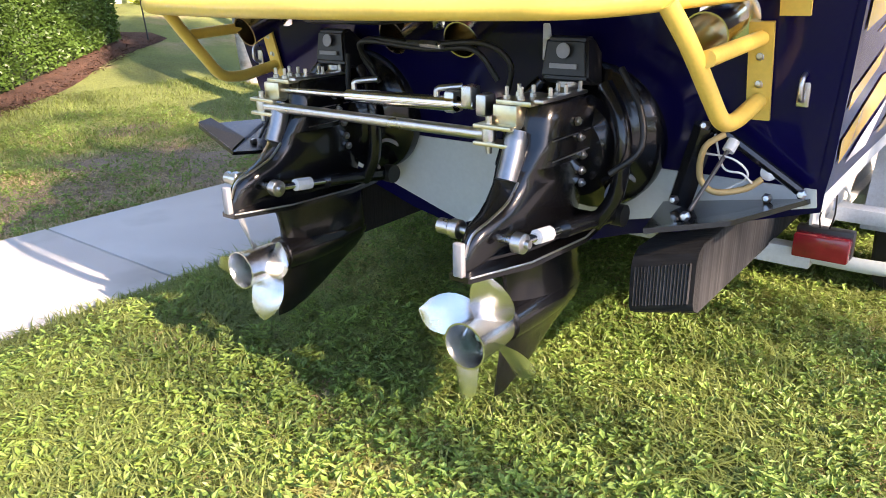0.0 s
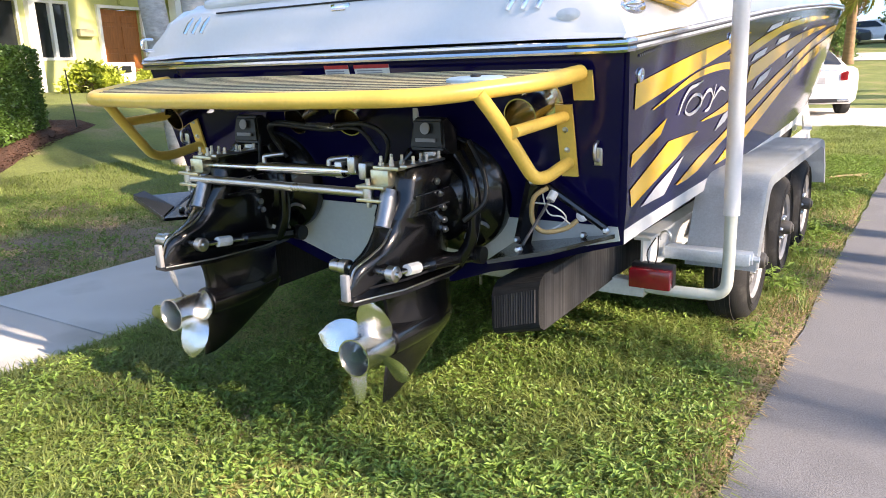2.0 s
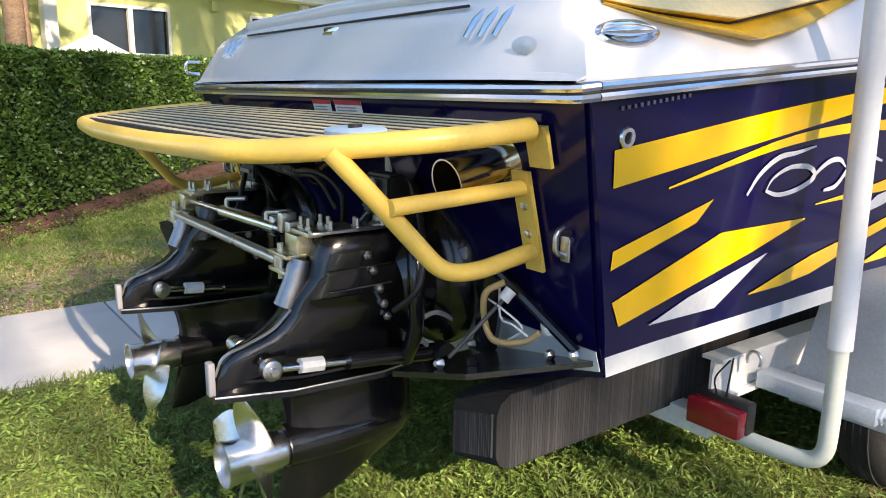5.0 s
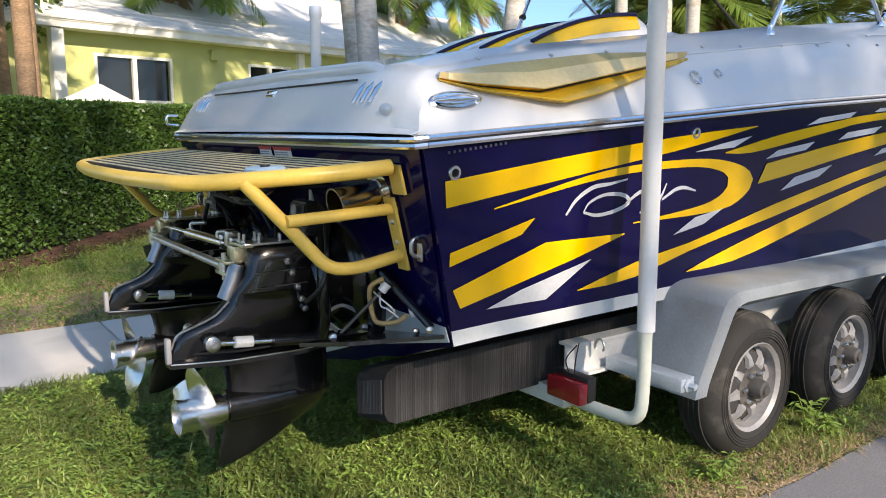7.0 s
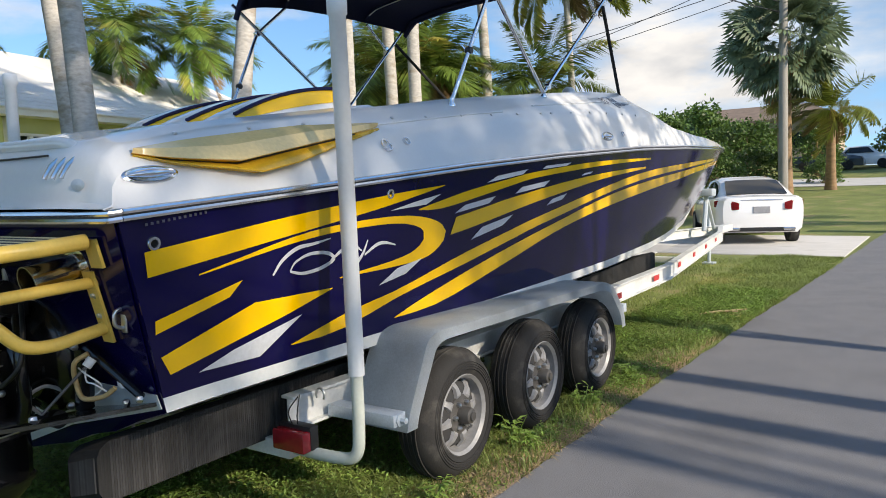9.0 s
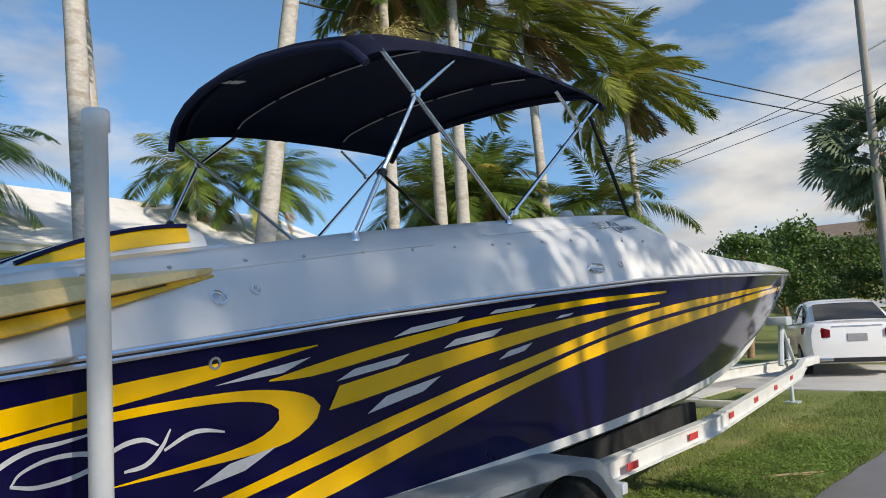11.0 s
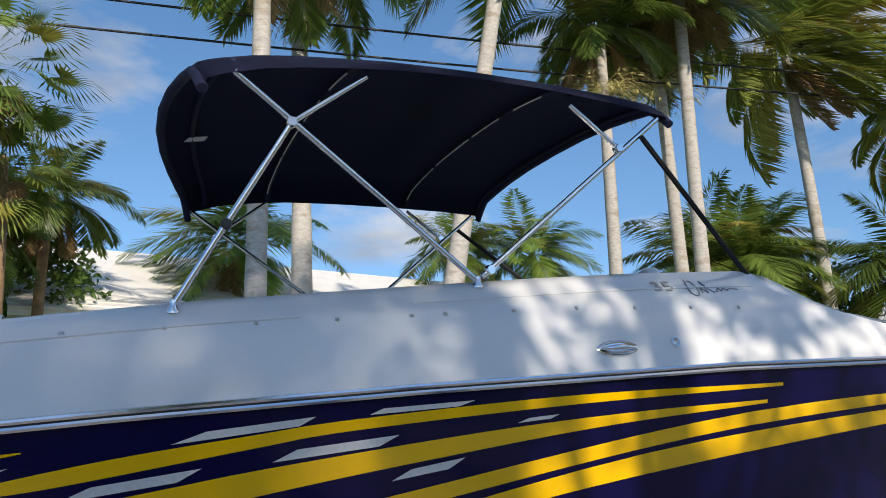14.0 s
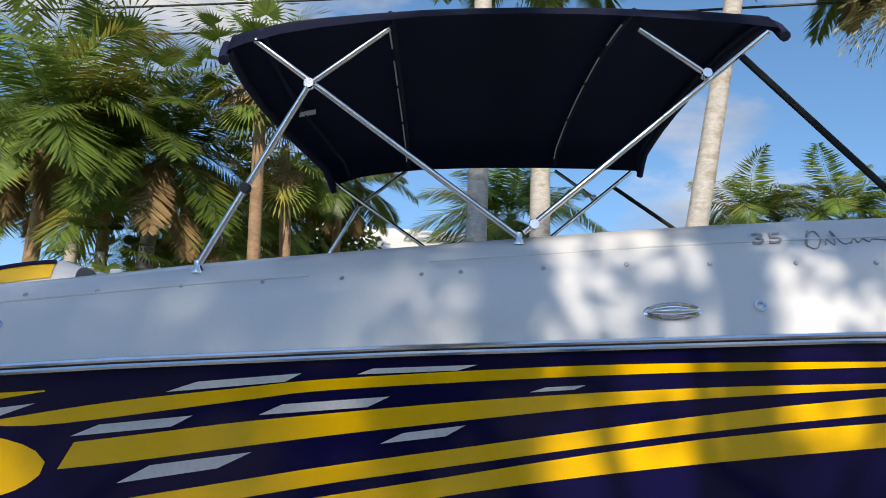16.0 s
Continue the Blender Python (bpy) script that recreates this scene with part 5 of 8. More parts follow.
part("frame_tube", bm, YELLOW_PAINT, platform, "yellow bent tube rim", 60)


def rim_half(y):
    return 1.02 if y > 0.02 else 0.80 + (y + 0.33) / 0.35 * 0.22 if y > -0.33 else 0.5


for k in range(12):
    y = 0.20 - 0.0445 * k
    w = rim_half(y) - 0.02
    bm = bmesh.new()
    box(bm, (CX, y, pz(y) + 0.012), (2 * w, 0.025, 0.012), bevel=0.003)
    part("slat", bm, SLAT_CREAM, platform, "faded cream slat")
    # dark filler strip painted as the shade in the open gap
    bm = bmesh.new()
    box(bm, (CX, y - 0.0222, pz(y - 0.022) + 0.0128), (2 * w - 0.07, 0.0185, 0.010))
    part("slat_gap_strip", bm, SLAT_GAP, platform, "dark strip standing in for the shaded gap between slats")
for x in (-0.55, 0, 0.55):
    bm = bmesh.new()
    tube(bm, [(CX + x, 0.25, pz(0.25) - 0.015), (CX + x, -0.33, pz(-0.33) - 0.015)], 0.014, 8)
    part("cross_tube", bm, YELLOW_PAINT, platform, "", 60)
bm = bmesh.new()
rings = [[Vector((0.74 + 0.10 * s * math.cos(a), -0.10 + 0.055 * s * math.sin(a), pz(-0.10 + 0.055 * s * math.sin(a)) + 0.016 + z)) for a in (2 * math.pi * k / 20 for k in range(20))] for s, z in ((1, 0.0), (1, 0.010), (0.9, 0.014), (0.01, 0.015))]
ring_loft(bm, rings, False)
pad = part("step_pad", bm, mat("pale_blue_pad", (0.36, 0.50, 0.58), 0.6), platform, "pale blue oval step pad", 50)
bm = bmesh.new()
lathe(bm, [(0.016, 0.008), (0.016, 0.018), (0, 0.019)], Matrix.Translation((0.74, -0.10, pz(-0.10) + 0.02)), 12)
part("knob", bm, BLACK_PLASTIC, pad, "black knob", 50)
for s in (1, -1):
    x = CX + 0.955 * s
    bm = bmesh.new()
    tube(bm, rounded_path([(x - 0.055 * s, -0.195, pz(-0.2) - 0.004), (x - 0.03 * s, -0.12, 1.25), (x, 0.055, 1.055), (x, 0.15, 1.045), (x, 0.335, 1.075)], 0.10, 6), 0.0215, 12)
    br = part("side_bracket", bm, YELLOW_PAINT, platform, "yellow tube bracket", 60)
    bm = bmesh.new()
    tube(bm, [(x, -0.085, 1.215), (x, 0.315, 1.235)], 0.0195, 12)
    part("brace", bm, YELLOW_PAINT, br, "", 60)
    bm = bmesh.new()
    plate(bm, [(x - 0.03, rake(1.025) - 0.018, 1.025), (x + 0.03, rake(1.025) - 0.018, 1.025), (x + 0.03, rake(1.275) - 0.018, 1.275), (x - 0.03, rake(1.275) - 0.018, 1.275)], 0.010)
    part("mount_plate", bm, YELLOW_PAINT, br)
    bm = bmesh.new()
    xt = CX + 1.03 * s
    plate(bm, [(xt - 0.035, rake(1.29) - 0.018, 1.29), (xt + 0.035, rake(1.29) - 0.018, 1.29), (xt + 0.035, rake(1.385) - 0.018, 1.385), (xt - 0.035, rake(1.385) - 0.018, 1.385)], 0.010)
    part("mount_plate", bm, YELLOW_PAINT, br)
    for z in (1.12, 1.19):
        bm = bmesh.new()
        lathe(bm, [(0.013, 0), (0.013, 0.008), (0.008, 0.012), (0.007, 0.02), (0, 0.021)], axis_matrix((x, rake(z) - 0.018, z), (0, -1, 0)), 8)
        part("bolt", bm, STEEL, br, "", 40)

# ---------- transom fittings ----------
for x in (0.77, 0.02, -0.22, -0.97):
    ex = thing("exhaust_pipe", (x, 0.3, 1.26), "polished flared exhaust pipe through the transom", "exhaust pipe", "exhaust pipes")
    bm = bmesh.new()
    d = Vector((0.0, -1, -0.22)).normalized() if x == 0.77 else Vector((0.10 if x > CX else -0.10, -1, -0.42)).normalized()
    ln = -0.06
    m = axis_matrix((x, rake(1.27) - 0.004, 1.285), d)
    lathe(bm, [(0.05, 0), (0.052, 0.10), (0.054, 0.20 + ln), (0.058, 0.24 + ln), (0.054, 0.24 + ln), (0.050, 0.20 + ln), (0.046, 0.02)], m, 28)
    part("pipe", bm, mat("heat_tinted_chrome", (0.66, 0.57, 0.42), 0.16, 1.0, 0.25, 9, second=(0.50, 0.38, 0.22), second_at=0.58) if x == 0.77 else bpy.data.materials["heat_tinted_chrome"], ex, "", 50)
    bm = bmesh.new()
    lathe(bm, [(0.048, 0), (0.078, 0), (0.078, 0.010), (0.055, 0.016)], m, 28)
    part("flange", bm, CHROME, ex, "", 50)
for s in (1, -1):
    xx = CX + 1.06 * s
    tie = thing("tie_down_eye", (xx, 0.3, 1.12), "stainless tie-down eye bolted to the transom", "tie-down eye")
    bm = bmesh.new()
    y = rake(1.115) - 0.008
    tube(bm, rounded_path([(xx, y, 1.15), (xx, y - 0.035, 1.14), (xx, y - 0.035, 1.09), (xx, y, 1.08)], 0.02), 0.007, 8)
    box(bm, (xx, y, 1.115), (0.03, 0.008, 0.10), bevel=0.003)
    part("eye", bm, STEEL, tie, "", 50)
bm = bmesh.new()
pl = thing("transom_anode", (0.235, 0.3, 1.2), "pale elongated zinc anode on the transom", "anode")
box(bm, (0.235, rake(1.205) - 0.016, 1.205), (0.026, 0.018, 0.11), bevel=0.006)
part("bar", bm, LABEL_WHITE, pl, "", 50)

# hydraulic tank, ram and hoses under the platform
bm = bmesh.new()
hyd = thing("steering_hose_set", (CX, 0.2, 1.15), "black hydraulic hoses with steel fittings on the transom", "hydraulic hoses")
for pts in ([(-0.36, 0.2, 1.06), (-0.40, 0.16, 1.16), (-0.33, 0.13, 1.21), (-0.10, 0.12, 1.20), (0.12, 0.13, 1.21), (0.20, 0.16, 1.15), (0.17, 0.18, 1.04)], [(-0.38, 0.2, 1.1), (-0.36, 0.12, 1.20), (-0.1, 0.14, 1.185), (0.08, 0.14, 1.19), (0.15, 0.17, 1.10)], [(-0.40, 0.1, 1.16), (-0.37, 0.06, 1.06), (-0.30, 0.03, 1.03), (-0.2, 0.0, 1.05)], [(0.52, 0.22, 1.15), (0.60, 0.18, 1.05), (0.62, 0.15, 0.95), (0.55, 0.12, 0.88)]):
    bm = bmesh.new()
    tube(bm, smooth_path(pts, 6), 0.009, 8)
    part("hose", bm, BLACK_RUBBER, hyd, "", 60)
for a, b in (((-0.16, 0.12, 1.205), (-0.02, 0.12, 1.20)), ((-0.19, -0.005, 1.06), (-0.13, -0.01, 1.045))):
    bm = bmesh.new()
    tube(bm, [a, Vector(a).lerp(Vector(b), 0.4), Vector(a).lerp(Vector(b), 0.41), b], [0.008, 0.008, 0.012, 0.012], 6)
    part("fitting", bm, STEEL, hyd, "", 40)
bm = bmesh.new()
ram2 = thing("upper_actuator", (-0.45, 0.0, 1.29), "polished actuator and bracket under the platform", "actuator")
tube(bm, [(-0.80, 0.0, 1.30), (-0.60, -0.005, 1.295), (-0.59, -0.005, 1.295), (-0.42, -0.01, 1.29)], [0.010, 0.010, 0.019, 0.019], 12)
part("cylinder", bm, STEEL, ram2, "", 40)
bm = bmesh.new()
box(bm, (-0.28, 0.05, 1.30), (0.34, 0.22, 0.07), bevel=0.02)
part("housing", bm, BLACK_PLASTIC, ram2, "black actuator housing", 40)

# ---------- stern drives ----------
PD = 0.469
DX = CX + PD


def section_loft(bm, secs, x0, n=14, mi=0):
    """Skins flattened oval sections: (z, y aft, y fore, half width), sharp at both ends by the power."""
    rings = []
    for z, ya, yf, w, pw in secs:
        c, h = (ya + yf) / 2, (yf - ya) / 2
        rings.append([Vector((x0 + w * math.copysign(abs(math.sin(a)) ** pw, math.sin(a)), c - h * math.copysign(abs(math.cos(a)) ** 0.9, math.cos(a)), z)) for a in (2 * math.pi * k / n for k in range(n))])
    ring_loft(bm, rings, True, mi=mi)


drive = thing("stern_drive", (DX, 0.0, 0.3), "black stern drive leg with polished propeller on the transom", "stern drive", "stern drives")
# lower leg with torpedo and skeg
bm = bmesh.new()
section_loft(bm, [(0.685, -0.15, 0.285, 0.052, 1), (0.62, -0.128, 0.29, 0.047, 1), (0.57, -0.12, 0.292, 0.045, 1), (0.53, -0.122, 0.29, 0.052, 0.95), (0.487, -0.125, 0.288, 0.060, 0.9), (0.45, -0.128, 0.28, 0.052, 0.95), (0.41, -0.133, 0.235, 0.026, 1), (0.37, -0.145, 0.155, 0.014, 1), (0.32, -0.155, 0.06, 0.009, 1), (0.285, -0.162, -0.02, 0.007, 1), (0.262, -0.166, -0.10, 0.005, 1)], DX, 20)
leg = part("lower_leg", bm, BLACK_PAINT, drive, "glossy black lower leg and skeg", 40)
bm = bmesh.new()
lathe(bm, [(0.060, -0.088), (0.063, -0.05), (0.065, 0.05), (0.062, 0.16), (0.048, 0.26), (0.026, 0.32), (0.0, 0.345)], axis_matrix((DX, -0.04, 0.485), (0, 1, 0)), 28)
part("gear_torpedo", bm, BLACK_PAINT, leg, "", 50)
# anti-ventilation plate
bm = bmesh.new()
prism(bm, [(-0.03, -0.345), (0.03, -0.345), (0.10, -0.16), (0.12, 0.10), (0.09, 0.27), (0, 0.31), (-0.09, 0.27), (-0.12, 0.10), (-0.10, -0.16)], 0.016, Matrix.Translation((DX, 0.02, 0.678)))
prism(bm, [(-0.02, -0.30), (0.02, -0.30), (0.085, -0.12), (0.10, 0.10), (0.07, 0.25), (-0.07, 0.25), (-0.10, 0.10), (-0.085, -0.12)], 0.008, Matrix.Translation((DX, 0.02, 0.712)))
part("ventilation_plate", bm, BLACK_PAINT, drive, "", 40)
bm = bmesh.new()
tube(bm, [(DX + sx * 0.12, y + 0.02, 0.687) for sx, y in ((0.3, -0.345), (0.83, -0.16), (1, 0.1), (0.75, 0.27))], 0.003, 5)
part("worn_edge", bm, STEEL, drive, "bare metal edge of the plate", 50)
# upper housing: rear fin sweeping down to the plate
bm = bmesh.new()
section_loft(bm, [(0.680, -0.318, 0.26, 0.040, 0.8), (0.715, -0.316, 0.27, 0.046, 0.8), (0.76, -0.300, 0.28, 0.052, 0.8), (0.79, -0.272, 0.28, 0.058, 0.75), (0.812, -0.21, 0.28, 0.064, 0.7), (0.835, -0.165, 0.28, 0.070, 0.6), (0.87, -0.122, 0.285, 0.076, 0.5), (0.91, -0.095, 0.29, 0.082, 0.42), (0.915, -0.088, 0.29, 0.088, 0.36), (0.97, -0.052, 0.29, 0.090, 0.34), (1.03, -0.035, 0.28, 0.088, 0.34), (1.07, -0.022, 0.25, 0.082, 0.36), (1.082, 0.0, 0.21, 0.070, 0.4)], DX, 28)
up_h = part("upper_housing", bm, BLACK_PAINT, drive, "black upper gear housing", 45)
bm = bmesh.new()
for zz, k in ((0.93, 1.01), (0.985, 1.0)):
    tube(bm, [(DX + 0.089 * k, -0.03, zz), (DX + 0.0905 * k, 0.08, zz + 0.002), (DX + 0.0905 * k, 0.17, zz + 0.004)], 0.002, 5)
part("casting_ridge", bm, STEEL, up_h, "bright worn casting ridge", 50)
SPINE = mat("worn_dark_steel", (0.34, 0.34, 0.35), 0.35, 1.0, 0.2, 12)
# rear steel spine
bm = bmesh.new()
tube(bm, smooth_path([(DX, -0.062, 1.01), (DX, -0.082, 0.95), (DX, -0.112, 0.885)], 5), [0.026, 0.028, 0.031] + [0.031] * 8, 12)
part("rear_spine", bm, SPINE, up_h, "bare metal rear spine", 50)
bm = bmesh.new()
tube(bm, smooth_path([(DX + 0.034, -0.11, 0.885), (DX + 0.034, -0.160, 0.842), (DX + 0.026, -0.225, 0.812), (DX + 0.016, -0.290, 0.785), (DX + 0.012, -0.314, 0.735)], 6), 0.004, 5)
part("edge_line", bm, STEEL, up_h, "worn bright edge", 50)
bm = bmesh.new()
box(bm, (DX, -0.322, 0.728), (0.030, 0.018, 0.09), bevel=0.004)
part("rear_anode", bm, LABEL_GREY, up_h, "grey trailing-edge anode", 50)
# round gimbal housing and bell at the transom
bm = bmesh.new()
lathe(bm, [(0.235, 0), (0.235, 0.03), (0.22, 0.055), (0.175, 0.075), (0.15, 0.10), (0.15, 0.16), (0.12, 0.19)], axis_matrix((DX, rake(0.93) - 0.008, 0.93), (0, -1, -0.1)), 36)
gim = part("gimbal_housing", bm, BLACK_PAINT, drive, "round black gimbal housing", 40)
bm = bmesh.new()
for k in range(5):
    lathe(bm, [(0.056, 0.0), (0.066, 0.012), (0.056, 0.024)], axis_matrix((DX, 0.20 - 0.026 * k, 0.86), (0, -1, 0)), 24)
part("bellows", bm, BLACK_RUBBER, gim, "ribbed rubber bellows", 50)
bm = bmesh.new()
tube(bm, smooth_path([(DX + 0.10, 0.23, 1.10), (DX + 0.165, 0.20, 1.02), (DX + 0.185, 0.19, 0.93), (DX + 0.165, 0.20, 0.80), (DX + 0.10, 0.21, 0.70)], 6), 0.024, 10)
tube(bm, smooth_path([(DX - 0.10, 0.23, 1.10), (DX - 0.165, 0.20, 1.02), (DX - 0.185, 0.19, 0.93), (DX - 0.165, 0.20, 0.80), (DX - 0.10, 0.21, 0.70)], 6), 0.024, 10)
part("gimbal_ring", bm, BLACK_PAINT, gim, "", 50)
for x, z in ((0.096, 1.02), (0.097, 0.975), (0.094, 0.92), (0.082, 0.87), (0.074, 0.83)):
    bm = bmesh.new()
    lathe(bm, [(0.013, 0), (0.013, 0.008), (0.007, 0.009), (0.006, 0.016), (0, 0.017)], axis_matrix((DX + x - 0.006, 0.10 + 0.4 * (1.0 - z), z), (1, 0, 0)), 6)
    part("housing_bolt", bm, STEEL, up_h, "", 40)
# top cover with emblem plate
bm = bmesh.new()
rings = []
for t, w, z0, z1 in ((0, 0.075, 1.12, 1.225), (0.3, 0.078, 1.10, 1.235), (1, 0.062, 1.09, 1.185)):
    y = 0.17 + 0.12 * t
    rings.append([Vector((DX - w, y, z0)), Vector((DX + w, y, z0)), Vector((DX + w * 0.85, y + 0.01, z1)), Vector((DX - w * 0.85, y + 0.01, z1))])
ring_loft(bm, rings, True)
bmesh.ops.bevel(bm, geom=bm.edges[:], offset=0.008, segments=2, affect="EDGES")
cover = part("top_cover", bm, BLACK_PLASTIC, drive, "black top cover with round emblem", 40)
bm = bmesh.new()
lathe(bm, [(0.012, 0), (0.021, 0), (0.021, 0.003), (0.012, 0.003)], axis_matrix((DX, 0.166, 1.195), (0, -1, 0.1)), 20)
box(bm, (DX, 0.165, 1.192), (0.028, 0.004, 0.007))
part("emblem", bm, LABEL_GREY, cover, "round grey emblem")
bm = bmesh.new()
box(bm, (DX, 0.166, 1.153), (0.085, 0.004, 0.013))
part("name_bar", bm, LABEL_GREY, cover, "unreadable name bar")
bm = bmesh.new()
lathe(bm, [(0.045, 0), (0.045, 0.02), (0.03, 0.035), (0.03, 0.05)], Matrix.Translation((DX, 0.20, 1.06)), 16)
part("pivot_cap", bm, STEEL, cover, "", 40)
# steering bracket on top of the housing
bm = bmesh.new()
box(bm, (DX - 0.02, 0.03, 1.078), (0.11, 0.17, 0.014), bevel=0.003)
box(bm, (DX - 0.035, -0.045, 1.045), (0.075, 0.055, 0.06), bevel=0.004)
box(bm, (DX - 0.055, -0.075, 1.018), (0.12, 0.06, 0.012), bevel=0.003)
box(bm, (DX - 0.055, -0.075, 0.972), (0.12, 0.06, 0.012), bevel=0.003)
br = part("steering_bracket", bm, CADMIUM, drive, "zinc-plated steering bracket", 40)
bm = bmesh.new()
box(bm, (DX + 0.06, 0.06, 1.088), (0.03, 0.24, 0.010), bevel=0.003)
part("bracket_bar", bm, STEEL, br, "", 40)
for x, y in ((-0.055, -0.03), (-0.01, -0.03), (-0.055, 0.03), (-0.01, 0.03), (0.03, 0.09), (0.06, 0.0), (0.06, 0.08), (0.06, 0.16)):
    bm = bmesh.new()
    lathe(bm, [(0.010, 0), (0.010, 0.010), (0.006, 0.011), (0.006, 0.032), (0, 0.034)], Matrix.Translation((DX + x, y, 1.085)), 6)
    part("bracket_bolt", bm, STEEL, br, "", 40)
bm = bmesh.new()
tube(bm, [(DX - 0.075, -0.085, 0.945), (DX - 0.075, -0.085, 1.045)], 0.009, 8)
part("pin", bm, STEEL, br, "", 40)
# trim rams, one on each side
for s in (1, -1):
    bm = bmesh.new()
    xr = DX + s * 0.10
    tube(bm, [(xr, 0.33, 0.70), (xr, 0.02, 0.735)], 0.026, 14)
    ram = part("trim_ram", bm, BLACK_PAINT, drive, "black trim cylinder", 50)
    bm = bmesh.new()
    tube(bm, [(xr, 0.02, 0.735), (xr, -0.185, 0.757)], 0.012, 10)
    part("rod", bm, CHROME, ram, "", 50)
    bm = bmesh.new()
    lathe(bm, [(0.018, -0.018), (0.027, -0.014), (0.027, 0.014), (0.018, 0.018)], axis_matrix((xr, -0.20, 0.758), (1, 0, 0)), 18)
    part("rod_end", bm, STEEL, ram, "", 50)
    bm = bmesh.new()
    tube(bm, [(xr, -0.055, 0.744), (xr, -0.12, 0.751)], 0.021, 8)
    part("ram_clip", bm, WHITE_PLASTIC, ram, "white plastic clip on the rod", 30)
    bm = bmesh.new()
    tube(bm, smooth_path([(xr + 0.01 * s, 0.28, 0.73), (xr + 0.03 * s, 0.22, 0.80), (xr + 0.05 * s, 0.28, 0.84), (xr + 0.06 * s, 0.35, 0.80), (xr + 0.02, 0.36, 0.76)], 6), 0.007, 6)
    part("ram_hose", bm, LABEL_GREY, ram, "grey coiled line", 50)
    bm = bmesh.new()
    lathe(bm, [(0.034, -0.02), (0.034, 0.02)], axis_matrix((xr + 0.02 * s, 0.33, 0.70), (1, 0, 0)), 16)
    part("pivot_boss", bm, BLACK_RUBBER, ram, "", 50)
bm = bmesh.new()
tube(bm, [(DX - 0.13, -0.20, 0.758), (DX + 0.13, -0.20, 0.758)], 0.011, 10)
tube(bm, [(DX - 0.155, -0.20, 0.758), (DX - 0.12, -0.20, 0.758)], 0.022, 14)
part("ram_pin", bm, STEEL, drive, "", 50)
# propeller
bm = bmesh.new()
PY = -0.13
lathe(bm, [(0.050, 0.0), (0.056, 0.03), (0.057, 0.09), (0.060, 0.15), (0.066, 0.175), (0.061, 0.175), (0.050, 0.14), (0.046, 0.06), (0.02, 0.05)], axis_matrix((DX, PY, 0.48), (0, -1, 0.0)), 32)
prop = part("propeller", bm, PROP_STEEL, drive, "polished steel four-blade propeller", 40)
for k in range(4):
    ang = radians(66 + 90 * k)
    bm = bmesh.new()
    rings = []
    for t in np.linspace(0, 1, 11):
        r = 0.045 + 0.150 * t
        chord = (0.066 + 0.062 * math.sin(math.pi * min(1, 0.1 + 0.75 * t))) * (1 if t < 0.6 else max(0.04, 1 - ((t - 0.6) / 0.4) ** 2.2) ** 0.6)
        pitch = -math.atan2(0.065, r)
        sweep = 0.22 * t * t
        th = 0.008 * (1 - t) + 0.0022
        ring = []
        for c, h in ((-0.5, 0), (-0.2, 1), (0.15, 1), (0.5, 0), (0.15, -1), (-0.2, -1)):
            u = c * chord
            tang, ax = u * math.cos(pitch) , u * math.sin(pitch) + 0.02 * (2 * c) ** 2 * 0.3
            ring.append((r, tang + h * th * math.sin(pitch) * 0.5, ax - h * th * math.cos(pitch) * 0.5, sweep))
        rings.append([Vector((DX + r * math.cos(ang + sweep + tg / r), PY - 0.085 + ax - 0.045 * t, 0.48 + r * math.sin(ang + sweep + tg / r))) for r, tg, ax, sweep in ring])
    ring_loft(bm, rings, True)
    part("blade", bm, PROP_STEEL, prop, "", 45)
bm = bmesh.new()
lathe(bm, [(0.022, 0), (0.022, 0.025), (0.012, 0.03), (0.012, 0.05), (0, 0.052)], axis_matrix((DX, PY - 0.06, 0.48), (0, -1, 0)), 8)
part("nut", bm, mat("corroded_nut", (0.25, 0.36, 0.28), 0.6, 0.4, 0.4, 40), prop, "green corroded nut", 40)
second = copy_thing(drive, Matrix.Translation((CX - PD, 0.0, 0.3)))
# the port propeller turns the other way: mirrored blades
for ob in second.children_recursive:
    if ob.name.startswith("blade"):
        me = ob.data.copy()
        for v in me.vertices:
            v.co.x = 2 * DX - v.co.x
        me.flip_normals()
        ob.data = me

# tie bar and steering cylinder between the drives
tiebar = thing("drive_tie_bar", (CX, -0.07, 1.0), "polished tie bar joining both stern drives", "tie bar")
bm = bmesh.new()
tube(bm, [(CX - PD - 0.05, -0.085, 0.997), (CX + PD - 0.08, -0.085, 0.995)], 0.0165, 14)
part("bar", bm, STEEL, tiebar, "", 50)
for s in (-1, 1):
    bm = bmesh.new()
    lathe(bm, [(0.018, -0.02), (0.02, 0), (0.018, 0.02)], Matrix.Translation((CX + s * PD - 0.075, -0.085, 0.996)), 14)
    part("rod_end", bm, STEEL, tiebar, "", 50)
cyl = thing("steering_cylinder", (CX, -0.02, 1.05), "polished hydraulic steering cylinder between the stern drives", "steering cylinder")
bm = bmesh.new()
tube(bm, [(CX - 0.18, -0.03, 1.05), (CX + 0.24, -0.02, 1.055)], 0.022, 16)
part("barrel", bm, CHROME, cyl, "", 50)
bm = bmesh.new()
tube(bm, [(CX - PD, -0.035, 1.047), (CX + 0.3, -0.02, 1.055)], 0.011, 10)
part("rod", bm, CHROME, cyl, "", 50)
bm = bmesh.new()
for x in (0.22, 0.28, 0.33):
    box(bm, (CX + x, -0.01, 1.06 + 0.02 * (x == 0.28)), (0.035, 0.05, 0.06), bevel=0.006)
part("end_fitting", bm, STEEL, cyl, "", 40)
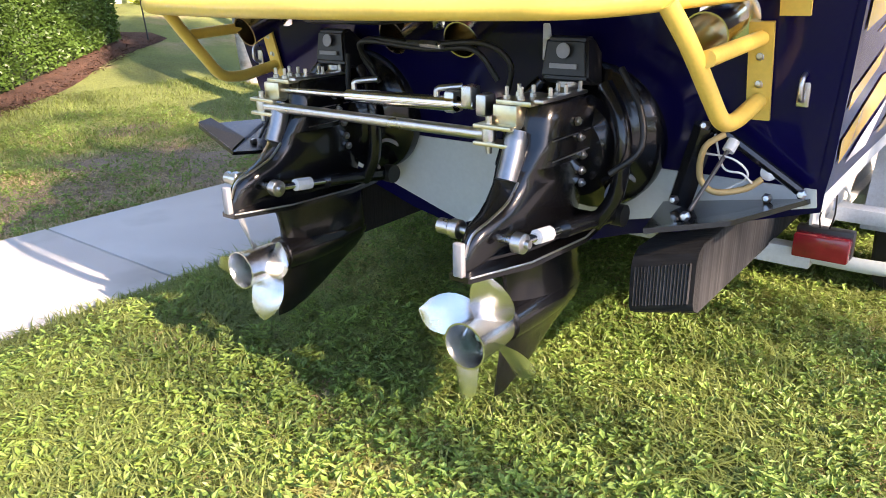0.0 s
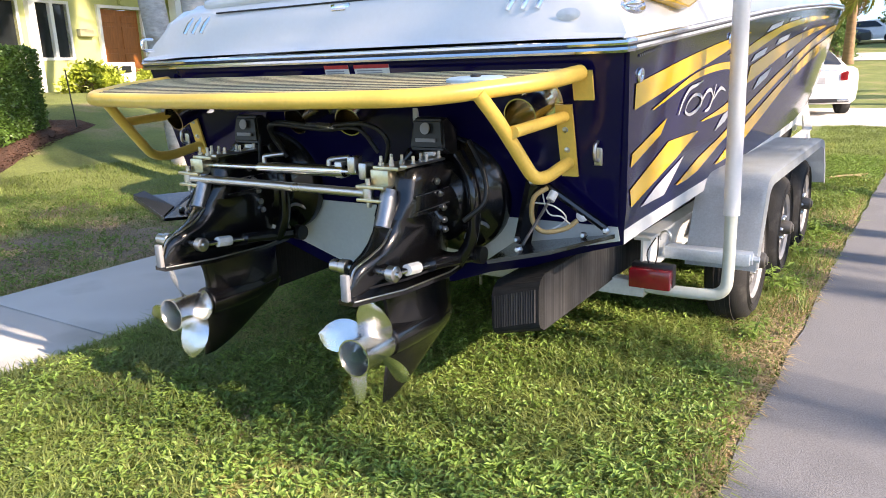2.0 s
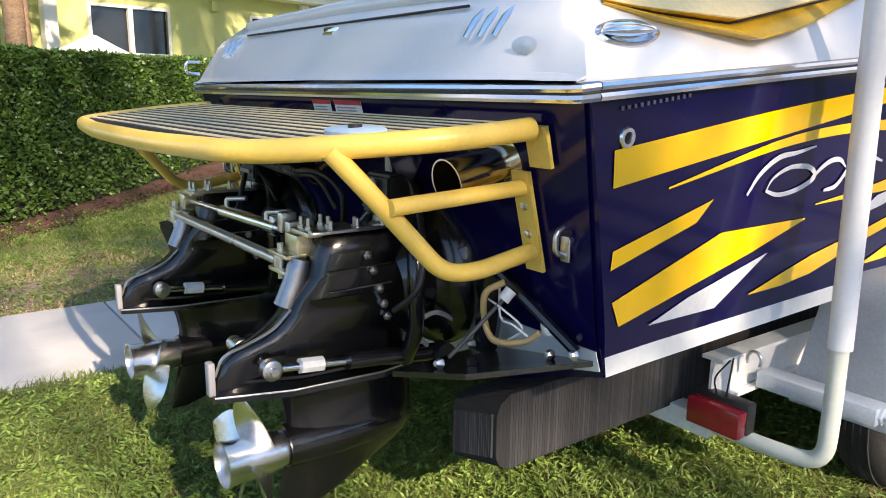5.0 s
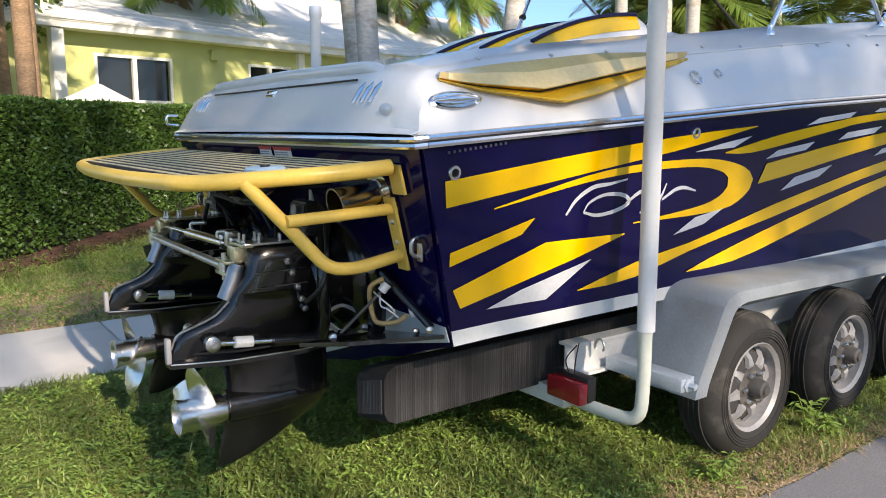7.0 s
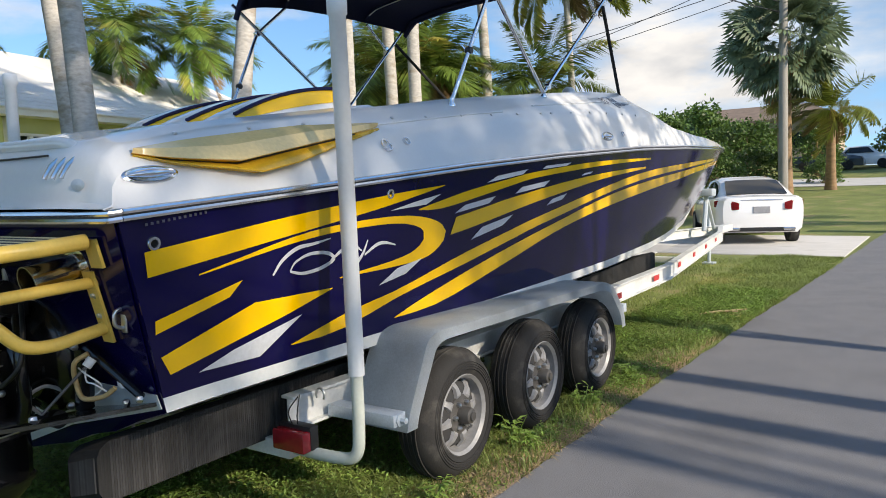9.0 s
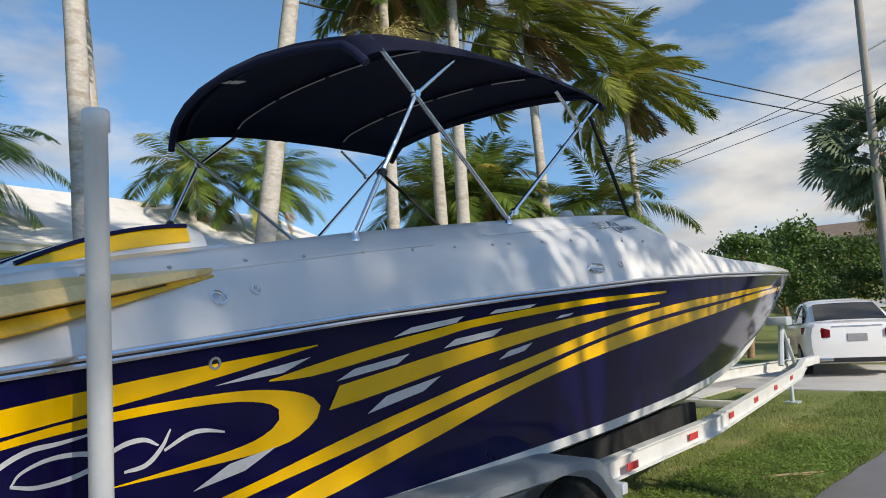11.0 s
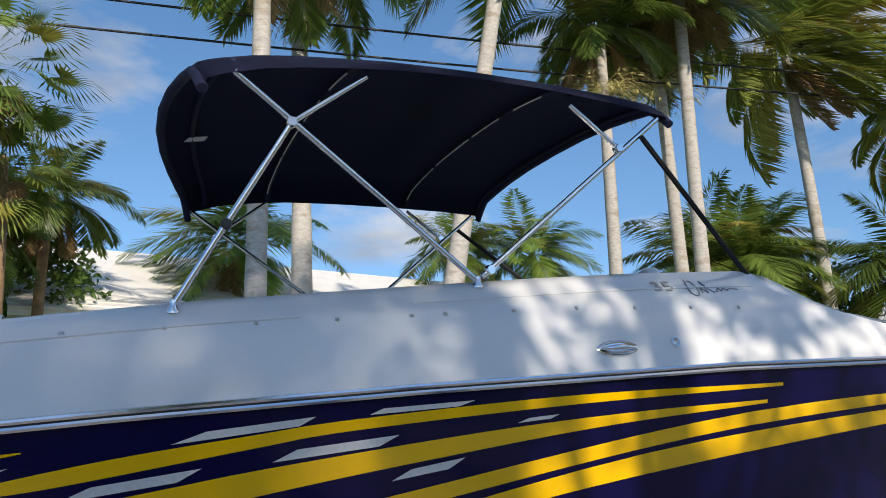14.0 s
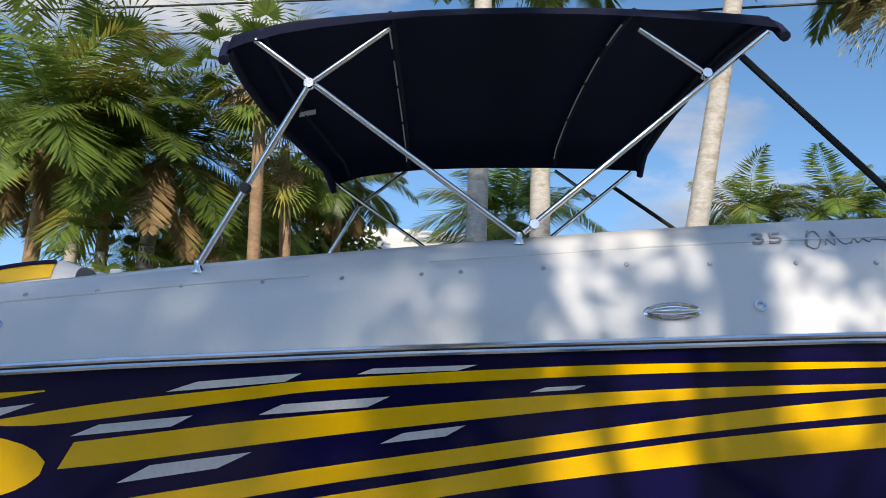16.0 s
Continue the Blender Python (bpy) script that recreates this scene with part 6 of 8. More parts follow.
for x in (-0.16, 0.17):
    bm = bmesh.new()
    tube(bm, rounded_path([(CX + x, -0.025, 1.07), (CX + x, -0.025, 1.095), (CX + x + 0.06, 0.02, 1.10)], 0.015), 0.009, 8)
    part("elbow", bm, STEEL, cyl, "", 50)

# ---------- trim tabs ----------
for s in (1, -1):
    tab = thing("trim_tab", (CX + 0.85 * s, 0.3, 0.8), "black trim tab with hydraulic ram and sensor wiring" if s > 0 else "black trim tab with hydraulic ram, raised", "trim tab", "trim tabs")

    def tp(x, y, z):
        return Vector((CX + x * s, y, z))

    bm = bmesh.new()
    if s > 0:
        plate(bm, [tp(1.10, 0.41, 0.80), tp(0.70, 0.40, 0.73), tp(0.80, 0.02, 0.765), tp(0.99, 0.10, 0.80)], 0.014)
    else:
        plate(bm, [tp(1.11, 0.41, 0.83), tp(0.66, 0.40, 0.76), tp(0.83, -0.02, 0.79), tp(1.06, 0.0, 0.868)], 0.014)
        plate(bm, [tp(1.06, 0.0, 0.870), tp(0.83, -0.02, 0.792), tp(0.80, 0.02, 0.835), tp(1.03, 0.04, 0.885)], 0.010)
    part("tab_plate", bm, BLACK_PAINT, tab, "", 40)
    bm = bmesh.new()
    for a, b in ((tp(0.83, 0.32, 1.0), tp(0.77, 0.34, 0.77)), (tp(0.86, 0.31, 1.0), tp(1.08, 0.37, 0.84))):
        tube(bm, [a, b], 0.034 if a.x * s < (CX + 0.845 * s) * s else 0.014, 8)
    part("tab_bracket", bm, BLACK_PAINT, tab, "black angled bracket", 30)
    bm = bmesh.new()
    tube(bm, [tp(0.91, 0.29, 0.955), tp(0.87, 0.14, 0.81)], 0.0055, 8)
    tab_ram = part("tab_ram", bm, HUB_DARK, tab, "", 50)
    bm = bmesh.new()
    tube(bm, [tp(0.915, 0.30, 0.97), tp(0.908, 0.28, 0.945)], 0.016, 10)
    part("ram_boot", bm, WHITE_PLASTIC, tab_ram, "white plastic boot", 40)
    if s > 0:
        bm = bmesh.new()
        tube(bm, smooth_path([tp(0.89, 0.30, 0.985), tp(0.85, 0.27, 0.95), tp(0.84, 0.28, 0.87), tp(0.88, 0.28, 0.83), tp(0.95, 0.31, 0.84), tp(0.99, 0.33, 0.87)], 6), 0.009, 8)
        part("tan_hose", bm, BRASS_TAN, tab, "tan hydraulic hose", 50)
        bm = bmesh.new()
        tube(bm, smooth_path([tp(0.86, 0.31, 0.98), tp(0.90, 0.28, 0.90), tp(0.95, 0.28, 0.89), tp(0.97, 0.31, 0.86)], 6), 0.003, 5)
        tube(bm, smooth_path([tp(0.84, 0.29, 0.93), tp(0.93, 0.26, 0.93), tp(0.96, 0.3, 0.88), tp(0.9, 0.3, 0.83)], 6), 0.003, 5)
        part("wire", bm, LABEL_WHITE, tab, "thin white wires", 50)
        bm = bmesh.new()
        lathe(bm, [(0.022, 0), (0.022, 0.01), (0.01, 0.016), (0, 0.017)], axis_matrix(tp(1.0, 0.355, 0.885), (0, -1, 0)), 14)
        part("sensor", bm, WHITE_PLASTIC, tab, "round white sensor", 40)
    for q in (tp(0.84, 0.30, 1.005), tp(1.085, 0.375, 0.835), tp(0.77, 0.31, 0.785), tp(0.87, 0.13, 0.80), tp(1.0, 0.38, 0.81)):
        bm = bmesh.new()
        lathe(bm, [(0.014, 0), (0.014, 0.01), (0.008, 0.02), (0, 0.021)], axis_matrix(q + Vector((0, -0.012, 0)), (0, -1, 0.15)), 6)
        part("tab_bolt", bm, STEEL, tab, "", 40)

# ---------- leaves ----------
def leaf_quad(verts, faces, o, d, s, l, w):
    i = len(verts)
    verts += [o, o + d * l * 0.45 + s * w, o + d * l, o + d * l * 0.45 - s * w]
    faces.append((i, i + 1, i + 2, i + 3))


# ---------- hedge ----------
hedge = thing("clipped_hedge", ((HEDGE_A + HEDGE_B) / 2), "dense clipped green hedge in front of the house", "hedge")
hd = (HEDGE_B - HEDGE_A)
hl_, hdir = hd.length, hd.normalized()
hn = Vector((-hdir.y, hdir.x, 0))  # towards the house
# solid core, its near-black colour standing in for the shade behind the leaves
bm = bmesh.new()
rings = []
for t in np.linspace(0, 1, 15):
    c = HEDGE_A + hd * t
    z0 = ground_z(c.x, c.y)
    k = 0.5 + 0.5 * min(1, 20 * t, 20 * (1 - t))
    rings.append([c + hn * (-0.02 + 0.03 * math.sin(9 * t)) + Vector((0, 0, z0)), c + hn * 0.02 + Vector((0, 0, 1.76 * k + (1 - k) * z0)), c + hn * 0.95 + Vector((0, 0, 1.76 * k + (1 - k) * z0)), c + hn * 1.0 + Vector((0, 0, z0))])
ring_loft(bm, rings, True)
part("twig_core", bm, HEDGE_CORE, hedge, "dark solid core standing in for shade between the leaves")
rnd = random.Random(5)
verts, faces = [], []
for _ in range(42000):
    t = rnd.random()
    c = HEDGE_A + hd * t
    z0 = ground_z(c.x, c.y)
    pick = rnd.random()
    bump_ = 0.07 * noise.noise(Vector((t * 16, pick * 3, 1))) + 0.03 * noise.noise(Vector((t * 60, rnd.random() * 9, 3)))
    if pick < 0.66:
        z = rnd.random() ** 0.8 * (1.77 - z0)
        o, nrm = c - hn * (0.06 + bump_) + Vector((0, 0, z0 + 0.06 + z)), -hn
        if t > 0.985 and rnd.random() < 0.8:
            o, nrm = HEDGE_B + hdir * (0.04 + bump_) + hn * rnd.random() + Vector((0, 0, z0 + 0.06 + z)), hdir
    elif pick < 0.92:
        o, nrm = c + hn * rnd.uniform(-0.05, 1.0) + Vector((0, 0, 1.83 + bump_)), Vector((0, 0, 1))
    else:
        e, q = (HEDGE_A, -1) if rnd.random() < 0.3 else (HEDGE_B, 1)
        o, nrm = e + hdir * q * (0.05 + bump_) + hn * rnd.random() + Vector((0, 0, z0 + 0.06 + (1.75 - z0) * rnd.random())), hdir * q
    d = (nrm + Vector((rnd.gauss(0, 0.8), rnd.gauss(0, 0.8), rnd.gauss(0.1, 0.8)))).normalized()
    s_ = d.cross(Vector((rnd.gauss(0, 1), rnd.gauss(0, 1), rnd.gauss(0, 1)))).normalized()
    leaf_quad(verts, faces, o - d * 0.02, d, s_, rnd.uniform(0.04, 0.075), rnd.uniform(0.012, 0.021))
soup("leaves", verts, faces, LEAF_HEDGE, hedge, "small glossy hedge leaves")
bm = bmesh.new()
rings = []
for t in np.linspace(-0.02, 1.1, 24):
    c = HEDGE_A + hd * t
    w = 0.45 + 0.10 * math.sin(13 * t)
    rings.append([c - hn * w + Vector((0, 0, ground_z(*(c - hn * w).xy) + 0.004)), c - hn * w * 0.5 + Vector((0, 0, ground_z(*c.xy) + 0.03)), c + hn * 0.3 + Vector((0, 0, ground_z(*c.xy) + 0.05)), c + hn * 1.5 + Vector((0, 0, ground_z(*(c + hn * 1.5).xy) + 0.01))])
ring_loft(bm, rings, False, False)
tagged(part("mulch_bed", bm, MULCH, None, "", 60), "reddish bark mulch bed along the hedge", "mulch", kind="structure")
verts, faces = [], []
for _ in range(5000):
    t = rnd.uniform(-0.02, 1.08)
    c = HEDGE_A + hd * t - hn * rnd.uniform(-0.2, 0.52)
    a = rnd.uniform(0, 6.283)
    leaf_quad(verts, faces, c + Vector((0, 0, ground_z(c.x, c.y) + rnd.uniform(0.03, 0.05))), Vector((math.cos(a), math.sin(a), rnd.gauss(0, 0.25))), Vector((-math.sin(a), math.cos(a), rnd.gauss(0, 0.3))), rnd.uniform(0.03, 0.09), rnd.uniform(0.005, 0.014))
tagged(soup("mulch_chips", verts, faces, MULCH), "loose bark chips under the hedge", "mulch", kind="stuff")

# ---------- house ----------
HZ = 1.06  # its floor
HA, HB = Vector((-15.35, 0.95, 0)), Vector((-17.05, 9.5, 0))
hv = (HB - HA).normalized()
hw = Vector((-hv.y, hv.x, 0))  # away from the boat


def hp(u, v, z):
    """u along the front, v behind it, z above the floor."""
    return HA + hv * u + hw * v + Vector((0, 0, HZ + z))


HROT = Matrix((hv, hw, Vector((0, 0, 1)))).transposed()
house = thing("house", hp(5, 4, 0), "single-storey green stucco house with white roof and wooden door", "house")


def wall_with_holes(bm, u0, u1, z0, z1, v0, v1, holes):
    us = sorted({u0, u1, *[h[0] for h in holes], *[h[1] for h in holes]})
    zs = sorted({z0, z1, *[h[2] for h in holes], *[h[3] for h in holes]})
    for a, b in zip(us, us[1:]):
        for c, d in zip(zs, zs[1:]):
            if not any(h[0] <= a and b <= h[1] and h[2] <= c and d <= h[3] for h in holes):
                q = [hp(a, v0, c), hp(b, v0, c), hp(b, v1, c), hp(a, v1, c)]
                ring_loft(bm, [q, [p + Vector((0, 0, d - c)) for p in q]], True)


WINS = [(1.95, 3.70, 1.16, 2.12), (6.0, 7.25, 0.82, 2.15), (7.8, 8.75, 0.82, 2.15)]
DOOR = (9.8, 11.3, -0.02, 2.12)
bm = bmesh.new()
wall_with_holes(bm, 0.0, 20.0, -0.9, 2.62, 0.0, 0.2, [*WINS, DOOR])
bmesh.ops.remove_doubles(bm, verts=bm.verts[:], dist=0.001)
wall = part("front_wall", bm, HOUSE_GREEN, house, "green stucco wall")
for a, b in (((0.0, 0.21), (0.0, 10.0)), ((0.0, 10.0), (20.0, 10.0)), ((20.0, 10.0), (20.0, 0.21))):
    bm = bmesh.new()
    q = [hp(a[0], a[1], -0.9), hp(b[0], b[1], -0.9)]
    plate(bm, [q[0], q[1], q[1] + Vector((0, 0, 3.5)), q[0] + Vector((0, 0, 3.5))], -0.18)
    part("side_wall", bm, HOUSE_GREEN, house, "green stucco wall")
bm = bmesh.new()
box(bm, hp(10, 4.9, -0.05), (19.4, 9.2, 0.06), HROT)
part("floor_slab", bm, CONCRETE, house, "concrete floor")


def window(u0, u1, z0, z1, v):
    bm = bmesh.new()
    f = 0.07
    for a, b, c, d in ((u0 - f, u1 + f, z1, z1 + f), (u0 - f, u1 + f, z0 - f, z0), (u0 - f, u0, z0, z1), (u1, u1 + f, z0, z1), ((u0 + u1) / 2 - 0.05, (u0 + u1) / 2 + 0.05, z0, z1)):
        box(bm, hp((a + b) / 2, v + 0.0, (c + d) / 2), (b - a, 0.10, d - c), HROT)
    w = part("window", bm, HOUSE_WHITE, house, "white framed window with dark panes")
    for a, b in ((u0, (u0 + u1) / 2 - 0.05), ((u0 + u1) / 2 + 0.05, u1)):
        bm = bmesh.new()
        box(bm, hp((a + b) / 2, v + 0.06, (z0 + z1) / 2), (b - a, 0.01, z1 - z0), HROT)
        part("pane", bm, DARK_GLASS, w, "dark window pane")


for w_ in WINS:
    window(*w_, 0.03)
bm = bmesh.new()
box(bm, hp(10.55, 0.12, 1.04), (1.49, 0.06, 2.12), HROT)
door = part("front_door", bm, DOOR_WOOD, house, "reddish brown panelled wooden door")
for dx in (-0.36, 0.36):
    for z, h in ((0.55, 0.75), (1.35, 0.6), (1.85, 0.2)):
        bm = bmesh.new()
        box(bm, hp(10.55 + dx, 0.08, z), (0.52, 0.03, h), HROT, 0.012)
        part("door_panel", bm, DOOR_WOOD, door)
for u, z, a, b in ((9.75, 1.05, 0.1, 2.2), (11.35, 1.05, 0.1, 2.2), (10.55, 2.16, 1.7, 0.08)):
    bm = bmesh.new()
    box(bm, hp(u, -0.03, z), (a, 0.10, b), HROT)
    part("door_frame", bm, HOUSE_WHITE, house, "white door frame")
bm = bmesh.new()
box(bm, hp(9.2, -0.08, 1.45), (0.46, 0.14, 0.20), HROT, 0.02)
part("mailbox", bm, mat("tan_mailbox", (0.38, 0.36, 0.22), 0.6), house, "small wall mailbox")
for u, v, w in ((0.95, -0.35, 0.26), (7.6, -0.05, 0.2), (12.5, -0.3, 0.26)):
    bm = bmesh.new()
    box(bm, hp(u, v, 0.9), (w, w, 3.4), HROT, 0.01)
    part("column", bm, HOUSE_WHITE, house, "white porch column")
for u in (4.9, 10.6, 13.7):
    bm = bmesh.new()
    box(bm, hp(u, -0.06, 2.35), (0.18, 0.12, 0.26), HROT, 0.02)
    part("eave_bracket", bm, HOUSE_GREEN, house, "green eave block")
bm = bmesh.new()
box(bm, hp(10.0, -0.52, 2.72), (21.6, 0.04, 0.20), HROT)
part("fascia", bm, HOUSE_WHITE, house, "white fascia board")
bm = bmesh.new()
box(bm, hp(10.0, -0.16, 2.635), (21.5, 0.68, 0.03), HROT)
part("soffit", bm, HOUSE_WHITE, house, "white soffit")
# roof: low-pitched, in overlapping tile courses
bm = bmesh.new()
PITCH = 0.43
plate(bm, [hp(-0.8, -0.58, 2.80), hp(20.8, -0.58, 2.80), hp(20.8, 5.2, 2.80 + PITCH * 6.0), hp(-0.8, 5.2, 2.80 + PITCH * 6.0)], -0.05)
plate(bm, [hp(-0.8, 11.0, 2.80), hp(20.8, 11.0, 2.80), hp(20.8, 5.2, 2.80 + PITCH * 6.0), hp(-0.8, 5.2, 2.80 + PITCH * 6.0)], 0.05)
roof = part("roof", bm, ROOF_WHITE, house, "white tiled low-pitched roof")
for k in range(19):
    bm = bmesh.new()
    v = -0.60 + 0.31 * k
    z = 2.80 + PITCH * (v + 0.58)
    q = [hp(-0.8, v, z + 0.030), hp(20.8, v, z + 0.030), hp(20.8, v + 0.34, z + 0.34 * PITCH + 0.006), hp(-0.8, v + 0.34, z + 0.34 * PITCH + 0.006)]
    ring_loft(bm, [[p - Vector((0, 0, 0.026)) for p in q], q], True)
    part("tile_course", bm, ROOF_WHITE, roof)


# ---------- palms ----------
def palm_crown_mesh(name, seed, fronds=17, length=2.6, fan=False, dry=3, wind=Vector((-0.55, 0.25, 0.0)), wide=1.0, roll=0.0, leaf=PALM_LEAF):
    """A crown round its own origin: arching fronds with many leaflets, blown by the wind."""
    rnd = random.Random(seed)
    verts, faces, idx = [], [], []

    def q(o, d, s, l, w, mi):
        leaf_quad(verts, faces, o, d, s, l, w)
        idx.append(mi)

    for k in range(fronds + dry):
        is_dry = k >= fronds
        az = rnd.uniform(0, 6.283) if is_dry else 2.399 * k + rnd.uniform(-0.25, 0.25)
        el = rnd.uniform(-1.2, -0.6) if is_dry else 1.25 - (2.3 if fan else 1.65) * (k / fronds) + rnd.uniform(-0.15, 0.15)
        d = Vector((math.cos(az) * math.cos(el), math.sin(az) * math.cos(el), math.sin(el)))
        L = length * rnd.uniform(0.8, 1.1) * (0.7 if is_dry else 1)
        p, n = Vector((0, 0, 0)), 15
        mi = 1 if is_dry else 0
        if fan:
            stem = L * 0.5
            for i in range(6):
                side_ = d.cross(Vector((0, 0, 1))).normalized()
                q(p, d, side_, stem / 6 * 1.1, 0.012, mi)
                p = p + d * stem / 6
                d = (d + Vector((0, 0, -0.07)) + wind * 0.03).normalized()
            side_ = d.cross(Vector((0, 0, 1))).normalized()
            up_ = side_.cross(d)
            if roll:
                turn_ = Matrix.Rotation(rnd.uniform(-roll, roll), 3, d)
                side_, up_ = turn_ @ side_, turn_ @ up_
            for i in range(22):
                a = -1.9 + 3.8 * i / 21
                dd = (d * math.cos(a) + side_ * math.sin(a) + up_ * 0.1 + wind * 0.1).normalized()
                l = L * 0.42 * (1 - 0.12 * abs(a)) * rnd.uniform(0.85, 1.05)
                nn = (up_ + 0.3 * side_ * math.sin(a)).normalized()
                q(p, dd, dd.cross(nn).normalized(), l * 0.62, 0.026 * wide, mi)
                d2 = (dd + Vector((0, 0, -0.55))).normalized()
                q(p + dd * l * 0.55, d2, d2.cross(nn).normalized(), l * 0.45, 0.016 * wide, mi)
            continue
        for i in range(n):
            t = i / n
            side_ = d.cross(Vector((0, 0, 1)))
            side_ = side_.normalized() if side_.length > 0.05 else Vector((1, 0, 0))
            up_ = side_.cross(d)
            q(p, d, side_, L / n * 1.15, 0.022 * (1 - t) + 0.006, mi)
            ll = L * 0.33 * math.sin(math.pi * min(1, 0.16 + 0.84 * t)) ** 0.6 * (1 if t < 0.85 else 0.8)
            if t > 0.10:
                for j in range(6):
                    for sg in (1, -1):
                        o = p + d * (L / n) * (j / 6)
                        dd = (side_ * sg * 0.85 + d * 0.62 + up_ * rnd.uniform(-0.05, 0.3) + Vector((0, 0, -0.32 - 0.3 * rnd.random())) + wind * 0.35).normalized()
                        q(o, dd, dd.cross(up_).normalized() if dd.cross(up_).length > 0.1 else side_, ll * rnd.uniform(0.8, 1.1), 0.022, mi)
            p = p + d * L / n
            d = (d + Vector((0, 0, -0.085 - 0.06 * t)) + wind * 0.045).normalized()
    me = bpy.data.meshes.new(name)
    me.from_pydata([tuple(v) for v in verts], [], faces)
    me.materials.append(leaf)
    me.materials.append(PALM_DRY)
    me.polygons.foreach_set("material_index", idx)
    return me


def flower_mesh(name, seed):
    """Hanging flower stalks below a crown."""
    rnd = random.Random(seed)
    verts, faces = [], []
    for k in range(90):
        az = rnd.uniform(0, 6.283)
        d = Vector((math.cos(az), math.sin(az), rnd.uniform(-0.2, 0.7))).normalized()
        p = Vector((0, 0, -0.1)) + d * 0.12
        for i in range(7):
            s_ = d.cross(Vector((rnd.gauss(0, 1), rnd.gauss(0, 1), 1))).normalized()
            leaf_quad(verts, faces, p, d, s_, 0.16, 0.008)
            for _ in range(2):
                dd = (d + Vector((rnd.gauss(0, 0.8), rnd.gauss(0, 0.8), rnd.gauss(-0.2, 0.5)))).normalized()
                leaf_quad(verts, faces, p, dd, s_, 0.13, 0.006)
            p = p + d * 0.13
            d = (d + Vector((rnd.gauss(0, 0.12), rnd.gauss(0, 0.12), -0.20))).normalized()
    me = bpy.data.meshes.new(name)
    me.from_pydata([tuple(v) for v in verts], [], faces)
    me.materials.append(PALM_FLOWER)
    return me


CROWNS = [palm_crown_mesh("feather_crown", 1, 24, 2.8, wind=Vector((-0.8, 0.5, 0))), palm_crown_mesh("feather_crown", 2, 22, 2.5, dry=6, wind=Vector((-0.7, 0.7, 0))), palm_crown_mesh("feather_crown", 3, 26, 3.0, dry=2, wind=Vector((-0.7, 0.6, 0))), palm_crown_mesh("feather_crown", 8, 30, 2.6, dry=3, wind=Vector((0.3, 2.9, 0.35)), leaf=PALM_SUNNY)]
FANS = [palm_crown_mesh("fan_crown", 4, 30, 1.9, True, 8), palm_crown_mesh("fan_crown", 5, 26, 1.7, True, 12)]
FANS.append(palm_crown_mesh("fan_crown", 9, 74, 1.7, True, 16, wide=2.2, roll=1.3, leaf=GREY_PALM))
FLOWERS = flower_mesh("flower_stalks", 6)


def palm(base, top, r0, r1, crown, scale, bark, label, flowers=False, turn=0.0, bow=0.0, far=False):
    z0 = ground_z(base[0], base[1]) - 0.05
    b, t = Vector((base[0], base[1], z0)), Vector(top)
    tree = thing("palm_tree", b, label, "palm tree", "palms")
    bm = bmesh.new()
    n = 8 if far else 22
    pts, rs = [], []
    rnd = random.Random(int(base[0] * 97 + base[1] * 31))
    bend = Vector((rnd.uniform(-1, 1), rnd.uniform(-1, 1), 0)) * bow
    for k in range(n + 1):
        s = k / n
        pts.append(b.lerp(t, s) + bend * math.sin(math.pi * s))
        rs.append((r0 + (r1 - r0) * s + 0.25 * r0 * math.exp(-9 * s)) * (1 + (0.02 if k % 2 else -0.015)))
    tube(bm, pts, rs, 12)
    part("trunk", bm, bark, tree, "", 50)
    if crown is not None:
        ob = new("crown", crown)
        ob.parent = tree
        ob.matrix_basis = Matrix.Translation(t - b) @ Matrix.Rotation(turn, 4, "Z") @ Matrix.Diagonal((scale, scale, scale, 1))
    if flowers:
        ob = new("flower_stalk", FLOWERS)
        ob.parent = tree
        ob.matrix_basis = Matrix.Translation(b.lerp(t, (flowers - b.z) / (t.z - b.z)) - b)
    return tree


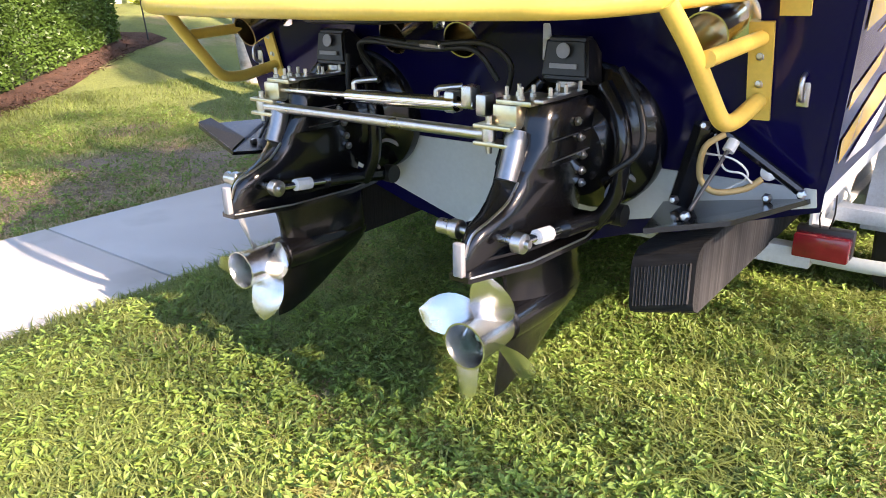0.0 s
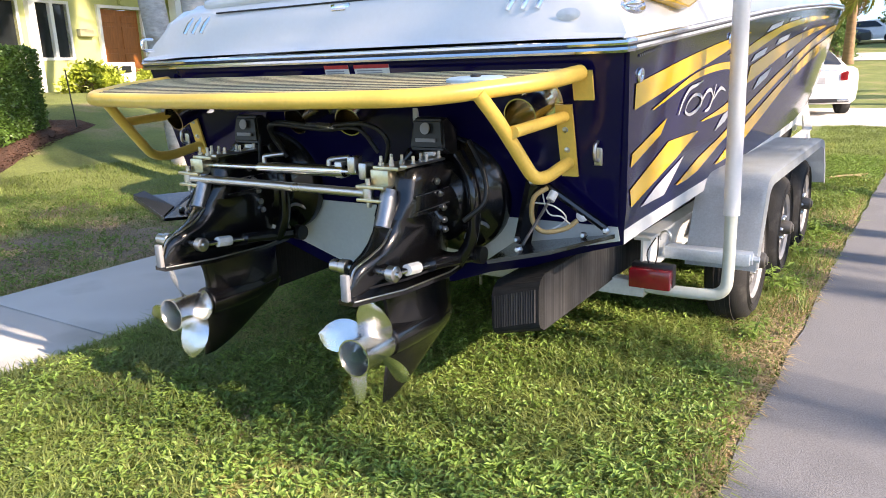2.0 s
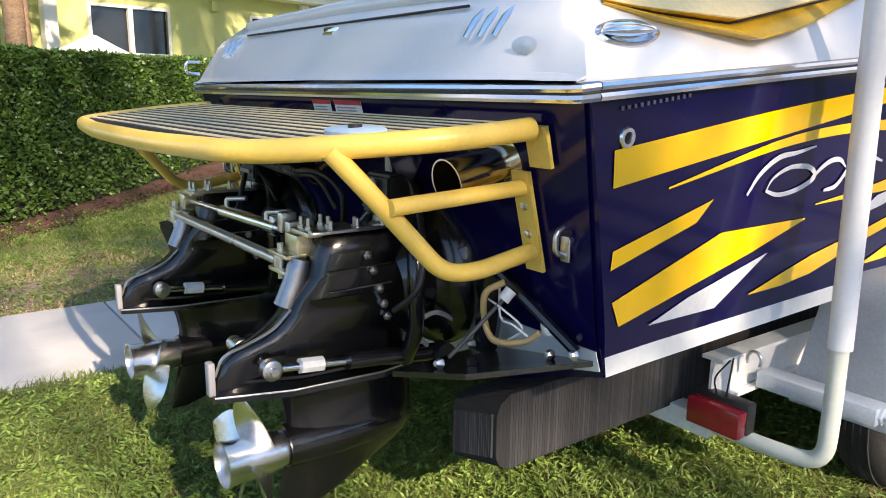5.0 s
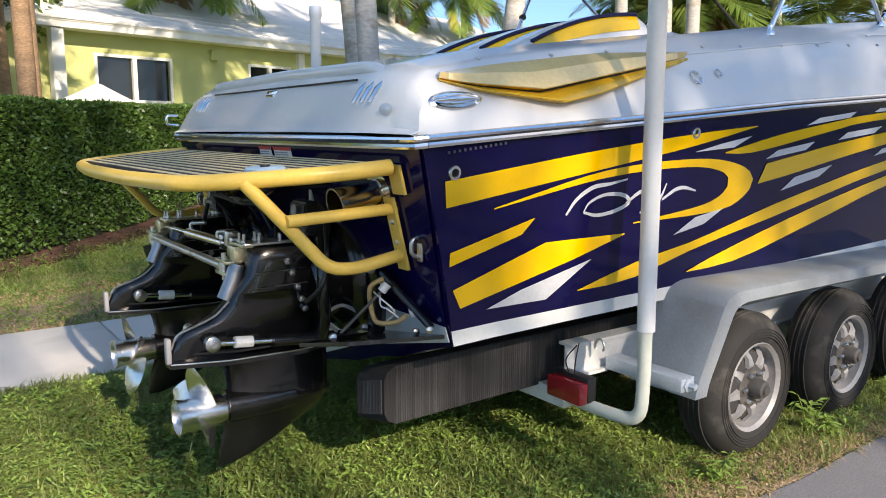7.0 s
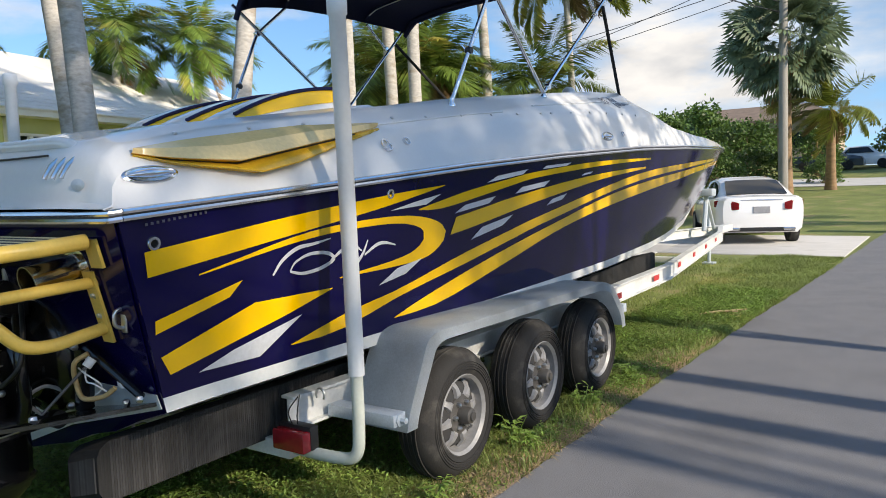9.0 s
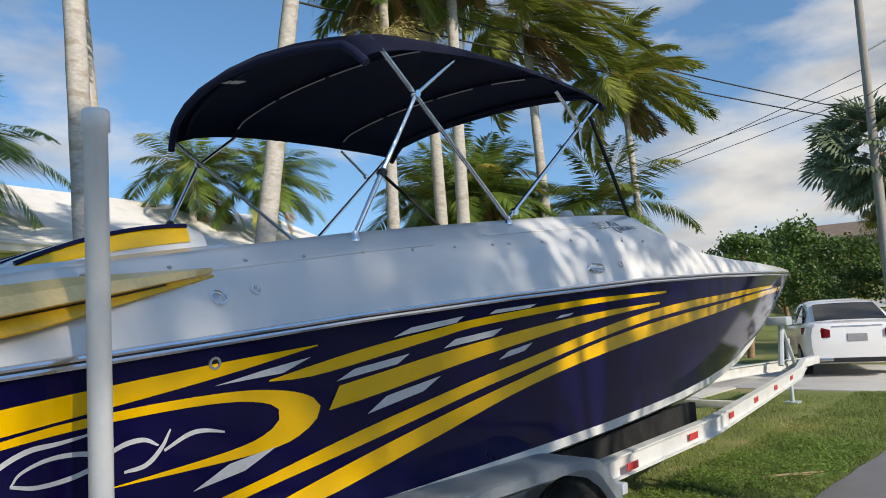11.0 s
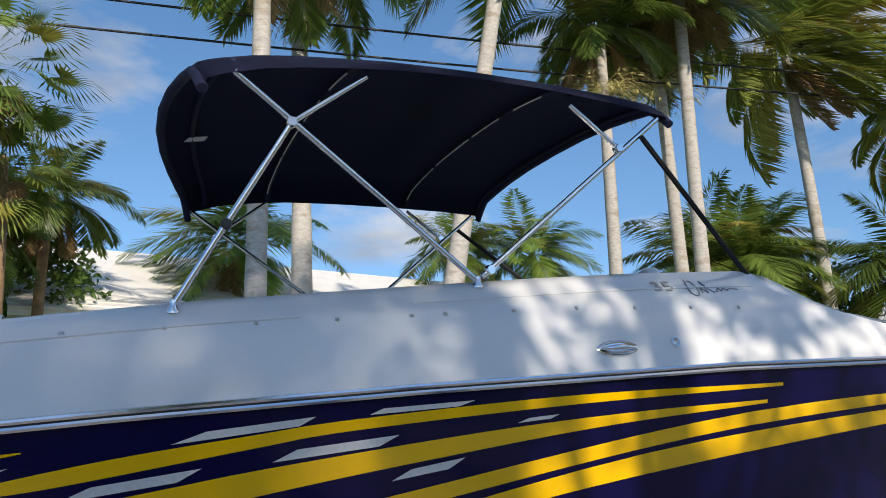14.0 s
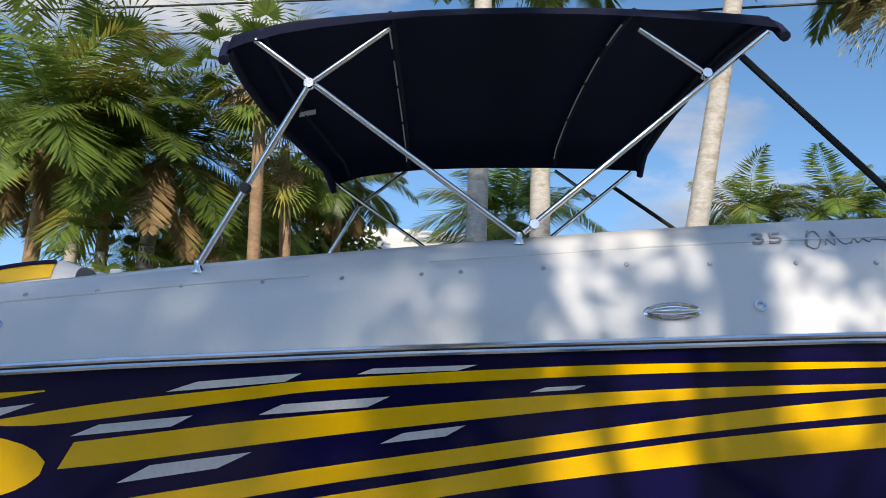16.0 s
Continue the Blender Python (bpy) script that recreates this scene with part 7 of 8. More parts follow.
GREY, BROWN = PALM_TRUNK, PALM_BARK
SMOOTH = "tall palm with smooth pale grey trunk and feathery wind-blown crown"
ROUGH = "palm with brown fibrous trunk and drooping fan leaves"
PALMS = [
    # base, top, radii, crown, scale, bark, label, flowers
    ((-4.95, 3.80), (-6.35, 3.98, 9.6), 0.14, 0.115, CROWNS[2], 1.0, GREY, SMOOTH, 8.3),
    ((-6.95, 4.85), (-9.5, 5.2, 10.6), 0.18, 0.14, CROWNS[0], 1.0, GREY, SMOOTH, 9.2),
    ((-5.50, 6.0), (-6.35, 8.3, 10.6), 0.16, 0.115, CROWNS[2], 1.05, GREY, SMOOTH, 0),
    ((-7.3, 12.4), (-7.6, 12.3, 9.9), 0.15, 0.11, CROWNS[0], 1.1, GREY, SMOOTH, 8.0),
    ((-6.3, 11.9), (-6.5, 12.1, 10.0), 0.15, 0.11, CROWNS[1], 1.1, GREY, SMOOTH, 0),
    ((-6.9, 10.4), (-7.0, 10.5, 8.6), 0.14, 0.10, CROWNS[1], 0.8, GREY, SMOOTH, 7.4),
    ((-6.6, 15.6), (-6.9, 15.4, 8.9), 0.15, 0.10, CROWNS[3], 1.2, GREY, SMOOTH, 0),
    ((-5.4, 18.2), (-5.75, 18.2, 7.5), 0.10, 0.08, CROWNS[3], 1.0, GREY, SMOOTH, 0),
    ((-7.4, 14.0), (-7.5, 14.2, 4.3), 0.14, 0.10, CROWNS[1], 0.9, BROWN, SMOOTH, 0),
    ((-9.0, 14.6), (-9.0, 14.6, 4.4), 0.14, 0.10, CROWNS[2], 0.9, BROWN, SMOOTH, 0),
    ((-6.4, 17.5), (-6.3, 17.6, 4.1), 0.14, 0.10, CROWNS[2], 0.9, GREY, SMOOTH, 0),
    ((-10.5, 17.0), (-10.4, 17.2, 5.0), 0.15, 0.10, CROWNS[0], 1.0, BROWN, SMOOTH, 0),
    ((-18.3, 5.4), (-18.4, 5.6, 6.3), 0.16, 0.12, CROWNS[2], 1.15, BROWN, SMOOTH, 0),
    ((-20.2, 16.9), (-20.2, 16.9, 7.1), 0.16, 0.12, CROWNS[2], 1.0, GREY, SMOOTH, 0),
    ((-21.0, 14.2), (-21.0, 14.2, 7.2), 0.16, 0.12, CROWNS[2], 0.95, GREY, SMOOTH, 0),
    ((-15.0, 21.5), (-15.0, 21.5, 6.2), 0.16, 0.12, CROWNS[2], 1.0, BROWN, SMOOTH, 0),
    ((-8.3, 0.45), (-8.15, 0.35, 6.6), 0.12, 0.10, FANS[0], 1.0, BROWN, ROUGH, 0),
    ((-9.6, 0.65), (-9.4, 0.55, 5.6), 0.12, 0.10, FANS[1], 1.0, BROWN, ROUGH, 0),
    ((-9.6, -1.9), (-9.8, -1.8, 5.6), 0.17, 0.12, CROWNS[2], 1.0, GREY, SMOOTH, 0),
    ((-8.9, -3.6), (-9.1, -3.5, 5.9), 0.15, 0.11, CROWNS[0], 1.1, BROWN, SMOOTH, 0),
    ((-11.5, -2.6), (-11.6, -2.6, 4.6), 0.14, 0.10, FANS[1], 1.0, GREY, ROUGH, 0),
    ((-10.6, -0.9), (-10.5, -0.8, 4.2), 0.10, 0.08, FANS[0], 0.8, GREY, ROUGH, 0),
    ((-12.6, -0.4), (-13.1, -0.5, 5.2), 0.13, 0.10, CROWNS[1], 0.9, GREY, SMOOTH, 0),
    ((-10.2, -3.0), (-10.3, -3.1, 7.0), 0.13, 0.10, FANS[0], 1.2, BROWN, ROUGH, 0),
    ((-8.7, -2.3), (-8.7, -2.3, 3.5), 0.10, 0.08, FANS[1], 0.9, GREY, ROUGH, 0),
    ((-14.5, 0.9), (-14.5, 0.9, 6.3), 0.13, 0.10, CROWNS[1], 0.9, BROWN, SMOOTH, 0),
    ((-12.5, -4.6), (-12.5, -4.6, 6.4), 0.16, 0.11, CROWNS[2], 1.1, GREY, SMOOTH, 0),
]
for i, (b_, t_, r0, r1, cr, sc, bk, lb, fl) in enumerate(PALMS):
    palm(b_, t_, r0, r1, cr, sc, bk, lb, fl, turn=0.3 * (i % 3) - 0.3 if cr is CROWNS[3] else 1.3 * i, bow=0.08)

# ---------- far end: car, pole, wires, houses and trees ----------
CAR = Vector((-1.05, 17.95, G + 0.05))
car = thing("parked_car", CAR, "white saloon car parked on the concrete driveway", "car")
CROT = Matrix.Rotation(radians(23), 4, "Z")


def cp(x, y, z):
    return CAR + CROT @ Vector((x, y, z))


# body: sections from the tail to the nose (y, half width, top, bottom, width at the top)
bm = bmesh.new()
rings = []
for y, w, zt, zb, wt in ((-2.30, 0.60, 0.92, 0.36, 0.62), (-2.27, 0.78, 0.985, 0.27, 0.70), (-2.15, 0.87, 1.01, 0.22, 0.74), (-1.9, 0.895, 1.02, 0.20, 0.77), (-1.4, 0.905, 1.01, 0.20, 0.80), (-0.6, 0.905, 0.97, 0.20, 0.82), (0.4, 0.905, 0.94, 0.20, 0.82), (1.2, 0.90, 0.92, 0.20, 0.80), (1.9, 0.86, 0.84, 0.22, 0.74), (2.25, 0.70, 0.68, 0.30, 0.62)):
    half = [(0, zb), (w * 0.86, zb), (w * 0.97, zb + 0.10), (w, zb + 0.30), (w * 1.0, zt - 0.22), (w * 0.965, zt - 0.07), (wt, zt - 0.012), (wt * 0.6, zt), (0, zt + 0.01)]
    rings.append([cp(x, y, z) for x, z in half] + [cp(-x, y, z) for x, z in reversed(half[1:-1])])
ring_loft(bm, rings, True)
body = part("body", bm, CAR_WHITE, car, "white car body", 35)
# cabin: white shell with dark glass set just proud
CAB = ((-1.86, 0.74, 1.00), (-1.45, 0.685, 1.19), (-1.02, 0.62, 1.355), (-0.5, 0.60, 1.425), (0.1, 0.60, 1.43), (0.5, 0.615, 1.385), (0.85, 0.665, 1.22), (1.3, 0.73, 0.95))
bm = bmesh.new()
rings = [[cp(0.80, y, 0.93), cp(w + 0.02, y, z - 0.06), cp(w * 0.86, y, z - 0.012), cp(w * 0.5, y, z + 0.008), cp(-w * 0.5, y, z + 0.008), cp(-w * 0.86, y, z - 0.012), cp(-w - 0.02, y, z - 0.06), cp(-0.80, y, 0.93)] for y, w, z in CAB]
ring_loft(bm, rings, True)
part("cabin", bm, CAR_WHITE, car, "", 40)
bm = bmesh.new()
rings = [[cp(u * w * 0.88, y - 0.02, z + 0.022 - 0.02 * abs(u) ** 3) for u in np.linspace(-1, 1, 9)] for y, w, z in ((-1.78, 0.72, 1.035), (-1.45, 0.685, 1.19), (-1.06, 0.63, 1.342))]
ring_loft(bm, rings, False, False)
part("rear_window", bm, CAR_GLASS, car, "dark tinted rear window", 50)
bm = bmesh.new()
rings = [[cp(u * w * 0.88, y + 0.02, z + 0.022 - 0.02 * abs(u) ** 3) for u in np.linspace(-1, 1, 9)] for y, w, z in ((0.52, 0.62, 1.375), (0.85, 0.665, 1.22), (1.2, 0.715, 1.005))]
ring_loft(bm, rings, False, False)
part("windscreen", bm, CAR_GLASS, car, "dark tinted windscreen", 50)
for s in (1, -1):
    for y0, y1 in ((-1.25, -0.42), (-0.36, 0.62)):
        bm = bmesh.new()
        z1, z2 = float(np.interp(y0, [c[0] for c in CAB], [c[2] for c in CAB])), float(np.interp(y1, [c[0] for c in CAB], [c[2] for c in CAB]))
        plate(bm, [cp(0.815 * s, y0 - 0.15 * (y0 < -1), 0.985), cp(0.815 * s, y1 + 0.25 * (y1 > 0), 0.965), cp(0.655 * s, y1, z2 - 0.09), cp(0.665 * s, y0, z1 - 0.09)], 0.012)
        part("side_window", bm, CAR_GLASS, car, "dark side window")
    bm = bmesh.new()
    rings = []
    for t in np.linspace(0, 1, 8):
        x, y = 0.46 + 0.455 * t, -2.325 + 0.36 * t ** 2.4
        h = 0.045 + 0.055 * math.sin(math.pi * (0.15 + 0.75 * t))
        rings.append([cp(s * x, y, 0.80 + 0.055 * t + dz * h) for dz in (-1, -0.3, 0.4, 1)])
    ring_loft(bm, rings, False, False)
    bmesh.ops.solidify(bm, geom=bm.faces[:], thickness=0.03)
    part("tail_light", bm, RED_LENS, car, "dark red tail light", 50)
    bm = bmesh.new()
    box(bm, cp(0.56 * s, -2.285, 0.31), (0.26, 0.05, 0.07), CROT.to_3x3(), 0.02)
    part("exhaust_trim", bm, CHROME, car)
    for y in (-1.42, 1.42):
        bm = bmesh.new()
        lathe(bm, [(0.2, 0.09), (0.30, 0.10), (0.325, 0.05), (0.325, -0.08), (0.30, -0.1)], axis_matrix(cp(0.815 * s, y, 0.275), CROT @ Vector((s, 0, 0))), 24)
        wh = part("wheel", bm, TYRE, car, "black tyre", 30)
        bm = bmesh.new()
        lathe(bm, [(0.21, 0.10), (0.19, 0.06), (0.05, 0.08), (0, 0.08)], axis_matrix(cp(0.815 * s, y, 0.275), CROT @ Vector((s, 0, 0))), 20)
        part("rim", bm, WHEEL_GREY, wh, "", 30)
bm = bmesh.new()
box(bm, cp(0, -2.30, 0.72), (0.34, 0.03, 0.14), CROT.to_3x3(), 0.006)
part("number_plate", bm, LABEL_GREY, car, "blank number plate")
bm = bmesh.new()
box(bm, cp(0, -2.285, 0.30), (1.36, 0.04, 0.09), CROT.to_3x3(), 0.02)
part("bumper_insert", bm, BLACK_PLASTIC, car, "dark lower bumper insert")
bm = bmesh.new()
tube(bm, [cp(x, -2.305 + 0.03 * x * x, 0.93) for x in np.linspace(-0.42, 0.42, 7)], 0.012, 6)
part("boot_trim", bm, CHROME, car, "chrome boot trim", 50)

# utility pole with lamp and cables
POLE = Vector((-2.55, 32.0, 0))
PZ0 = ground_z(POLE.x, POLE.y)
upole = thing("utility_pole", (POLE.x, POLE.y, PZ0), "weathered wooden utility pole with street lamp arm and cables", "utility pole")
bm = bmesh.new()
tube(bm, [(POLE.x, POLE.y, PZ0 - 0.2), (POLE.x - 0.03, POLE.y, PZ0 + 6), (POLE.x - 0.06, POLE.y, PZ0 + 13)], [0.19, 0.17, 0.14], 12)
part("pole", bm, WOOD_POLE, upole, "", 50)
bm = bmesh.new()
tube(bm, smooth_path([(POLE.x - 0.15, POLE.y, PZ0 + 10.2), (POLE.x + 1.5, POLE.y + 0.5, PZ0 + 10.9), (POLE.x + 3.2, POLE.y + 1, PZ0 + 11.2)], 6), 0.04, 8)
arm = part("lamp_arm", bm, GALV, upole, "", 50)
bm = bmesh.new()
lathe(bm, [(0.05, 0.1), (0.2, 0.0), (0.22, -0.2), (0.12, -0.3), (0, -0.31)], Matrix.Translation((POLE.x + 3.3, POLE.y + 1, PZ0 + 11.2)), 14)
part("lamp_head", bm, LABEL_GREY, arm, "street lamp head", 50)


def cable(a, b, sag, r=0.012):
    bm = bmesh.new()
    a, b = Vector(a), Vector(b)
    tube(bm, [a.lerp(b, t) - Vector((0, 0, sag * 4 * t * (1 - t))) for t in np.linspace(0, 1, 26)], r, 5)
    part("cable", bm, WIRE, upole, "black overhead cable")


PT = Vector((POLE.x - 0.15, POLE.y, PZ0))
NEAR = Vector((-11.5, -9.0, 0))
for z, zn, off in ((7.5, 8.4, 0.0), (7.9, 8.9, 0.25)):
    cable(PT + Vector((0, 0, z)), NEAR + Vector((off, 0, zn)), 0.5, 0.022)
for dx, dy, z0_, z1_ in ((-30, -6, 9.0, 4.6), (-26, -2, 9.6, 4.0), (-40, 10, 8.6, 6.0), (14, -26, 8.0, 8.8), (14, -26, 8.5, 9.4), (-4, 60, 8.0, 8.0)):
    cable(PT + Vector((0, 0, z0_)), PT + Vector((dx, dy, z1_)), 0.7, 0.016)


# ---------- leafy shrubs and trees ----------
def shrub_mesh(name, seed, rx, ry, rz, clumps, leaves, size, leaf=BUSH_LEAF):
    rnd = random.Random(seed)
    verts, faces = [], []
    for _ in range(clumps):
        a, e, q = rnd.uniform(0, 6.283), rnd.uniform(-0.5, 1.45), rnd.uniform(0.55, 1.05)
        c = Vector((rx * q * math.cos(a) * math.cos(e), ry * q * math.sin(a) * math.cos(e), rz * q * math.sin(e)))
        cs = rnd.uniform(0.16, 0.34) * rx
        for _ in range(leaves):
            d = Vector((rnd.gauss(0, 1), rnd.gauss(0, 1), rnd.gauss(0.2, 0.8))).normalized()
            s_ = d.cross(Vector((rnd.gauss(0, 1), rnd.gauss(0, 1), rnd.gauss(0, 1)))).normalized()
            o = c + Vector((rnd.gauss(0, 1), rnd.gauss(0, 1), rnd.gauss(0, 0.8))) * cs * 0.5
            leaf_quad(verts, faces, o, d, s_, size * rnd.uniform(0.7, 1.3), size * 0.3)
    me = bpy.data.meshes.new(name)
    me.from_pydata([tuple(v) for v in verts], [], faces)
    me.materials.append(leaf)
    return me


SHRUBS = [shrub_mesh("leafy_crown", 31, 1.0, 1.0, 0.8, 46, 60, 0.12), shrub_mesh("leafy_crown", 32, 1.0, 1.0, 1.0, 60, 50, 0.12)]
CROTONS = shrub_mesh("leafy_crown", 33, 1.0, 1.0, 0.8, 40, 40, 0.22, CROTON_LEAF)


def tree(base, height, r, mesh, label, trunk_r=0.08):
    z0 = ground_z(base[0], base[1])
    b = Vector((base[0], base[1], z0))
    ob = thing("leafy_tree", b, label, "tree", "trees")
    bm = bmesh.new()
    rnd = random.Random(int(base[0] * 13 + base[1]))
    top = b + Vector((0, 0, height - r))
    tube(bm, [b, b.lerp(top, 0.5) + Vector((0.1, 0, 0)), top + Vector((0, 0, r * 0.4))], [trunk_r * 1.3, trunk_r, trunk_r * 0.4], 8)
    for _ in range(5):
        a = rnd.uniform(0, 6.283)
        tube(bm, [b.lerp(top, rnd.uniform(0.5, 0.95)), top + Vector((math.cos(a) * r * 0.6, math.sin(a) * r * 0.6, rnd.uniform(-0.2, 0.5) * r))], [trunk_r * 0.5, trunk_r * 0.2], 6)
    part("trunk", bm, PALM_BARK, ob, "", 50)
    c = new("crown", mesh)
    c.parent = ob
    c.matrix_basis = Matrix.Translation((0, 0, height - r)) @ Matrix.Rotation(rnd.uniform(0, 6), 4, "Z") @ Matrix.Diagonal((r, r, r, 1))
    return ob


for x, y, h, r in ((-3.9, 20.8, 3.5, 0.85), (-5.2, 21.8, 3.1, 1.1), (-3.2, 24.0, 2.4, 0.9), (-4.4, 25.5, 2.6, 1.0), (-2.2, 40.5, 1.3, 0.9), (-4.6, 37.0, 2.2, 1.3), (1.0, 58.0, 3.6, 2.2), (-8.0, 34.0, 3.2, 1.8), (3.6, 56.0, 5.0, 3.2), (6.0, 52.0, 5.6, 3.2), (8.6, 50.0, 6.0, 3.0), (10.5, 44.0, 5.0, 3.0), (-7.5, 52.0, 3.2, 2.0), (-11.5, 50.0, 4.0, 2.6), (-6.6, 44.0, 3.6, 1.9), (-9.4, 46.0, 4.0, 2.2), (-3.4, 47.0, 3.0, 1.5)):
    tree((x, y), h, r, SHRUBS[int(x * 7 + y) % 2], "bushy green garden tree behind the lane")
# low tree behind the house
for x, y, h, r in ((-18.5, -3.5, 5.2, 2.2), (-16.0, 0.5, 4.6, 1.6), (-9.2, 18.0, 4.2, 1.5)):
    tree((x, y), h, r, SHRUBS[1], "round leafy tree beyond the roof")
# fan palms beside the pole
for b_, t_, cr, sc in (((-2.75, 34.0), (-2.8, 34.0, 7.2), FANS[2], 2.0), ((-1.3, 36.0), (-1.15, 34.6, 4.2), CROWNS[3], 0.95), ((-3.3, 36.4), (-3.5, 36.4, 5.6), FANS[1], 1.2)):
    palm(b_, t_, 0.22, 0.16, cr, sc, PALM_BARK, "fan palm beside the utility pole", False, 1.0)
# far buildings
for x, y, w, d, h, m_, rm in ((-9.5, 62.0, 11.0, 8.0, 2.9, TAN_WALL, TERRACOTTA), (4.5, 78.0, 12.0, 8.0, 3.0, HOUSE_WHITE, TERRACOTTA), (-26.0, 42.0, 12.0, 9.0, 2.9, HOUSE_WHITE, ROOF_WHITE)):
    z0 = ground_z(x, y)
    fb = thing("far_house", (x, y, z0), "low stucco house with tiled roof far down the street", "house", "far houses")
    bm = bmesh.new()
    box(bm, (x, y, z0 + h / 2), (w, d, h))
    part("wall", bm, m_, fb)
    bm = bmesh.new()
    ring_loft(bm, [[Vector((x + a * (w / 2 + 0.5) * k, y + b * (d / 2 + 0.5) * k2, z0 + z)) for a, b in ((-1, -1), (1, -1), (1, 1), (-1, 1))] for k, k2, z in ((1, 1, h), (1, 1, h + 0.15), (0.6, 0.05, h + 1.5))], True)
    part("roof", bm, rm, fb)
    for u in (-0.3, 0.05, 0.32):
        bm = bmesh.new()
        box(bm, (x + u * w, y - d / 2 - 0.02, z0 + 1.5), (1.3, 0.08, 1.1))
        part("window", bm, DARK_GLASS, fb, "dark window")
# two far parked cars
for x, y, m_, lb in ((-3.7, 54.0, CAR_GREY, "dark car parked far down the street"), (-1.9, 55.5, CAR_WHITE, "white car parked far down the street")):
    z0 = ground_z(x, y)
    fc = thing("far_car", (x, y, z0), lb, "car", "far cars")
    bm = bmesh.new()
    rings = []
    for t, h, zb in ((-2.1, 0.75, 0.3), (-1.9, 0.95, 0.25), (-1.2, 1.0, 0.25), (-0.7, 1.42, 0.25), (0.5, 1.45, 0.25), (1.1, 1.0, 0.25), (2.0, 0.85, 0.25), (2.15, 0.6, 0.3)):
        rings.append([Vector((x + t, y + q, z0 + z)) for q, z in ((-0.85, zb), (-0.88, 0.7), (-0.7, h), (0.7, h), (0.88, 0.7), (0.85, zb))])
    ring_loft(bm, rings, True)
    part("body", bm, m_, fc, "", 40)
    bm = bmesh.new()
    plate(bm, [(x - 0.95, y - 0.86, z0 + 1.0), (x + 0.85, y - 0.86, z0 + 1.0), (x + 0.45, y - 0.74, z0 + 1.36), (x - 0.6, y - 0.74, z0 + 1.36)], 0.02)
    part("side_glass", bm, CAR_GLASS, fc)
    for t in (-1.3, 1.3):
        bm = bmesh.new()
        lathe(bm, [(0.31, -0.1), (0.31, 0.1), (0.18, 0.11), (0, 0.11)], axis_matrix((x + t, y - 0.8, z0 + 0.31), (0, -1, 0)), 16)
        part("wheel", bm, TYRE, fc, "", 40)

# stake by the mulch bed and a fallen twig on the verge
st = thing("garden_stake", (-9.75, 4.95, ground_z(-9.75, 4.95)), "thin green metal garden stake in the lawn", "stake")
bm = bmesh.new()
tube(bm, [(-9.75, 4.95, ground_z(-9.75, 4.95)), (-9.80, 4.92, ground_z(-9.75, 4.95) + 0.95)], 0.011, 6)
part("rod", bm, BLACK_PLASTIC, st)
tw = thing("fallen_twig", (1.22, 7.05, G), "pale dry fallen twig on the grass verge", "twig")
bm = bmesh.new()
tube(bm, smooth_path([(1.02, 6.85, G + 0.05), (1.2, 7.05, G + 0.06), (1.40, 7.32, G + 0.05)], 5), 0.010, 6)
tube(bm, [(1.2, 7.05, G + 0.06), (1.36, 7.1, G + 0.06)], 0.007, 6)
part("stem", bm, STRAW, tw, "", 50)

# ---------- roadside trees across the lane, which shade the boat ----------
SHADE = [shrub_mesh("shade_crown", 41, 1.0, 1.0, 0.9, 30, 90, 0.085), shrub_mesh("shade_crown", 42, 1.0, 1.0, 0.9, 46, 34, 0.07), shrub_mesh("shade_crown", 43, 1.0, 1.0, 0.9, 26, 70, 0.085)]
for x, y, h, r, k in ((22.0, -7.4, 16.9, 3.2, 1), (23.0, -2.6, 19.0, 3.2, 1), (20.0, -0.9, 14.1, 2.0, 0), (19.5, 0.8, 12.9, 1.3, 0), (9.8, 3.5, 8.1, 1.5, 2), (9.4, 5.3, 7.9, 1.4, 2)):
    tree((x, y), h, r, SHADE[k], "tall leafy roadside tree across the lane", 0.11)
for i, (x, y, h) in enumerate(((13.2, 2.3, 13.4), (13.0, 3.15, 13.0), (14.6, 22.0, 9.6))):
    palm((x, y), (x - 0.2, y + 0.1, h), 0.15, 0.12, CROWNS[i % 3], 0.85, PALM_TRUNK, "tall palm across the lane with feathery crown", False, 0.7 * i)
for i in range(9):
    x, y = 15.0 + 1.5 * (i % 3), -12.0 + 4.6 * i
    tree((x, y), 4.4 + 0.5 * (i % 2), 2.5, SHRUBS[i % 2], "bushy green tree lining the far side of the lane", 0.14)

# brown board fence beside the house
fence = thing("board_fence", (-17.5, -0.9, 1.0), "brown weathered wooden board fence beside the house", "fence")
for k in range(26):
    bm = bmesh.new()
    q = Vector((-16.2 - 0.16 * k, -0.55 - 0.035 * k, 0))
    z0 = ground_z(q.x, q.y)
    box(bm, (q.x, q.y, z0 + 0.85), (0.15, 0.03, 1.75), Matrix.Rotation(radians(12), 3, "Z"), 0.004)
    part("board", bm, PALM_BARK, fence)
par = thing("garden_parasol", (-13.1, 2.2, 1.0), "white garden parasol top showing over the hedge", "parasol")
bm = bmesh.new()
lathe(bm, [(0.75, 0.0), (0.4, 0.17), (0.08, 0.34), (0, 0.36)], Matrix.Translation((-13.1, 2.3, 2.05)), 8)
part("canopy", bm, HOUSE_WHITE, par)
bm = bmesh.new()
tube(bm, [(-13.1, 2.3, ground_z(-13.1, 2.3)), (-13.1, 2.3, 2.35)], 0.02, 8)
part("pole", bm, HOUSE_WHITE, par)

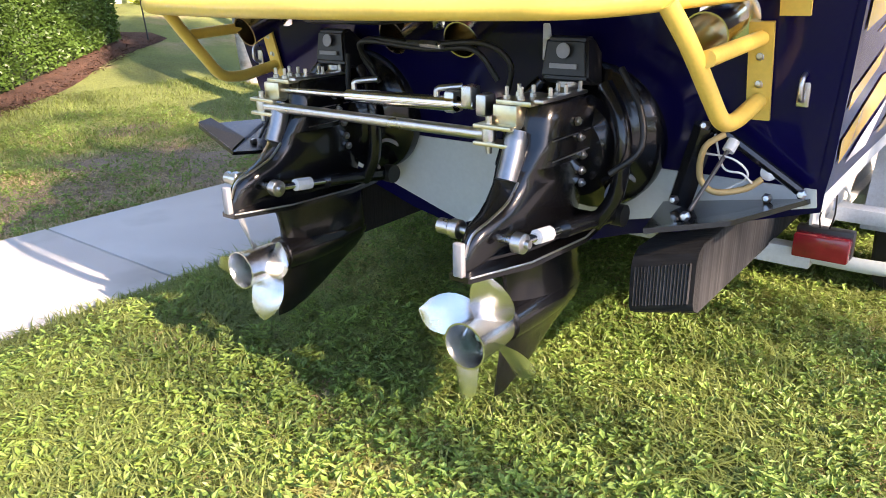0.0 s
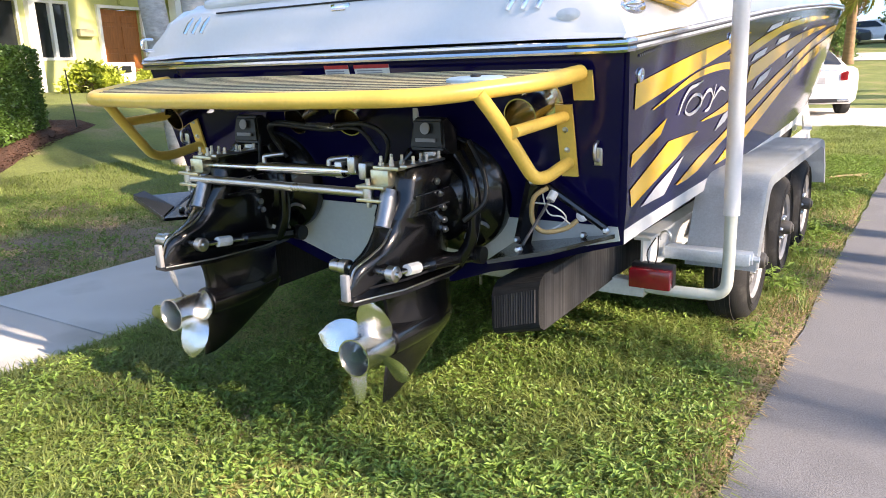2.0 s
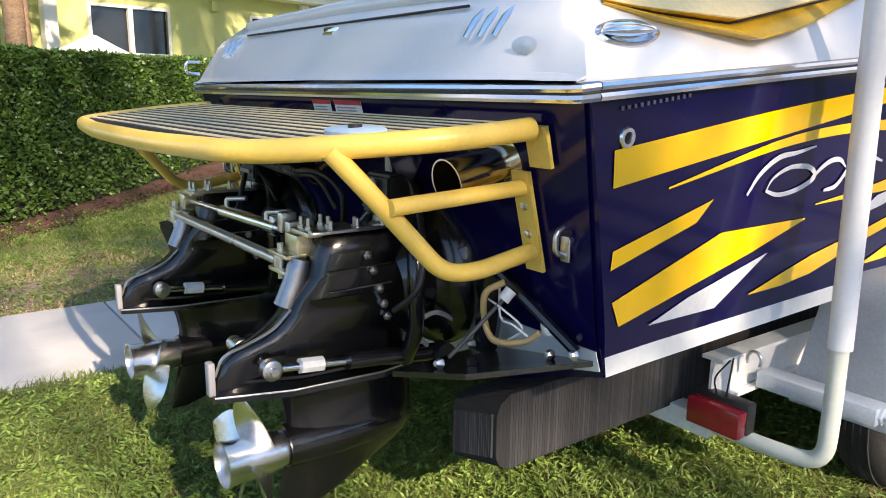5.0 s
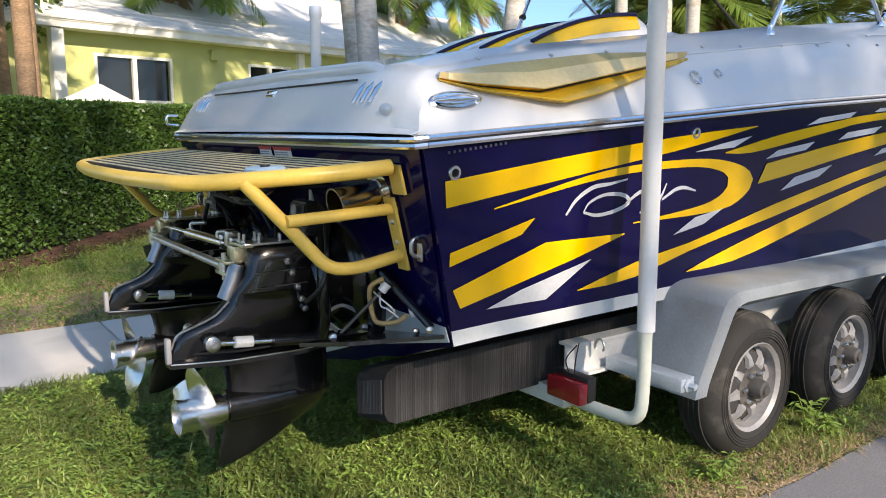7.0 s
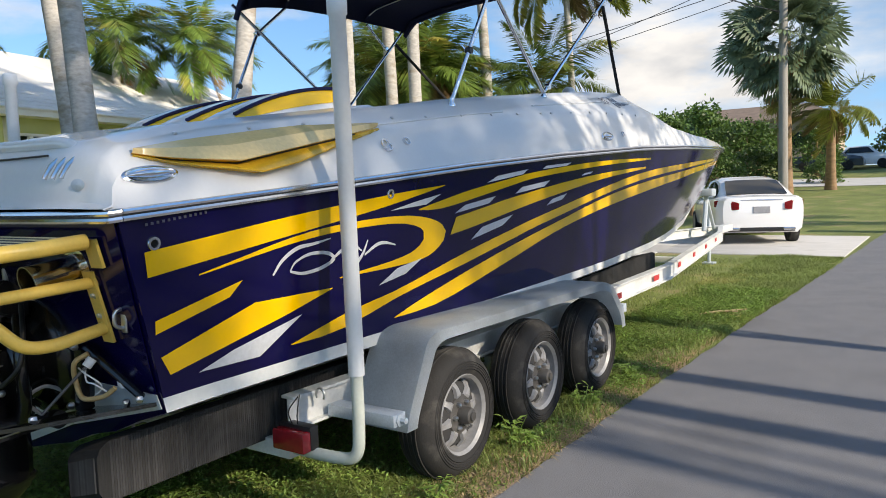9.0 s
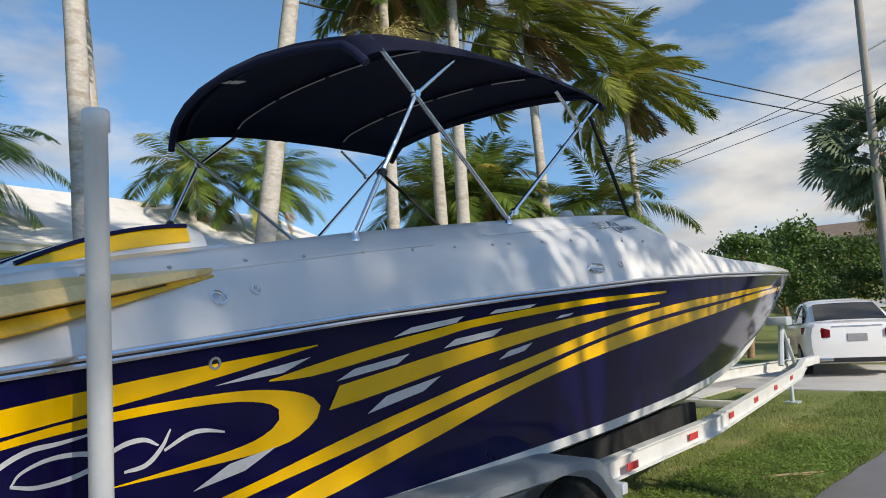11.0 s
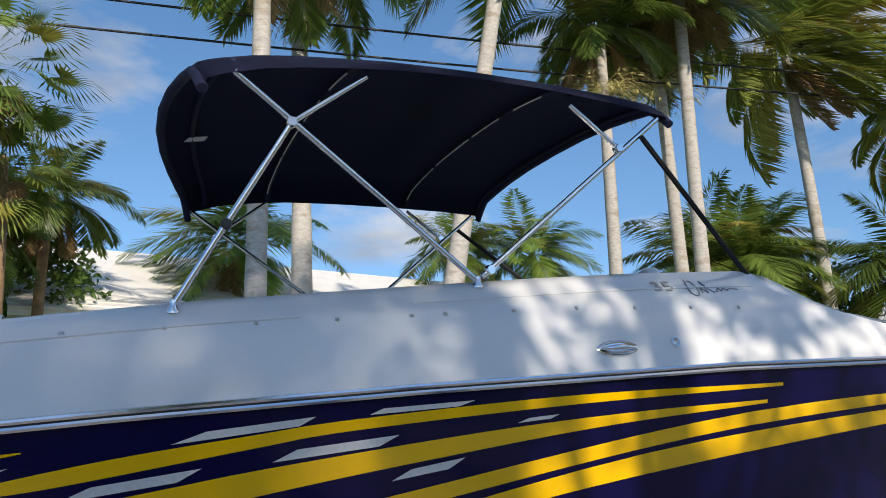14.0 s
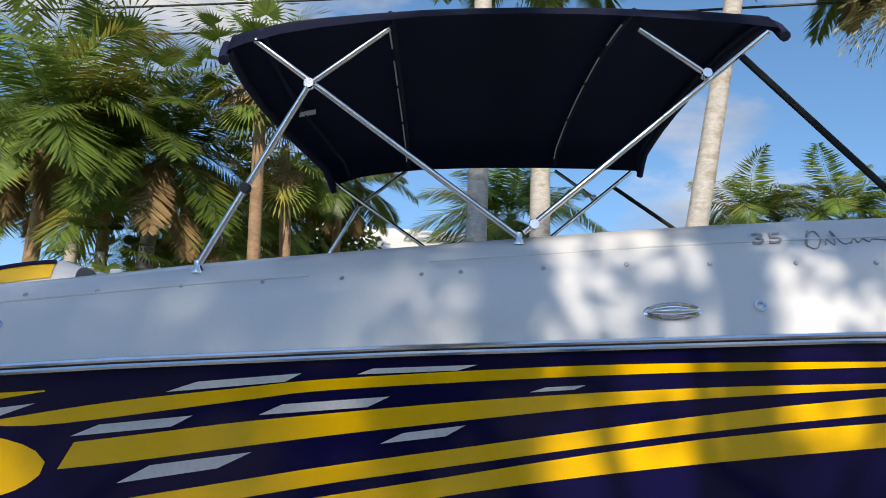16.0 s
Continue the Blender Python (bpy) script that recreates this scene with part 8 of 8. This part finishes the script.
# low planting and a white planter cart before the house
for i, (u, v, h, r) in enumerate(((6.9, -2.4, 0.72, 0.55), (7.35, -2.5, 0.58, 0.45), (8.9, -2.3, 0.55, 0.42), (11.6, -1.4, 0.6, 0.45))):
    q = hp(u, v, 0)
    tree((q.x, q.y), h, r, CROTONS, "low yellow-green shrub before the house", 0.02)
q = hp(7.9, -1.9, 0)
cart = thing("planter_cart", (q.x, q.y, ground_z(q.x, q.y)), "low white wooden planter cart with dark openings before the house", "planter")
bm = bmesh.new()
zc_ = ground_z(q.x, q.y)
box(bm, (q.x, q.y, zc_ + 0.42), (0.5, 1.5, 0.5), HROT @ Matrix.Rotation(radians(90), 3, "Z"), 0.03)
part("cart_body", bm, HOUSE_WHITE, cart)
for k in (-1, 0, 1):
    bm = bmesh.new()
    c = q + hv * 0.42 * k - hw * 0.262
    box(bm, (c.x, c.y, zc_ + 0.5), (0.3, 0.02, 0.16), HROT)
    part("opening", bm, DARK_GLASS, cart, "dark opening")
for k in (-0.5, 0.5):
    bm = bmesh.new()
    c = q + hv * k - hw * 0.2
    lathe(bm, [(0.14, -0.04), (0.14, 0.04)], axis_matrix((c.x, c.y, zc_ + 0.13), hw), 16)
    part("cart_wheel", bm, BLACK_PLASTIC, cart, "", 40)

# dark wheeled bin at the far edge of the lane
bin_ = thing("wheeled_bin", (2.35, 20.2, ground_z(2.35, 20.2)), "dark plastic wheeled rubbish bin beside the lane", "bin")
bm = bmesh.new()
zb_ = ground_z(2.35, 20.2) + 0.02
ring_loft(bm, [[Vector((2.35 + a * w, 20.2 + b * w * 1.1, zb_ + z)) for a, b in ((-1, -1), (1, -1), (1, 1), (-1, 1))] for w, z in ((0.23, 0.06), (0.30, 0.98), (0.32, 0.99), (0.32, 1.03))], True)
part("bin_body", bm, BLACK_PLASTIC, bin_)
bm = bmesh.new()
ring_loft(bm, [[Vector((2.35 + a * w, 20.2 + b * w * 1.1, zb_ + z)) for a, b in ((-1, -1), (1, -1), (1, 1), (-1, 1))] for w, z in ((0.33, 1.034), (0.33, 1.07), (0.22, 1.12))], True)
part("bin_lid", bm, BLACK_PLASTIC, bin_)
for s in (-1, 1):
    bm = bmesh.new()
    lathe(bm, [(0.10, -0.03), (0.10, 0.03), (0.05, 0.035), (0, 0.035)], axis_matrix((2.35 + 0.25 * s, 20.42, zb_ + 0.085), (s, 0, 0)), 16)
    part("wheel", bm, TYRE, bin_, "", 40)
